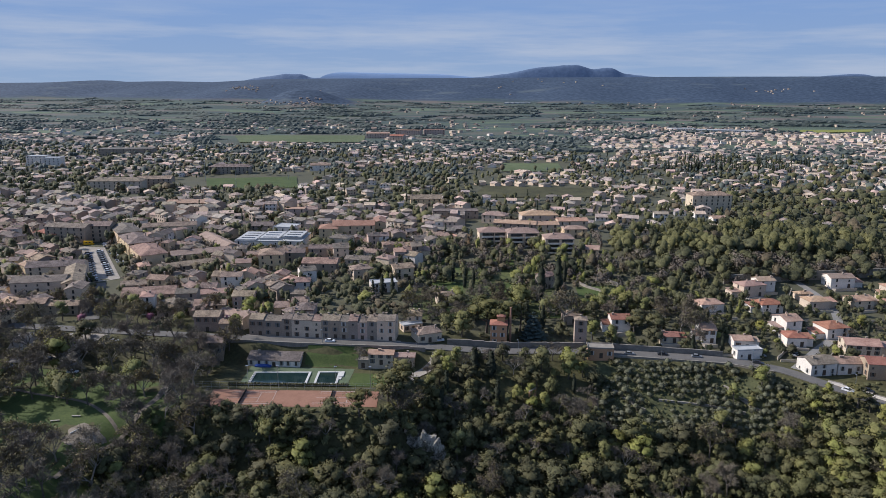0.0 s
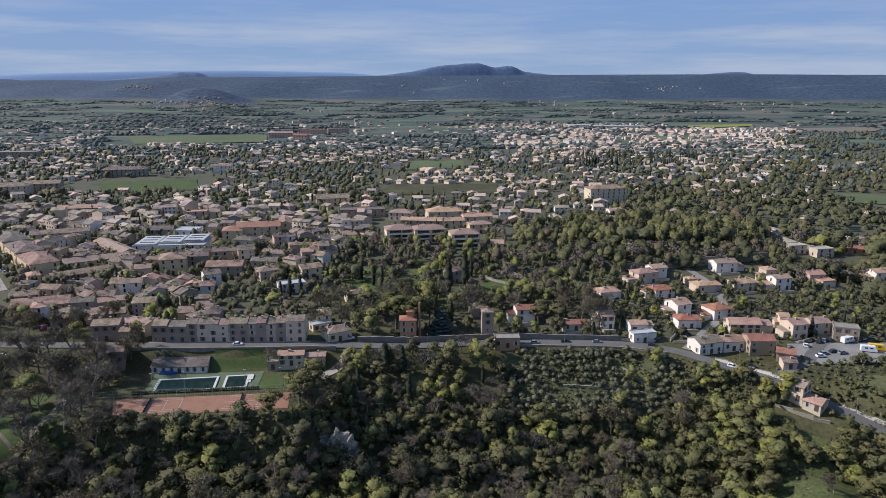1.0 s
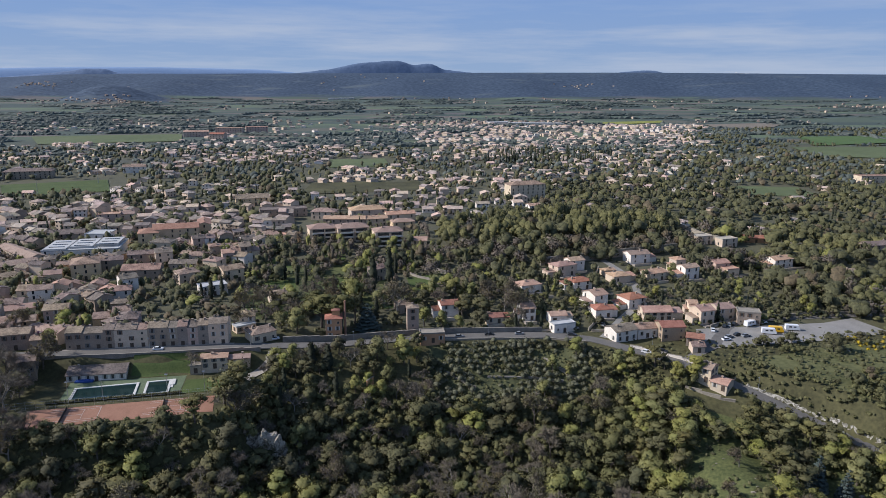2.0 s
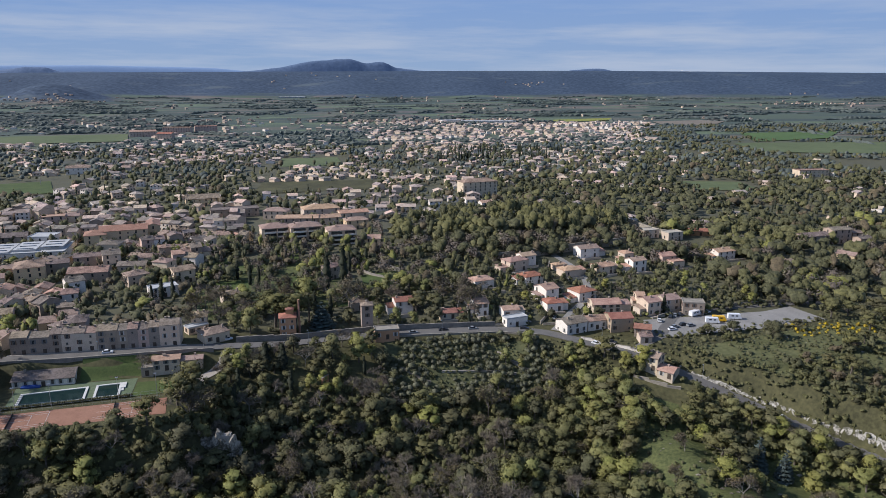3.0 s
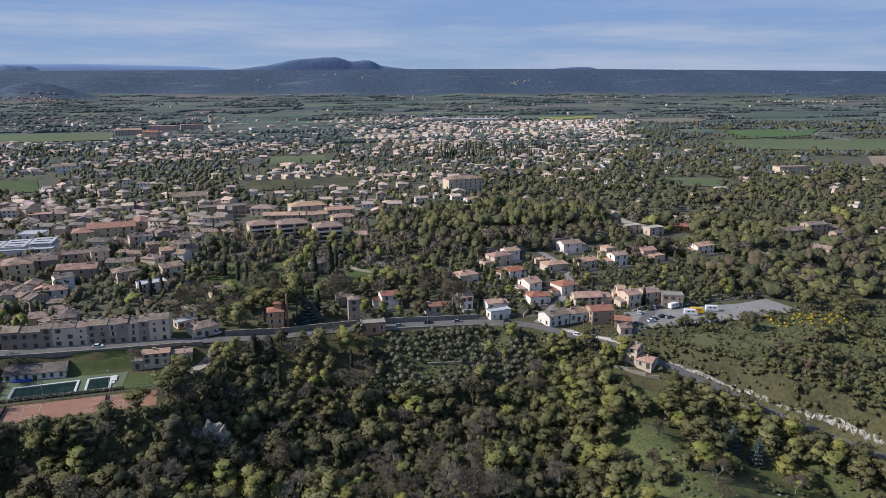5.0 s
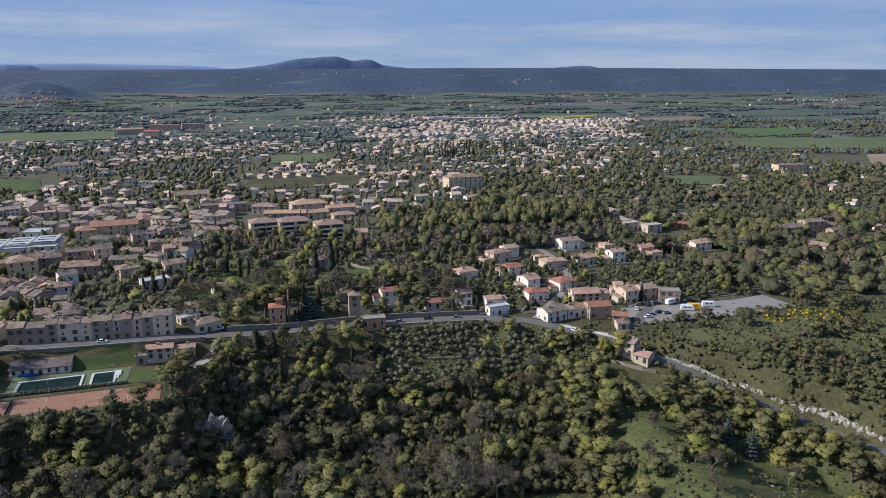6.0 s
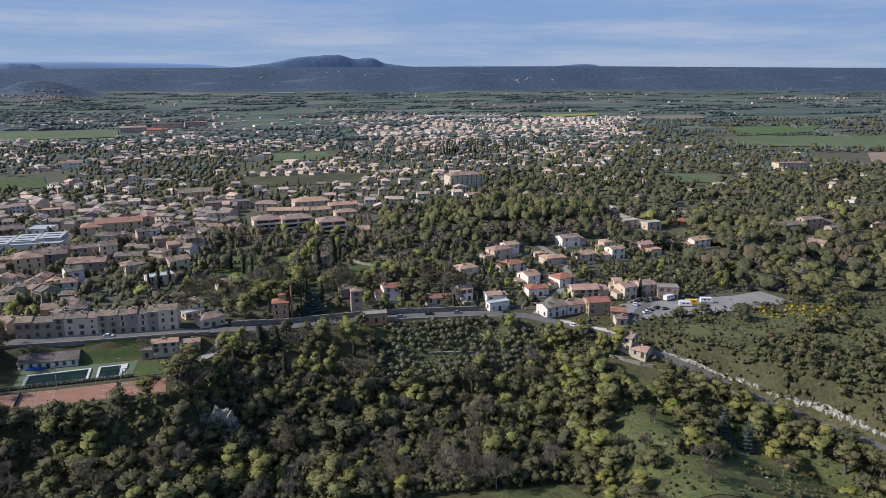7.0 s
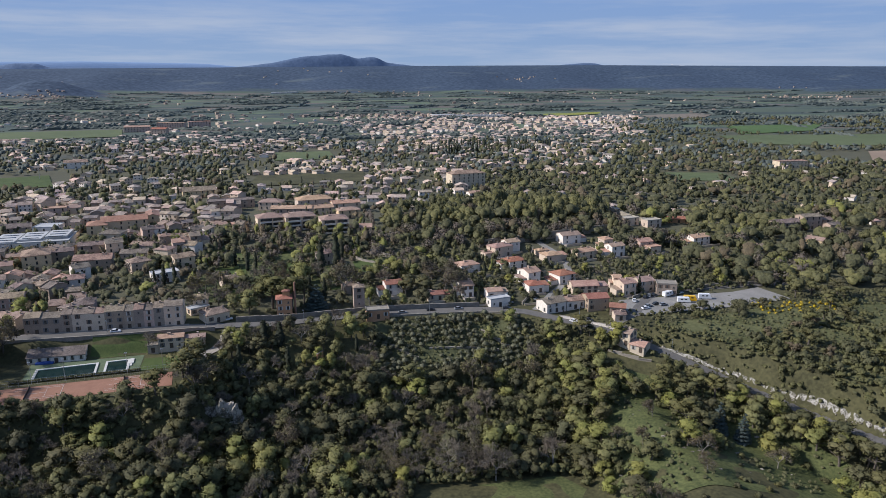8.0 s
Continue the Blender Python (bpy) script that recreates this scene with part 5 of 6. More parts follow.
# olive terraces
for row in range(11):
    for k in range(26):
        x, y = 16 + k * 2.9 + rng_w.uniform(-0.9, 0.9), 257 + row * 3.1 + rng_w.uniform(-0.6, 0.6) + 0.05 * k
        if y < bend(ROAD_Y, x) - 6 and free(x, y, 0.4) and noise.noise((x / 11, y / 11, 20)) > -0.28:
            tree(pick(rng_w, ("olive", 9), ("shrub", 1.2), ("spring", 0.12)), x, y, rng_w.uniform(0.6, 1.05))
for x, y in scatter(rng_w, 84, 130, 228, 272, 5.6, 900, lambda x, y: y < bend(ROAD_Y, x) - 9 and not glade(x, y), 0.5):
    tree(pick(rng_w, ("oak", 2), ("spring", 2.5), ("shrub", 2), ("pine", 0.6)), x, y, rng_w.uniform(0.5, 0.95))
# slope below the lone house
for x, y in scatter(rng_w, 90, 235, 142, 268, 6.8, 4600, lambda x, y: y < bend(ROAD_Y, x) - (8 if x < 125 else 15) and not (glade(x, y) and rng_w.random() < 0.9), 0.5):
    if glade(x, y):
        tree(pick(rng_w, ("shrub", 5), ("bud", 0.6)), x, y, rng_w.uniform(0.6, 1.0))
    else:
        tree(pick(rng_w, ("spring", 4.5), ("pine", 4.0), ("oak", 0.8), ("shrub", 1.2), ("bud", 0.6)), x, y, rng_w.uniform(0.9, 1.5), 0.8)
for k in range(13):
    x = 147 + 4.0 * k + rng_w.uniform(-1.2, 1.2)
    tree(pick(rng_w, ("spring", 5), ("pine", 1)), x, bend(ROAD_Y, x) - rng_w.uniform(18, 27), rng_w.uniform(0.9, 1.25), 0.85)
# scrub and pines right of the road
for x, y in scatter(rng_w, 150, 340, 172, 292, 8.5, 2600, lambda x, y: y > bend(ROAD_Y, x) + 9 and (noise.noise((x / 25, y / 25, 2)) > (0.5 if y > 238 and x < 222 else 0.0) or rng_w.random() < 0.02), 1.0):
    tree(pick(rng_w, ("shrub", 3), ("pine", 3.5), ("oak", 1.5)), x, y, rng_w.uniform(0.6, 1.25), 0.85)
for k in range(22):
    x = 145 + 3.0 * k + rng_w.uniform(-1, 1)
    tree(pick(rng_w, ("shrub", 2), ("oak", 1)), x, 275.5 + (x - 145) * 0.10 + rng_w.uniform(-1.2, 1.2), rng_w.uniform(0.45, 0.9), 0.9)
for x, y in scatter(rng_w, 205, 250, 268, 282, 2.2, 300, None, 0.5)[:45]:
    tree("broom", x, y, rng_w.uniform(0.6, 1.1))
# park
for x, y in scatter(rng_w, -290, -140, 164, 274, 7.2, 3000, lambda x, y: not (((x + 176) / 29) ** 2 + ((y - 205) / 14) ** 2 < 1 or ((x + 184) / 20) ** 2 + ((y - 240) / 9) ** 2 < 1), 1.0):
    tree(pick(rng_w, ("bare", 4), ("bud", 3.4), ("spring", 0.8), ("oak", 0.3), ("blossom", 0.15)), x, y, rng_w.uniform(1.15, 1.65))
for x, y in scatter(rng_w, -262, -140, 274, 304, 7.0, 900, None, 1.2):
    tree(pick(rng_w, ("bud", 4), ("bare", 1.5), ("spring", 1), ("blossom", 0.4)), x, y, rng_w.uniform(0.9, 1.3))
# gardens and villas behind the road
for x, y in scatter(rng_w, -75, 60, 302, 345, 7.6, 1600, lambda x, y: noise.noise((x / 14, y / 14, 43)) > -0.12, 1.5):
    tree(pick(rng_w, ("oak", 3), ("spring", 2.2), ("pine", 1.5), ("bare", 1.6), ("bud", 1.4), ("cypress", 0.5)), x, y, 0.85 + 0.9 * rng_w.random() ** 1.6)
for x, y in scatter(rng_w, 55, 245, 303, 345, 6.0, 1500, None, 1.8):
    tree(pick(rng_w, ("oak", 2), ("shrub", 3), ("cypress", 0.7), ("pine", 1), ("spring", 1), ("bare", 0.7)), x, y, rng_w.uniform(0.45, 0.85))
for x, y, s in ((-10.1, 354, 1.75), (-1.7, 366, 1.8), (2, 389, 1.0), (-9.7, 372, 1.0), (6, 340, 0.9), (-52, 372, 0.9), (-48, 378, 0.8), (-60, 383, 0.9), (-93, 350, 1.0), (-97, 347, 0.8), (-88, 352, 0.9), (12, 402, 0.9), (57, 303, 0.7)):
    tree("cypress", x, y, s)
for x, y, s in ((142, 196.5, 1.0), (150, 192.5, 0.9)):
    tree("spruce", x, y, s)
tree("spruce", -11.7, 305.5, 1.5, 0.62)
tree("cypress", -34, 272, 1.6, 0.6)
tree("cypress", -27, 271, 1.6, 0.62)
for kind, x, y, s in (("pine", -62, 237, 1.35), ("pine", -58, 244, 1.15), ("pine", -94, 216.5, 1.15), ("pine", -88, 217, 1.0), ("bare", -82.6, 270.5, 0.9), ("bare", -124, 219, 1.1), ("bare", -131, 218, 1.35), ("bare", -137, 221, 1.4), ("bare", -140, 228, 1.3), ("bud", -128, 214, 1.2), ("bare", -141, 240, 1.2), ("bare", -141, 250, 1.2), ("oak", -112, 218, 1.0), ("oak", -100, 219.5, 1.1), ("oak", -79, 224, 1.1), ("pine", -70, 226.5, 1.1), ("oak", -118, 216, 1.0), ("bud", -107, 217, 1.0), ("oak", -118, 221, 0.7), ("spring", -104, 217, 0.8), ("spring", -45, 268, 1.0), ("pine", -36, 266, 0.9), ("spring", -6.6, 277, 1.4), ("spring", 4.3, 278, 1.3), ("spring", -43.4, 299, 1.35), ("pine", -59.7, 250, 1.4), ("spring", -35, 233, 1.35), ("spring", -48, 271, 1.0), ("bud", -60, 333, 1.1)):
    tree(kind, x, y, s)


WOODS = {k: Woods(n, lab, m, s) for s, (k, n, lab, m) in enumerate((("dark", "dark_trees", "dark evergreen trees among the houses", LEAF["oak"]), ("green", "green_trees", "green trees among the houses", LEAF["pine"]),
         ("light", "light_trees", "fresh green spring trees among the houses", LEAF["spring"]), ("bare", "leafless_trees", "leafless grey-brown trees", TWIG), ("cypress", "cypress_rows", "dark slender cypresses among the houses", LEAF["cypress"])))}
WOODS["umbrella"] = Woods("pine_wood", "rounded olive-green crowns of umbrella pines", LEAF["umbrella"], 31)
WOODS["russet"] = Woods("russet_trees", "russet crowns coming into leaf", LEAF["russet"], 32)
WOODS["plain"] = Woods("distant_tree_lines", "dark tree lines and copses of the plain", HAZELEAF, 9)
WOODS["under"] = Woods("undergrowth", "tangled dark undergrowth on the wooded slope", LEAF["shrub"], 12)
for x, y in scatter(rng_w, -152, 175, 182, 262, 3.1, 14000, lambda x, y: y < bend(ROAD_Y, x) - 8 and y < (217 + (x + 140) * 0.13 if x < -60 else 290 if x < 14 else 256) and not (24 < x < 86 and y < 191) and not (92 < x and y < 226 and rng_w.random() < 0.75) and not glade(x, y), 0.3):
    WOODS["under"].add(x, y, rng_w.uniform(1.4, 2.7), rng_w.uniform(2.4, 5.4), per=22, lobes=4)
for x, y in scatter(rng_w, 14, 112, 232, 290, 1.5, 20000, lambda x, y: y < bend(ROAD_Y, x) - 6 and noise.noise((x / 9, y / 4, 16)) > -0.42, 0.1):
    WOODS["under"].add(x, y, rng_w.uniform(0.45, 1.0), rng_w.uniform(0.5, 1.5), per=10, lobes=2)
for x, y in scatter(rng_w, 82, 136, 226, 272, 2.7, 3000, lambda x, y: y < bend(ROAD_Y, x) - 7 and noise.noise((x / 12, y / 12, 71)) > (0.25 if glade(x, y) else -0.25), 0.3):
    WOODS["under"].add(x, y, rng_w.uniform(0.9, 2.2), rng_w.uniform(1.2, 3.8), per=20, lobes=4)
WOODS["scrub"] = Woods("low_scrub", "low tufts and shrublets on stony ground", LEAF["shrub"], 14)
for x, y in scatter(rng_w, 95, 340, 160, 296, 2.0, 24000, lambda x, y: (y > bend(ROAD_Y, x) + 7 and noise.noise((x / 12, y / 12, 6)) > -0.3) or (x < 178 and y < bend(ROAD_Y, x) - 6 and noise.noise((x / 9, y / 9, 6)) > 0.05), 0.2):
    WOODS["scrub"].add(x, y, 0.5 + 1.2 * rng_w.random() ** 2, rng_w.uniform(0.6, 1.8), per=6, lobes=1)
for x, y in scatter(rng_w, 152, 345, 172, 292, 3.6, 6000, lambda x, y: y > bend(ROAD_Y, x) + 8 and noise.noise((x / 20, y / 16, 2)) > (0.45 if y > 238 else -0.05), 0.6):
    WOODS["under"].add(x, y, rng_w.uniform(1.1, 2.4), rng_w.uniform(1.6, 3.8), per=26, lobes=4)
for x, y in scatter(rng_w, 176, 350, 165, 272, 5.2, 4000, lambda x, y: y > bend(ROAD_Y, x) + 9 and noise.noise((x / 24, y / 20, 44)) > (0.45 if y > 238 else -0.05), 0.6):
    WOODS[pick(rng_w, ("dark", 3), ("green", 2), ("russet", 1.0))].add(x, y, rng_w.uniform(1.8, 3.3), rng_w.uniform(3, 6.5), per=44, lobes=5)
for x, y in scatter(rng_w, 138, 216, 165, 262, 2.3, 9000, lambda x, y: 6 < y - bend(ROAD_Y, x) < 26 and noise.noise((x / 8, y / 8, 77)) > -0.2, 0.2):
    WOODS["under"].add(x, y, 0.7 + 1.3 * rng_w.random() ** 1.6, rng_w.uniform(0.9, 2.8), per=16, lobes=3)
for x, y in scatter(rng_w, -75, 240, 300, 420, 3.6, 9000, None, 0.3):
    if noise.noise((x / 14, y / 14, 15)) > -0.12:
        WOODS["scrub"].add(x, y, rng_w.uniform(0.8, 1.7), rng_w.uniform(1.0, 2.6), per=10, lobes=3)
for x, y in scatter(rng_w, 50, 255, 300, 406, 4.0, 5000, lambda x, y: noise.noise((x / 13, y / 13, 27)) > 0.05, 0.6):
    WOODS[pick(rng_w, ("dark", 4), ("green", 1.4), ("light", 0.4))].add(x, y, rng_w.uniform(1.0, 2.3), rng_w.uniform(1.6, 4.6), per=24, lobes=4)
for x, y in scatter(rng_w, -145, -62, 208, 236, 2.6, 1500, lambda x, y: y < 221 + (x + 140) * 0.155, 0.2):
    WOODS["under"].add(x, y, rng_w.uniform(0.9, 1.6), rng_w.uniform(1.2, 2.6), per=12, lobes=3)
for x, y in scatter(rng_w, 20, 215, 385, 535, 7.0, 4500, in_wood, 1.5):
    edge = y < 428 + 0.12 * x
    kind = pick(rng_w, ("dark", 5), ("bare", 2.5), ("russet", 2), ("green", 1)) if edge else pick(rng_w, ("umbrella", 6), ("green", 2.2), ("dark", 1.6), ("russet", 0.5))
    WOODS[kind].add(x, y, 3.1 + 3.8 * rng_w.random() ** 1.3, rng_w.uniform(7, 11) if edge else rng_w.uniform(10, 15), per=64, lobes=5)
for x, y in scatter(rng_w, -75, 60, 345, 440, 6.4, 3000, lambda x, y: noise.noise((x / 15, y / 15, 41)) > (0.06 if x < 14 else -0.15), 1.5):
    WOODS[pick(rng_w, ("dark", 2.4), ("green", 2), ("bare", 2.6), ("light", 1.6), ("russet", 1.0))].add(x, y, 1.6 + 3.6 * rng_w.random() ** 1.5, rng_w.uniform(3, 10), per=44, lobes=4)
for x, y in scatter(rng_w, -140, 25, 384, 478, 6.2, 2500, lambda x, y: noise.noise((x / 18, y / 18, 45)) > -0.06, 1.0):
    WOODS[pick(rng_w, ("dark", 1.8), ("bare", 4), ("green", 1.8), ("light", 1.2), ("russet", 1.4), ("cypress", 0.5))].add(x, y, 1.5 + 2.8 * rng_w.random() ** 1.5, rng_w.uniform(4, 10), per=36, lobes=4)
for x, y in scatter(rng_w, 55, 245, 345, 402, 7.0, 1200, None, 1.8):
    WOODS[pick(rng_w, ("dark", 4), ("green", 2.5), ("light", 0.6), ("bare", 0.5))].add(x, y, 1.2 + 3.0 * rng_w.random() ** 1.8, rng_w.uniform(2.5, 8), per=44, lobes=4)
for x, y in scatter(rng_w, 170, 520, 300, 470, 7.4, 4500, lambda x, y: x > 215 + (y - 300) * 0.0 and abs(x) < 0.9 * y + 60, 1.5):
    stand = noise.noise((x / 40, y / 40, 61))
    WOODS[pick(rng_w, ("dark", 7), ("green", 1)) if stand > 0.12 else pick(rng_w, ("umbrella", 4), ("green", 2), ("light", 0.8), ("bare", 0.6)) if stand < -0.12 else pick(rng_w, ("dark", 3), ("green", 2), ("russet", 1.5), ("bare", 1))].add(x, y, 2.7 + 4.6 * rng_w.random() ** 1.4, rng_w.uniform(5, 12), per=50, lobes=4)
for x, y in scatter(rng_w, -580, -75, 300, 470, 6.0, 9000, lambda x, y: x > -0.95 * y - 40, 0.2):
    WOODS[pick(rng_w, ("dark", 4.5), ("green", 1.4), ("light", 0.5), ("russet", 1.2), ("bare", 0.8))].add(x, y, 1.8 + 2.8 * rng_w.random() ** 1.5, rng_w.uniform(4, 9), per=18, lobes=5)
def leafy(x, y):
    """How thickly trees stand beyond the old town."""
    s = settled(x, y)
    if s > 0.3:
        return 0.9 if x / y < -0.15 else 0.55
    if x / y > 0.2 and y < 900:
        return 1.0 if noise.noise((x / 60, y / 45, 4)) > -0.30 else 0.1
    return 0.95 if noise.noise((x / 120, y / 70, 4)) > -0.04 - 0.12 * ease(700, 500, y) else 0.06


for x, y in scatter(rng_w, -1000, 1000, 440, 1080, 7.8, 90000, lambda x, y: abs(x) < 0.95 * y and rng_w.random() < leafy(x, y) * (1 - 0.4 * ease(600, 1000, y)) and not in_field(x, y), 1.0):
    stand = noise.noise((x / 55, y / 45, 62))
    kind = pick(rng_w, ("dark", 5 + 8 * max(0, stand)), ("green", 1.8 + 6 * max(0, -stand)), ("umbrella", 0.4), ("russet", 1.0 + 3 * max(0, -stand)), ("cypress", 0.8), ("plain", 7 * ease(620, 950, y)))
    if kind == "cypress":
        WOODS[kind].add(x, y, 1.2, rng_w.uniform(7, 12), True, per=4)
    else:
        WOODS[kind].add(x, y, (1.8 + 4.0 * rng_w.random() ** 1.6) * (1.4 if x / y > 0.2 else 1.25 if x / y < -0.15 else 1.0), rng_w.uniform(4, 10), per=6 if y < 700 else 4, lobes=0 if y < 700 else 2)
# copses and hedgerows between the fields beyond the woods
for x, y in scatter(rng_w, 430, 1250, 830, 1480, 8.5, 16000, lambda x, y: x / y > 0.38 and not in_field(x, y) and noise.noise((x / 90, y / 60, 91)) > 0.08, 1.0):
    WOODS[pick(rng_w, ("dark", 4), ("green", 1.2), ("plain", 2), ("russet", 0.6))].add(x, y, 2.6 + 3.6 * rng_w.random() ** 1.5, rng_w.uniform(5, 11), per=5, lobes=2)
for (ax, ay), (bx, by), n in (((600, 1106), (1090, 1094), 60), ((760, 1296), (1000, 1338), 26), ((686, 1112), (760, 1290), 16)):
    for k in range(n):
        u = rng_w.random()
        WOODS["dark"].add(ax + (bx - ax) * u, ay + (by - ay) * u + rng_w.uniform(-3, 3), rng_w.uniform(2, 4.2), rng_w.uniform(4, 9), per=5, lobes=2)
for x, y in [(150 + rng_w.uniform(-30, 130), 905 + rng_w.uniform(-8, 8)) for k in range(60)] + [(190 + rng_w.uniform(-40, 120), 985 + rng_w.uniform(-14, 14)) for k in range(50)]:
    WOODS["cypress"].add(x, y, 1.5, rng_w.uniform(10, 16), True, per=4)


class TreeLine:
    """Tree belts of the plain: long ragged ridges of crowns, joined."""

    def __init__(self):
        self.v, self.f = [], []

    def add(self, x, y, turn, length, width, height):
        n = max(3, int(length / (4.5 if y < 1700 else 7.5)))
        c, s = math.cos(turn), math.sin(turn)
        start = len(self.v)
        for k in range(n + 1):
            u = (k / n - 0.5) * length
            swell = (0.45 + 0.75 * rng_w.random()) * min(1.0, 4.0 * min(k, n - k) / n + 0.25)
            for side, up in ((-0.5, 0.0), (-0.42, 0.65), (0.0, 1.0), (0.42, 0.6), (0.5, 0.0)):
                w = width * side * (0.7 + 0.5 * rng_w.random()) + 0.12 * width * math.sin(u / 23)
                px, py = x + c * u - s * w, y + s * u + c * w
                self.v.append((px, py, ground(px, py) - 0.3 + height * up * swell * rng_w.uniform(0.75, 1.1)))
        for k in range(n):
            for q in range(4):
                a = start + k * 5 + q
                self.f.append((a, a + 5, a + 6, a + 1))


BELT = TreeLine()
for k in range(1500):
    y = 1000 + 2550 * rng_w.random() ** 1.15
    x = rng_w.uniform(-0.98, 0.92) * y
    if in_field(x, y) or ground(x, y) > 9 or (settled(x, y) > 0.3 and rng_w.random() < 0.8) or noise.noise((x / 320, y / 240, 23)) < -0.12 - 0.25 * ease(2000, 1000, y):
        continue
    turn, length = rng_w.gauss(0.05, 0.2), rng_w.uniform(30, 210)
    if rng_w.random() < 0.14:
        turn += 1.2
    for q in range(rng_w.choice((1, 1, 1, 2, 3, 4))):
        BELT.add(x + rng_w.uniform(-20, 20), y + q * 9, turn + rng_w.uniform(-0.05, 0.05), length * rng_w.uniform(0.6, 1.1), rng_w.uniform(6, 12), rng_w.uniform(3.5, 8))
tagged(mesh_object("tree_belts", BELT.v, BELT.f, [HAZELEAF]), "dark tree belts and copses of the plain", "trees", kind="stuff")
for w in WOODS.values():
    w.build()

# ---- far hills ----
# distance haze is put into both hill colours, paler for the farthest
HAZE_BLUE = surface("haze_blue_hills", (0.075, 0.115, 0.19), (0.13, 0.18, 0.27), 0.008, fine=0.05, bump=0)
PALER = surface("haze_pale_hills", (0.20, 0.29, 0.44), (0.22, 0.31, 0.46), 0.004, bump=0)


def hill(name, label, y, profile, material, rough=2.5):
    """A long far hill under a skyline of a few (x, height) pairs, rounded between them."""
    verts, faces, n, rows = [], [], 140, 8
    x0, x1 = profile[0][0], profile[-1][0]
    step = (x1 - x0) / n
    for j in range(rows + 1):
        v = j / rows
        for i in range(n + 1):
            x = x0 + step * i
            top = sum(bend(profile, x + q * step) * w for q, w in ((-2, 1), (-1, 2), (0, 3), (1, 2), (2, 1))) / 9
            z = 70 + (top - 70) * math.sin(math.pi / 2 * v) + rough * (noise.noise((x / 60, v * 5, y)) + 0.5 * noise.noise((x / 17, v * 9, y))) * v
            verts.append((x, y + 60 * v, z))
    for j in range(rows):
        for i in range(n):
            a = j * (n + 1) + i
            faces.append((a, a + 1, a + n + 2, a + n + 1))
    return tagged(mesh_object(name, verts, faces, [material], smooth=True), label, "hill", kind="structure")


hill("backdrop_hill", "long limestone hill on the horizon, tinted haze blue", 4850, ((-760, 118), (-574, 133), (-387, 155), (-204, 194), (-23, 208), (56, 213), (165, 182), (247, 194), (289, 191), (355, 157), (514, 140), (640, 128)), HAZE_BLUE)
hill("backdrop_hill", "low flat-topped hill on the horizon, tinted haze blue", 4800, ((-2560, 84), (-2351, 105), (-2183, 119), (-2037, 135), (-1934, 150), (-1812, 149), (-1740, 123), (-1531, 126), (-1432, 122), (-1200, 118)), HAZE_BLUE, 1.2)
hill("backdrop_hill", "small hill beyond the plateau, tinted haze blue", 4850, ((1300, 118), (1407, 128), (1606, 147), (1727, 157), (1808, 155), (1891, 137), (2000, 124)), HAZE_BLUE, 1.2)
hill("backdrop_hill", "farthest hills, paled with haze colour", 4900, ((-5200, 120), (-4212, 134), (-3509, 124), (-2831, 146), (-2183, 158), (-1562, 163), (-833, 150), (-500, 120)), PALER, 1.0)
strip("track", "white quarry track down the plateau", "track", [(2118, 4520), (2150, 4440), (2140, 4400), (2190, 4330)], 10, CONCRETE, 14.0)
tagged(mesh_object("greenhouse", *joined(*[box(-290 + k * 24, 3452 + k * 10, ground(-290 + k * 24, 3452 + k * 10), -267 + k * 24, 3500 + k * 10, ground(-290 + k * 24, 3452 + k * 10) + 6) for k in range(5)]), [TILE["white"]]), "long white greenhouse roofs in the plain", "greenhouse")

# ---- pools and courts ----
def basin(name, label, x, y, rot, w, d, steps):
    """A swimming pool: pale rim, inner walls, dark water."""
    root = new(name)
    root.matrix_basis = pose(x, y, ground(x, y) + 0.1, 0, 0, rot)
    tagged(root, label, "swimming pool")
    t = 0.9
    for p in (box(-w / 2, -d / 2, -0.5, w / 2, -d / 2 + t * 0.6, 0.3), box(-w / 2, d / 2 - t, -0.5, w / 2, d / 2, 0.3), box(-w / 2, -d / 2 + t * 0.6, -0.5, -w / 2 + t, d / 2 - t, 0.3), box(w / 2 - t, -d / 2 + t * 0.6, -0.5, w / 2, d / 2 - t, 0.3)):
        mesh_object("rim", *p, [CONCRETE], parent=root)
    mesh_object("water", *box(-w / 2 + t, -d / 2 + t * 0.6, -0.3, w / 2 - t, d / 2 - t, 0.1), [WATER], parent=root, ).name = "water"
    if steps:
        mesh_object("steps", *joined(box(w / 2, 1.0, -0.4, w / 2 + 1.6, d / 2, 0.35), box(w / 2, -1.5, -0.4, w / 2 + 1.0, 1.0, 0.2)), [CONCRETE], parent=root)
    else:
        for k in range(6):
            mesh_object("starting_block", *box(-w / 2 + 0.1, -d / 2 + 1.4 + k * 1.7, 0.3, -w / 2 + 0.7, -d / 2 + 2.0 + k * 1.7, 0.75), [CONCRETE], parent=root)
    return root


basin("swimming_pool", "long swimming pool of dark green water with pale rim", -110.9, 253.2, 10, 23.4, 11.9, False)
basin("swimming_pool", "small swimming pool of dark water with pale steps", -92.2, 256.9, 10, 9.4, 12.2, True)
house(-118.2, 264.3, 5.4, 22.3, 11.0, 3.0, "gable", "white", "old", "pool_house", z=-7.4)
house(-73.3, 270.2, 6, 10.5, 5.4, 4.6, "gable", "cream", "clay", "club_house", z=-5.6)
house(-80.5, 268.6, 6, 4.4, 4, 3.0, "flat", "stone", "stone", "club_house", z=-6.8)
house(-63.6, 271.6, 6, 8.5, 5, 4.4, "gable", "stone", "clay", "club_house", z=-6.4)
house(-146, 263.5, 14, 10, 9, 5.2, "gable", "grey", "tan", "house")
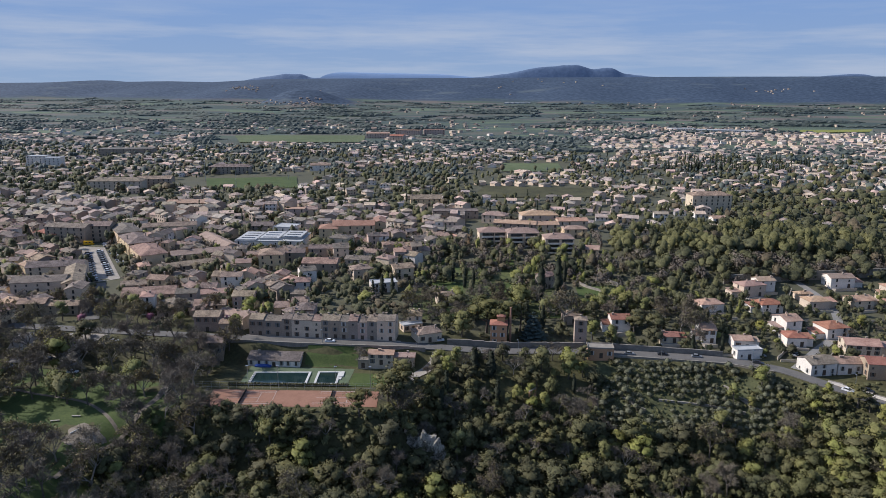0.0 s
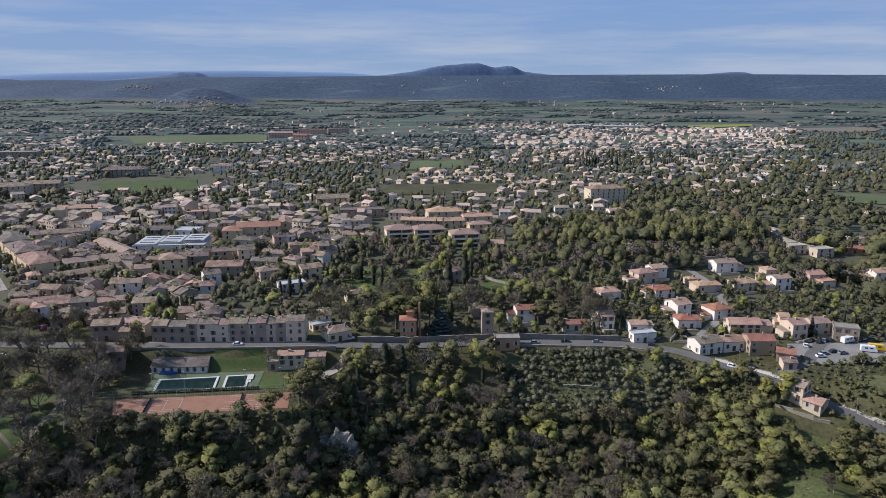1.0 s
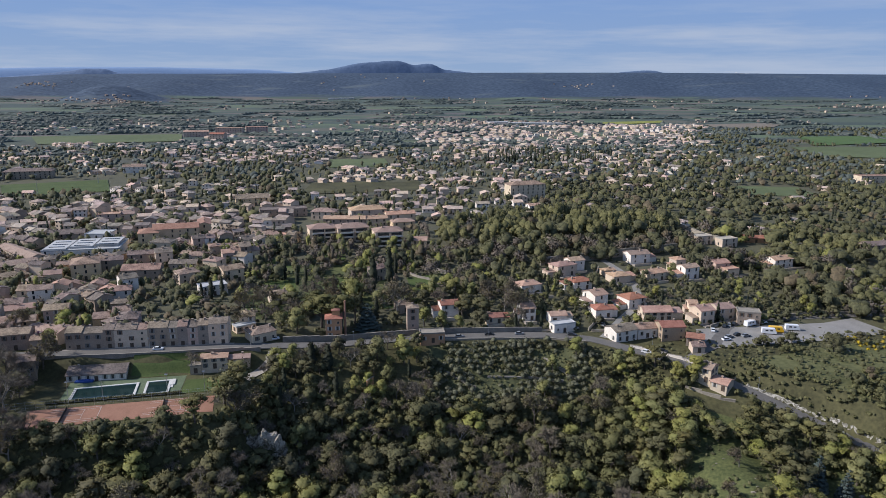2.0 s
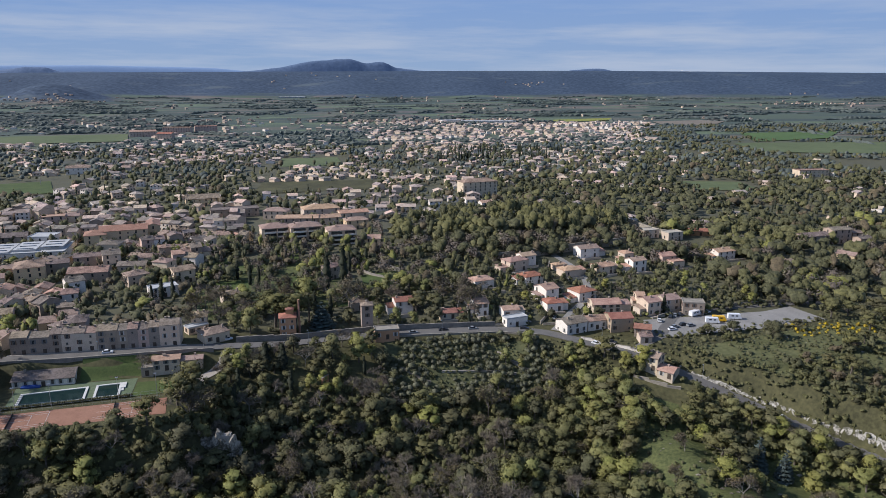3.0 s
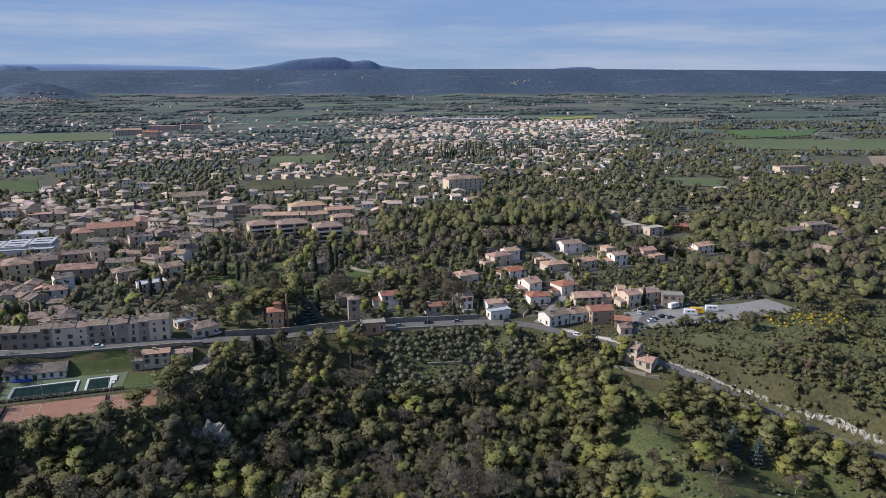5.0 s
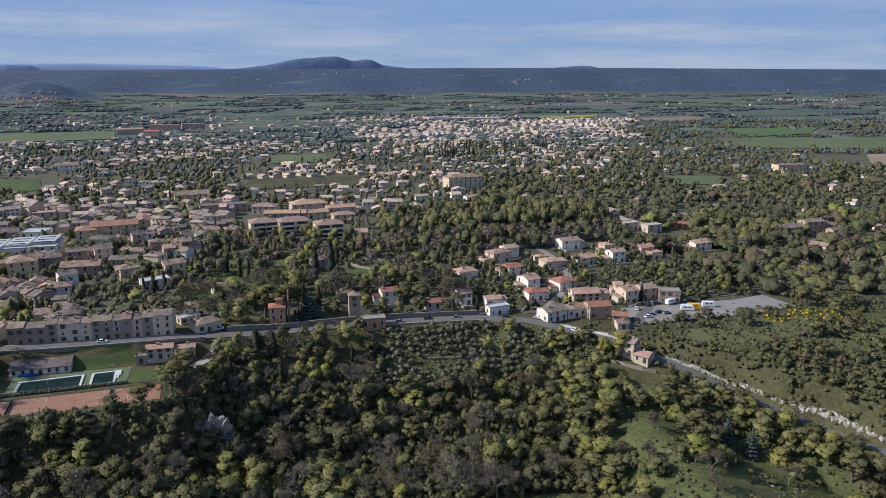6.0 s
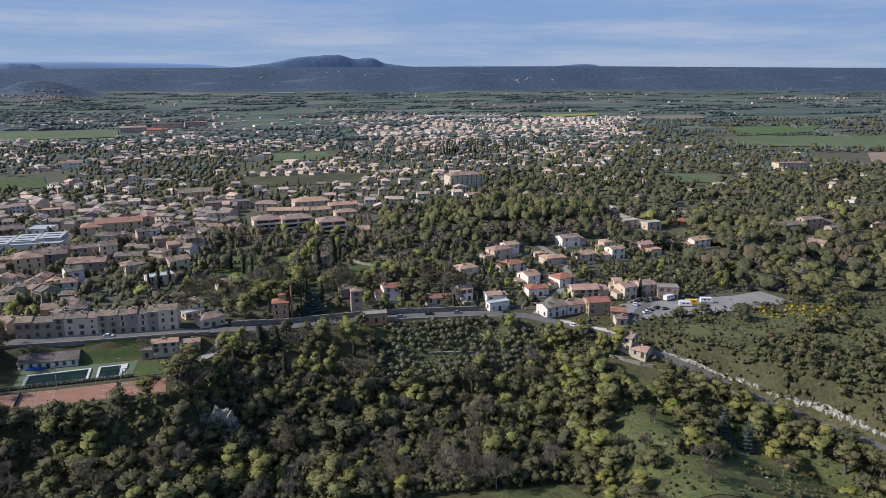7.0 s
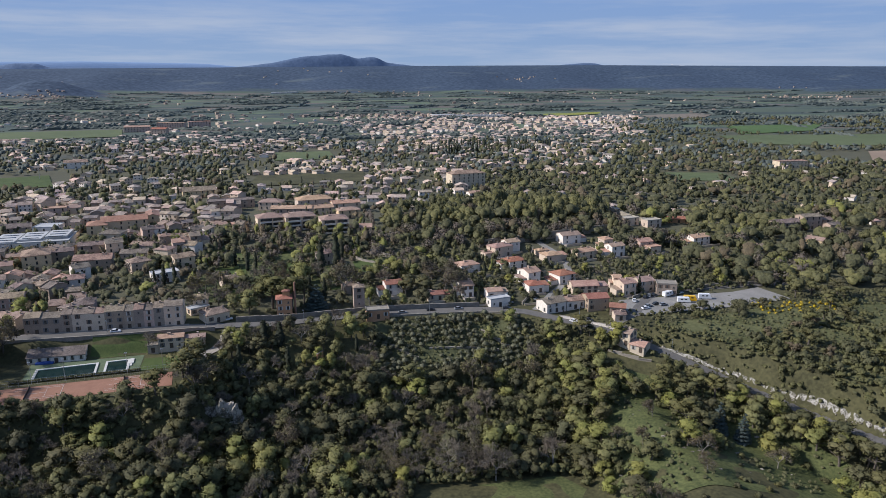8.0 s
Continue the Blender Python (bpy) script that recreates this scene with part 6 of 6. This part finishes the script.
tarp = tagged(new("tarpaulin"), "blue tarpaulin heap beside the pool house", "tarpaulin")
tarp.matrix_basis = pose(-122.5, 263.2, ground(-122.5, 263.2), 0, 0, 6)
mesh_object("cover", *joined(box(-3.4, -0.9, 0, 3.4, 0.9, 0.7), box(-3.0, -0.5, 0.7, 2.2, 0.6, 1.0)), [BLUE], parent=tarp)


def court(x, y, rot):
    """White lines of one tennis court and its net, lying along local x."""
    root = new("tennis_court")
    root.matrix_basis = pose(x, y, ground(x, y) + 0.14, 0, 0, rot)
    tagged(root, "white lines and net of a clay tennis court", "tennis court")
    lines = [(-11.9, -5.5, 11.9, -5.4), (-11.9, 5.4, 11.9, 5.5), (-11.9, -4.1, 11.9, -4.0), (-11.9, 4.0, 11.9, 4.1), (-11.9, -5.4, -11.8, 5.4), (11.8, -5.4, 11.9, 5.4), (-6.4, -4.0, -6.3, 4.0), (6.3, -4.0, 6.4, 4.0), (-6.3, -0.05, 6.3, 0.05)]
    for q in lines:
        mesh_object("line", *box(q[0], q[1], 0, q[2], q[3], 0.02), [CONCRETE], parent=root)
    mesh_object("net", *box(-0.03, -6.2, 0, 0.03, 6.2, 0.95), [TYRE], parent=root)


court(-85, 239.4, 10)
court(-118, 233.4, 10)


def fence(name, label, points, height):
    root = new(name)
    root.location = (*points[0], ground(*points[0]))
    tagged(root, label, "fence")
    o = root.location
    for (ax, ay), (bx, by) in zip(points, points[1:]):
        n = max(1, int(math.hypot(bx - ax, by - ay) / 3.2))
        for k in range(n + 1):
            x, y = ax + (bx - ax) * k / n, ay + (by - ay) * k / n
            post = shared("post", kept_mesh("fence_post/%g" % height, lambda: limb((0, 0, -0.5), (0, 0, height), 0.045, 0.04, 5), [METAL]), root)
            post.location = (x - o.x, y - o.y, ground(x, y) - o.z)
            if k < n:
                x1, y1 = ax + (bx - ax) * (k + 1) / n, ay + (by - ay) * (k + 1) / n
                for hz in (0.25, 0.62, 0.98):
                    mesh_object("rail", *limb((x - o.x, y - o.y, ground(x, y) - o.z + height * hz), (x1 - o.x, y1 - o.y, ground(x1, y1) - o.z + height * hz), 0.025, 0.025, 4), [METAL], parent=root)


fence("court_fence", "tall steel fence between courts and pools", [(-140, 238), (-104, 243.6), (-68, 249.6)], 3.0)
hedge = []
for k in range(60):
    x = -128 + k * 0.78
    hedge.append((x, 243.2 + (x + 128) * 0.163, ground(x, 243.2 + (x + 128) * 0.163) + 0.6))
hv, hf, _ = lobes_mesh(np.random.default_rng(3), hedge, [np.array((0.7, 0.6, 0.8))] * 60, 20, 0.16, 0.95, low_ico())
tagged(mesh_object("hedge", hv.tolist(), hf, [LEAF["oak"]]), "clipped dark hedge between pools and courts", "hedge")


def mast(name, label, x, y, height, heads):
    root = new(name)
    root.location = (x, y, ground(x, y))
    tagged(root, label, "lamp", group=name + "s")
    mesh_object("pole", *limb((0, 0, -0.5), (0, 0, height), 0.12 if height < 12 else 0.3, 0.06, 7), [METAL], parent=root)
    for k in range(heads):
        mesh_object("lamp_head", *box(-0.5 + k * 0.6, -0.55, height - 0.1, -0.1 + k * 0.6, 0.15, height + 0.12), [METAL], parent=root)


for x, y in ((-108.4, 245.2), (-85.8, 248.6), (-72.6, 251), (-119.9, 243.0)):
    mast("floodlight_mast", "slim grey floodlight mast beside the pools", x, y, 9, 2)
for x, y in ((-316, 650), (-300, 745), (-385, 720)):
    mast("stadium_mast", "tall grey floodlight mast of the football pitch", x, y, 22, 3)
for x, y in ((42.8, 292.6), (-17, 285.2), (78.9, 291.5), (14, 301.2), (-60, 279.2), (-100, 274.6), (146, 246), (113, 276.5), (-137, 272.4)):
    mast("street_lamp", "slim steel street lamp beside the road", x, y, 7, 1)

# ---- walls ----
road_side = lambda xs, off: [(x, bend(ROAD_Y, x) + off) for x in xs]
wall_run("retaining_wall", "grey stone retaining wall below the road", road_side((-142, -113, -93, -70, -56), -3.75), 0.9, 0.5, SHADEDWALL, 3.2)
wall_run("garden_wall", "old stone garden wall behind the road", road_side((-48, -27, 0, 16, 40, 69), 4.4), 2.6, 0.5, SHADEDWALL)
wall_run("roadside_wall", "low stone wall above the olive terraces", road_side((22, 45, 69, 86), -4.0), 0.7, 0.5, WALLSTONE, 3)
wall_run("boundary_wall", "long tall stone wall below the pine wood", [(88, 396.5), (118, 404), (148, 413), (184, 425)], 5.0, 0.6, WALLSTONE)
wall_run("terrace_wall", "pale dry-stone wall across the olive terraces", [(21.8, 275.8), (34.3, 266)], 0.5, 0.5, WALLSTONE, 2)
wall_run("terrace_wall", "dry-stone wall between two olive terraces", [(66, 281), (77.5, 267.4)], 0.6, 0.5, WALLSTONE, 2)
wall_run("terrace_wall", "dry-stone terrace wall among olive trees", [(40, 272), (58, 271), (72, 268)], 0.9, 0.6, WALLSTONE, 2)
wall_run("white_wall", "white rendered wall in front of the roadside houses", [(104.5, 280.4), (118, 272.6), (129, 265.2)], 1.6, 0.3, WALL["white"], 3)
wall_run("car_park_wall", "pale stone wall along the lane above the car park", [(150, 300.5), (166, 309.8), (210, 315.5), (250, 317)], 1.6, 0.4, WALLSTONE)
wall_run("plot_wall", "pale wall between two villa gardens", [(91, 300), (104, 320), (117, 340)], 1.4, 0.3, WALL["cream"])
wall_run("plot_wall", "pale wall beside the villa lane", [(113, 305), (122, 318), (134, 345)], 1.4, 0.3, WALL["cream"])
wall_run("boundary_wall", "pale wall beside the lane on the wooded hill", [(207, 494), (216, 460), (231, 442)], 3.0, 0.6, WALLSTONE)
wall_run("boundary_wall", "low stone wall along a path in the woods", [(256, 452), (268, 444), (282, 436)], 1.4, 0.5, WALLSTONE)
for ax, ay, bx, by in ((66, 338, 84, 343), (92, 344, 118, 350), (112, 366, 122, 392), (140, 352, 166, 357), (143, 384, 160, 388), (160, 366, 184, 371), (184, 372, 208, 378), (226, 384, 248, 390), (60, 300.5, 76, 301.5), (92, 299, 118, 301), (140, 322, 172, 324)):
    wall_run("plot_wall", "low rendered garden wall of a villa", [(ax, ay), (bx, by)], 1.1, 0.3, WALL["cream"])
wall_run("ruined_wall", "broken ochre wall of a ruin among trees", [(-11, 262), (-8.5, 266)], 4.5, 0.6, WALL["ochre"])
wall_run("ruined_wall", "low ruined stone walls of a garden terrace", [(8, 352), (20, 352), (24, 366)], 2.2, 0.6, WALLSTONE)
wall_run("chapel_terrace", "pale stone terrace wall beside the chapel", [(4, 398), (14, 380), (24, 372)], 1.5, 0.6, PALE)

# the lone house where the road bends
house(124.6, 252.0, -46, 7.6, 7.6, 5.8, "gable", "cream", "clay", "roadside_house")
house(129.4, 246.2, -46, 6.6, 7.4, 2.9, "gable", "cream", "clay", "roadside_house")
wall_run("terrace_wall", "stone terrace wall below the lone house", [(118, 251), (123, 247), (129, 242.5), (134, 240.5)], 0.9, 0.5, WALLSTONE, 3)

# ---- rocks ----
def rock(x, y, z, sx, sy, sz, seed, name="boulder", label="rough white limestone boulder", group="boulders", sub=2):
    bm = bmesh.new()
    bmesh.ops.create_icosphere(bm, subdivisions=sub, radius=1.0)
    for v in bm.verts:
        p = v.co * 1.7 + Vector((seed * 3.1, seed * 1.7, 0))
        v.co *= 1 + 0.45 * noise.noise(p) + 0.25 * noise.noise(p * 3) + (0.12 * noise.noise(p * 8) if sub > 3 else 0)
        v.co.x, v.co.y, v.co.z = v.co.x * sx, v.co.y * sy, v.co.z * sz
    me = bpy.data.meshes.new(name)
    bm.to_mesh(me)
    bm.free()
    me.materials.append(ROCK)
    ob = new(name, me)
    ob.location = (x, y, z)
    tagged(ob, label, "rock", group=group)
    return ob


rng_r = random.Random(8)
rock(-44, 226, -21, 5.0, 3, 8.5, 3, "cliff", "pale limestone cliff rising out of the trees", "cliffs", 5)
rock(-52, 229, -21, 4.5, 3, 8.0, 5, "cliff", "grey limestone outcrop in the wooded slope", "cliffs", 5)
rock(-88, 221, -18, 4, 3, 5, 9, "cliff", "small limestone crag among dark trees", "cliffs", 4)
tagged(mesh_object("ruined_block", *box(-46, 224.4, -13.5, -41.8, 226.6, -12.4), [PALE]), "flat white masonry block on the cliff top", "ruin")
for k in range(110):
    x = rng_r.uniform(138, 205)
    off = rng_r.uniform(3.5, 5.0) * 1.5
    y = bend(ROAD_Y, x) + off
    s = rng_r.uniform(0.25, 0.65)
    rock(x, y, ground(x, y) + 0.15 * s, s, s * rng_r.uniform(0.6, 1.1), s * rng_r.uniform(0.5, 1.0), k, sub=2)
def bank():
    """The jagged limestone cutting along the upper edge of the road."""
    verts, faces, rows = [], [], 6
    n = 150
    for i in range(n + 1):
        x = 139 + 66 * i / n
        slope = (bend(ROAD_Y, x + 1) - bend(ROAD_Y, x - 1)) / 2
        nx, ny = -slope / math.hypot(1, slope), 1 / math.hypot(1, slope)
        tall = 0.75 * (0.8 + 0.5 * noise.noise((x / 9, 0, 0))) * ease(139, 143, x)
        for j in range(rows + 1):
            v = j / rows
            off = 3.3 + (0.9 + 0.8 * max(0, 0.4 + noise.noise((x / 11, 0, 7)))) * v + 0.4 * noise.noise((x / 1.7, v * 5, 1))
            px, py = x + nx * off, bend(ROAD_Y, x) + ny * off
            lift = tall * math.sin(math.pi * min(1, v * 0.9 + 0.08)) + 0.22 * noise.noise((x / 1.3, v * 6, 4))
            verts.append((px, py, max(ground(px, py), bend(ROAD_Z, x)) + (lift if 0 < j < rows else -0.6)))
    for i in range(n):
        for j in range(rows):
            a = i * (rows + 1) + j
            faces.append((a, a + rows + 1, a + rows + 2, a + 1))
    tagged(mesh_object("rock_bank", verts, faces, [PALEROCK]), "jagged white limestone cutting beside the road", "rock", kind="structure")


PALEROCK = surface("fresh_white_limestone", (0.085, 0.080, 0.058), (0.40, 0.375, 0.33), 0.6, fine=2.2, bump=1.0, bump_scale=2.0, harsh=0.16)
bank()
for k in range(60):
    x, y = rng_r.uniform(160, 300), rng_r.uniform(190, 270)
    if y > bend(ROAD_Y, x) + 10:
        s = rng_r.uniform(0.25, 0.8)
        rock(x, y, ground(x, y) + 0.1, s * 1.5, s, s * 0.6, k + 300, "stone", "low white stone lying in the scrub", "stones", 1)
for k in range(40):
    x, y = rng_r.uniform(92, 165), rng_r.uniform(165, 215)
    if y < bend(ROAD_Y, x) - 10:
        s = rng_r.uniform(0.25, 0.7)
        rock(x, y, ground(x, y) + 0.15, s * 1.8, s, s * 0.6, k + 500, "stone", "low white stone lying in the grass", "stones", 1)

# ---- vehicles ----
def profile(points, half):
    """A closed side outline pulled across the width."""
    n = len(points)
    v = [(x, -half, z) for x, z in points] + [(x, half, z) for x, z in points]
    return v, [tuple(range(n)), tuple(range(2 * n - 1, n - 1, -1))] + [(i, i + n, (i + 1) % n + n, (i + 1) % n) for i in range(n)]


CAR_SIDE = ((-2.1, 0.3), (2.1, 0.3), (2.15, 0.65), (1.9, 0.8), (1.1, 0.92), (-1.8, 0.95), (-2.1, 0.85))
CAB_SIDE = ((1.05, 0.92), (0.35, 1.42), (-1.2, 1.45), (-1.75, 0.95))
VAN_SIDE = ((-3.2, 0.4), (3.2, 0.4), (3.2, 1.2), (2.6, 1.9), (2.4, 2.75), (-3.2, 2.75))


def car(x, y, rot, paint, kind="car"):
    root = new(kind)
    words = {0: "white", 1: "grey", 2: "black", 3: "red", 4: "blue", 5: "yellow"}
    root.matrix_basis = pose(x, y, ground(x, y) + 0.16, 0, 0, rot)
    tagged(root, "%s %s parked on the asphalt" % (words[paint], "hatchback car" if kind == "car" else "camper van"), "car" if kind == "car" else "van", group="parked vehicles")
    if kind == "car":
        shared("body", kept_mesh("car_body/%d" % paint, lambda: profile(CAR_SIDE, 0.86), [PAINT[paint]]), root)
        shared("cabin", kept_mesh("car_cabin", lambda: profile(CAB_SIDE, 0.74), [GLASS]), root)
        shared("roof", kept_mesh("car_roof/%d" % paint, lambda: box(-1.15, -0.72, 1.44, 0.32, 0.72, 1.5), [PAINT[paint]]), root)
        wheels = [(sx, sy) for sx in (-1.3, 1.35) for sy in (-0.86, 0.86)]
    else:
        shared("body", kept_mesh("van_body/%d" % paint, lambda: profile(VAN_SIDE, 1.1), [PAINT[paint]]), root)
        shared("windscreen", kept_mesh("van_screen", lambda: ([(3.22, -1.0, 1.22), (3.22, 1.0, 1.22), (2.64, 1.0, 1.88), (2.64, -1.0, 1.88), (3.25, -1.0, 1.25), (3.25, 1.0, 1.25), (2.67, 1.0, 1.91), (2.67, -1.0, 1.91)], box(0, 0, 0, 1, 1, 1)[1]), [GLASS]), root)
        for wx in (-1.8, 0.2):
            for side in (-1.12, 1.08):
                shared("side_window", kept_mesh("van_window", lambda: box(0, 0, 0, 1.2, 0.04, 0.6), [GLASS]), root, Matrix.Translation((wx, side, 1.6)))
        wheels = [(sx, sy) for sx in (-1.9, 2.1) for sy in (-1.0, 1.0)]
    for sx, sy in wheels:
        shared("wheel", kept_mesh("wheel", lambda: limb((0, -0.11, 0), (0, 0.11, 0), 0.33, 0.33, 12), [TYRE]), root, Matrix.Translation((sx, sy, 0.33)))


rng_c = random.Random(4)
for x, y, r, p, k in ((187, 295, -12, 0, "camper"), (173.5, 291, -15, 0, "camper"), (178, 293, -15, 5, "camper"), (170, 302, 25, 0, "camper"), (178, 305, 20, 0, "car"), (157, 301, 60, 2, "car"), (160, 302.5, 60, 1, "car"),
                      (163, 304, 60, 2, "car"), (152.6, 287, 20, 1, "car"), (158, 289.5, 15, 2, "car"), (161, 288, 15, 1, "car"), (149, 296, 70, 0, "car"), (190, 307, 5, 2, "car"), (150, 284, 10, 0, "car"),
                      (110, 275, -40, 0, "car"), (30, 295.6, 3, 1, "car"), (44, 297.5, 2, 2, "car"), (58, 297.4, 0, 1, "car"), (82, 294.5, -20, 2, "car"), (-52, 291, 15, 0, "car"), (-98, 278.6, 5, 0, "car"), (164, 220.5, -55, 0, "car"), (118, 277, -35, 2, "car"), (100, 306, 55, 1, "car"), (85, 302.5, 5, 1, "car")):
    car(x, y, r, p, k)
for row, (ax, ay, bx, by) in enumerate(((-260, 349, -302, 403), (-259, 362, -298, 409), (-257, 375, -306, 427))):
    for k in range(13):
        if rng_c.random() < 0.85:
            car(ax + (bx - ax) * k / 12, ay + (by - ay) * k / 12, 35 + rng_c.uniform(-4, 4), rng_c.choice((0, 0, 0, 1, 1, 1, 2, 2, 4)))
for k in range(12):
    car(-212 + rng_c.uniform(-40, 20), 268 - rng_c.uniform(0, 25), rng_c.uniform(0, 30), rng_c.choice((0, 1, 2, 0, 4)))
car(-316, 424, 20, 5, "camper")

# ---- park ----
patch("car_park", "pale gravel car park under park trees", "car park", [(-238, 249), (-204, 255), (-198, 270), (-240, 266)], PALE, 0.2, 8)
def climbing_frame(x, y):
    """A timber frame with a slide and two swings."""
    root = tagged(new("climbing_frame"), "dark timber climbing frame with a slide on sand", "playground")
    root.matrix_basis = pose(x, y, ground(x, y) + 0.3, 0, 0, 20)
    for px, py in ((-1, -1), (1, -1), (-1, 1), (1, 1), (4.2, -0.9), (4.2, 0.9)):
        mesh_object("post", *limb((px, py, -0.4), (px * (1 if px < 2 else 0.95), py, 2.6), 0.09, 0.08, 6), [DOOR], parent=root)
    mesh_object("platform", *box(-1.1, -1.1, 1.4, 1.1, 1.1, 1.5), [DOOR], parent=root)
    mesh_object("beam", *limb((0.9, 0, 2.5), (4.2, 0, 2.5), 0.08, 0.08, 6), [DOOR], parent=root)
    mesh_object("slide", *limb((-1.0, 0, 1.45), (-4.0, 0, 0.1), 0.35, 0.35, 6), [METAL], parent=root)


def bench(x, y, rot):
    root = tagged(new("park_bench"), "pale stone park bench on the grass", "bench", group="park benches")
    root.matrix_basis = pose(x, y, ground(x, y) + 0.1, 0, 0, rot)
    mesh_object("seat", *box(-1.6, -0.35, 0.4, 1.6, 0.35, 0.55), [PALE], parent=root)
    for px in (-1.1, 1.1):
        mesh_object("leg", *box(px - 0.15, -0.3, -0.2, px + 0.15, 0.3, 0.4), [PALE], parent=root)


climbing_frame(-164, 203.5)
bench(-178.7, 208.5, 20)
bench(-173, 212.5, 10)
DUST = surface("trodden_gravel", (0.12, 0.10, 0.075), (0.22, 0.185, 0.145), 0.4, fine=2.0, bump=0.4, bump_scale=4)
verts, faces = [(-164, 203, ground(-164, 203) + 0.3)], []
for ring in range(1, 6):
    for k in range(28):
        a = k * math.tau / 28
        r = 1.45 * ring * (0.88 + 0.16 * math.sin(3 * a + 1) + 0.09 * math.sin(7 * a)) * 0.9
        px, py = -164 + math.cos(a) * r * 1.15, 203 + math.sin(a) * r
        verts.append((px, py, ground(px, py) + 0.3 - 0.12 * (ring == 5)))
faces = [(0, 1 + k, 1 + (k + 1) % 28) for k in range(28)] + [(1 + q * 28 + k, 29 + q * 28 + k, 29 + q * 28 + (k + 1) % 28, 1 + q * 28 + (k + 1) % 28) for q in range(4) for k in range(28)]
tagged(mesh_object("playground", verts, faces, [surface("trampled_sand", (0.13, 0.105, 0.075), (0.28, 0.24, 0.19), 0.5, fine=2.0, bump=0.5, bump_scale=3)]), "sandy trampled playground clearing in the park", "playground", kind="structure")
strip("path", "pale gravel path through the park", "path", [(-159, 181), (-157, 196), (-152, 214), (-150, 228), (-155, 252), (-148, 269)], 2.6, DUST, 0.25)
strip("path", "pale gravel path along the edge of the park", "path", [(-240, 236), (-205, 226), (-176, 222), (-155, 210)], 1.3, DUST, 0.25)
strip("path", "pale gravel entrance beside the club house", "path", [(-50, 279), (-54, 272), (-60, 264), (-58, 256)], 5.0, PALE, 0.25)

# ---- balconies of the apartment block ----
for x, y, rot, w in ((-45.1, 462.6, 16, 17.9), (-24.9, 461.8, 16, 20.9), (-1.0, 447.4, 11, 17.9)):
    for s in range(3):
        for k in range(2):
            b = tagged(new("balcony"), "white concrete balcony with a solid parapet", "balcony", group="balconies")
            b.matrix_basis = pose(x, y, ground(x, y), 0, 0, rot) @ Matrix.Translation(((k - 0.5) * w * 0.48, 0, 0.3 + s * 3.0))
            mesh_object("slab", *box(-w * 0.21, -1.8, 0, w * 0.21, 0, 0.2), [WALL["white"]], parent=b)
            mesh_object("parapet", *box(-w * 0.21, -1.8, 0.2, w * 0.21, -1.65, 1.1), [WALL["white"]], parent=b)
            mesh_object("recess", *box(-w * 0.19, -0.04, 0.4, w * 0.19, 0.02, 2.5), [GLASS], parent=b)
tagged(mesh_object("factory_chimney", *joined(limb((-21.5, 299, -4), (-21.5, 299, 13), 0.55, 0.38, 10), limb((-21.5, 299, 13), (-21.5, 299, 13.4), 0.48, 0.48, 10)), [surface("old_brick", (0.28, 0.15, 0.10), (0.38, 0.22, 0.15), 1.0)]), "slim old brick chimney beside the ochre house", "chimney")

# lawns and pale paths of the gardens behind the road
for corners in (((-104, 386), (-86, 388), (-88, 402), (-106, 399)), ((-92, 412), (-70, 414), (-72, 426), (-94, 424)), ((-52, 416), (-28, 418), (-30, 432), (-54, 430)), ((-38, 344), (-20, 346), (-22, 358), (-40, 356)), ((-12, 404), (8, 406), (6, 420), (-14, 418)), ((-68, 398), (-48, 399), (-46, 411), (-67, 410)), ((-41, 392), (-24, 394), (-22, 405), (-42, 403)), ((-60, 330), (-42, 331), (-41, 341), (-60, 340)), ((-16, 330), (4, 330), (3, 341), (-17, 340)), ((6, 356), (20, 356), (20, 366), (6, 365))):
    patch("lawn", "sunlit mown lawn of a walled garden", "lawn", corners, LAWN, 0.14)
wall_run("garden_wall", "tall stone wall across the gardens", [(-88, 368), (-70, 369.5)], 3.0, 0.5, SHADEDWALL)
wall_run("garden_wall", "pale garden wall with a coping", [(14, 402), (24, 392), (31, 383)], 2.4, 0.5, WALLSTONE)
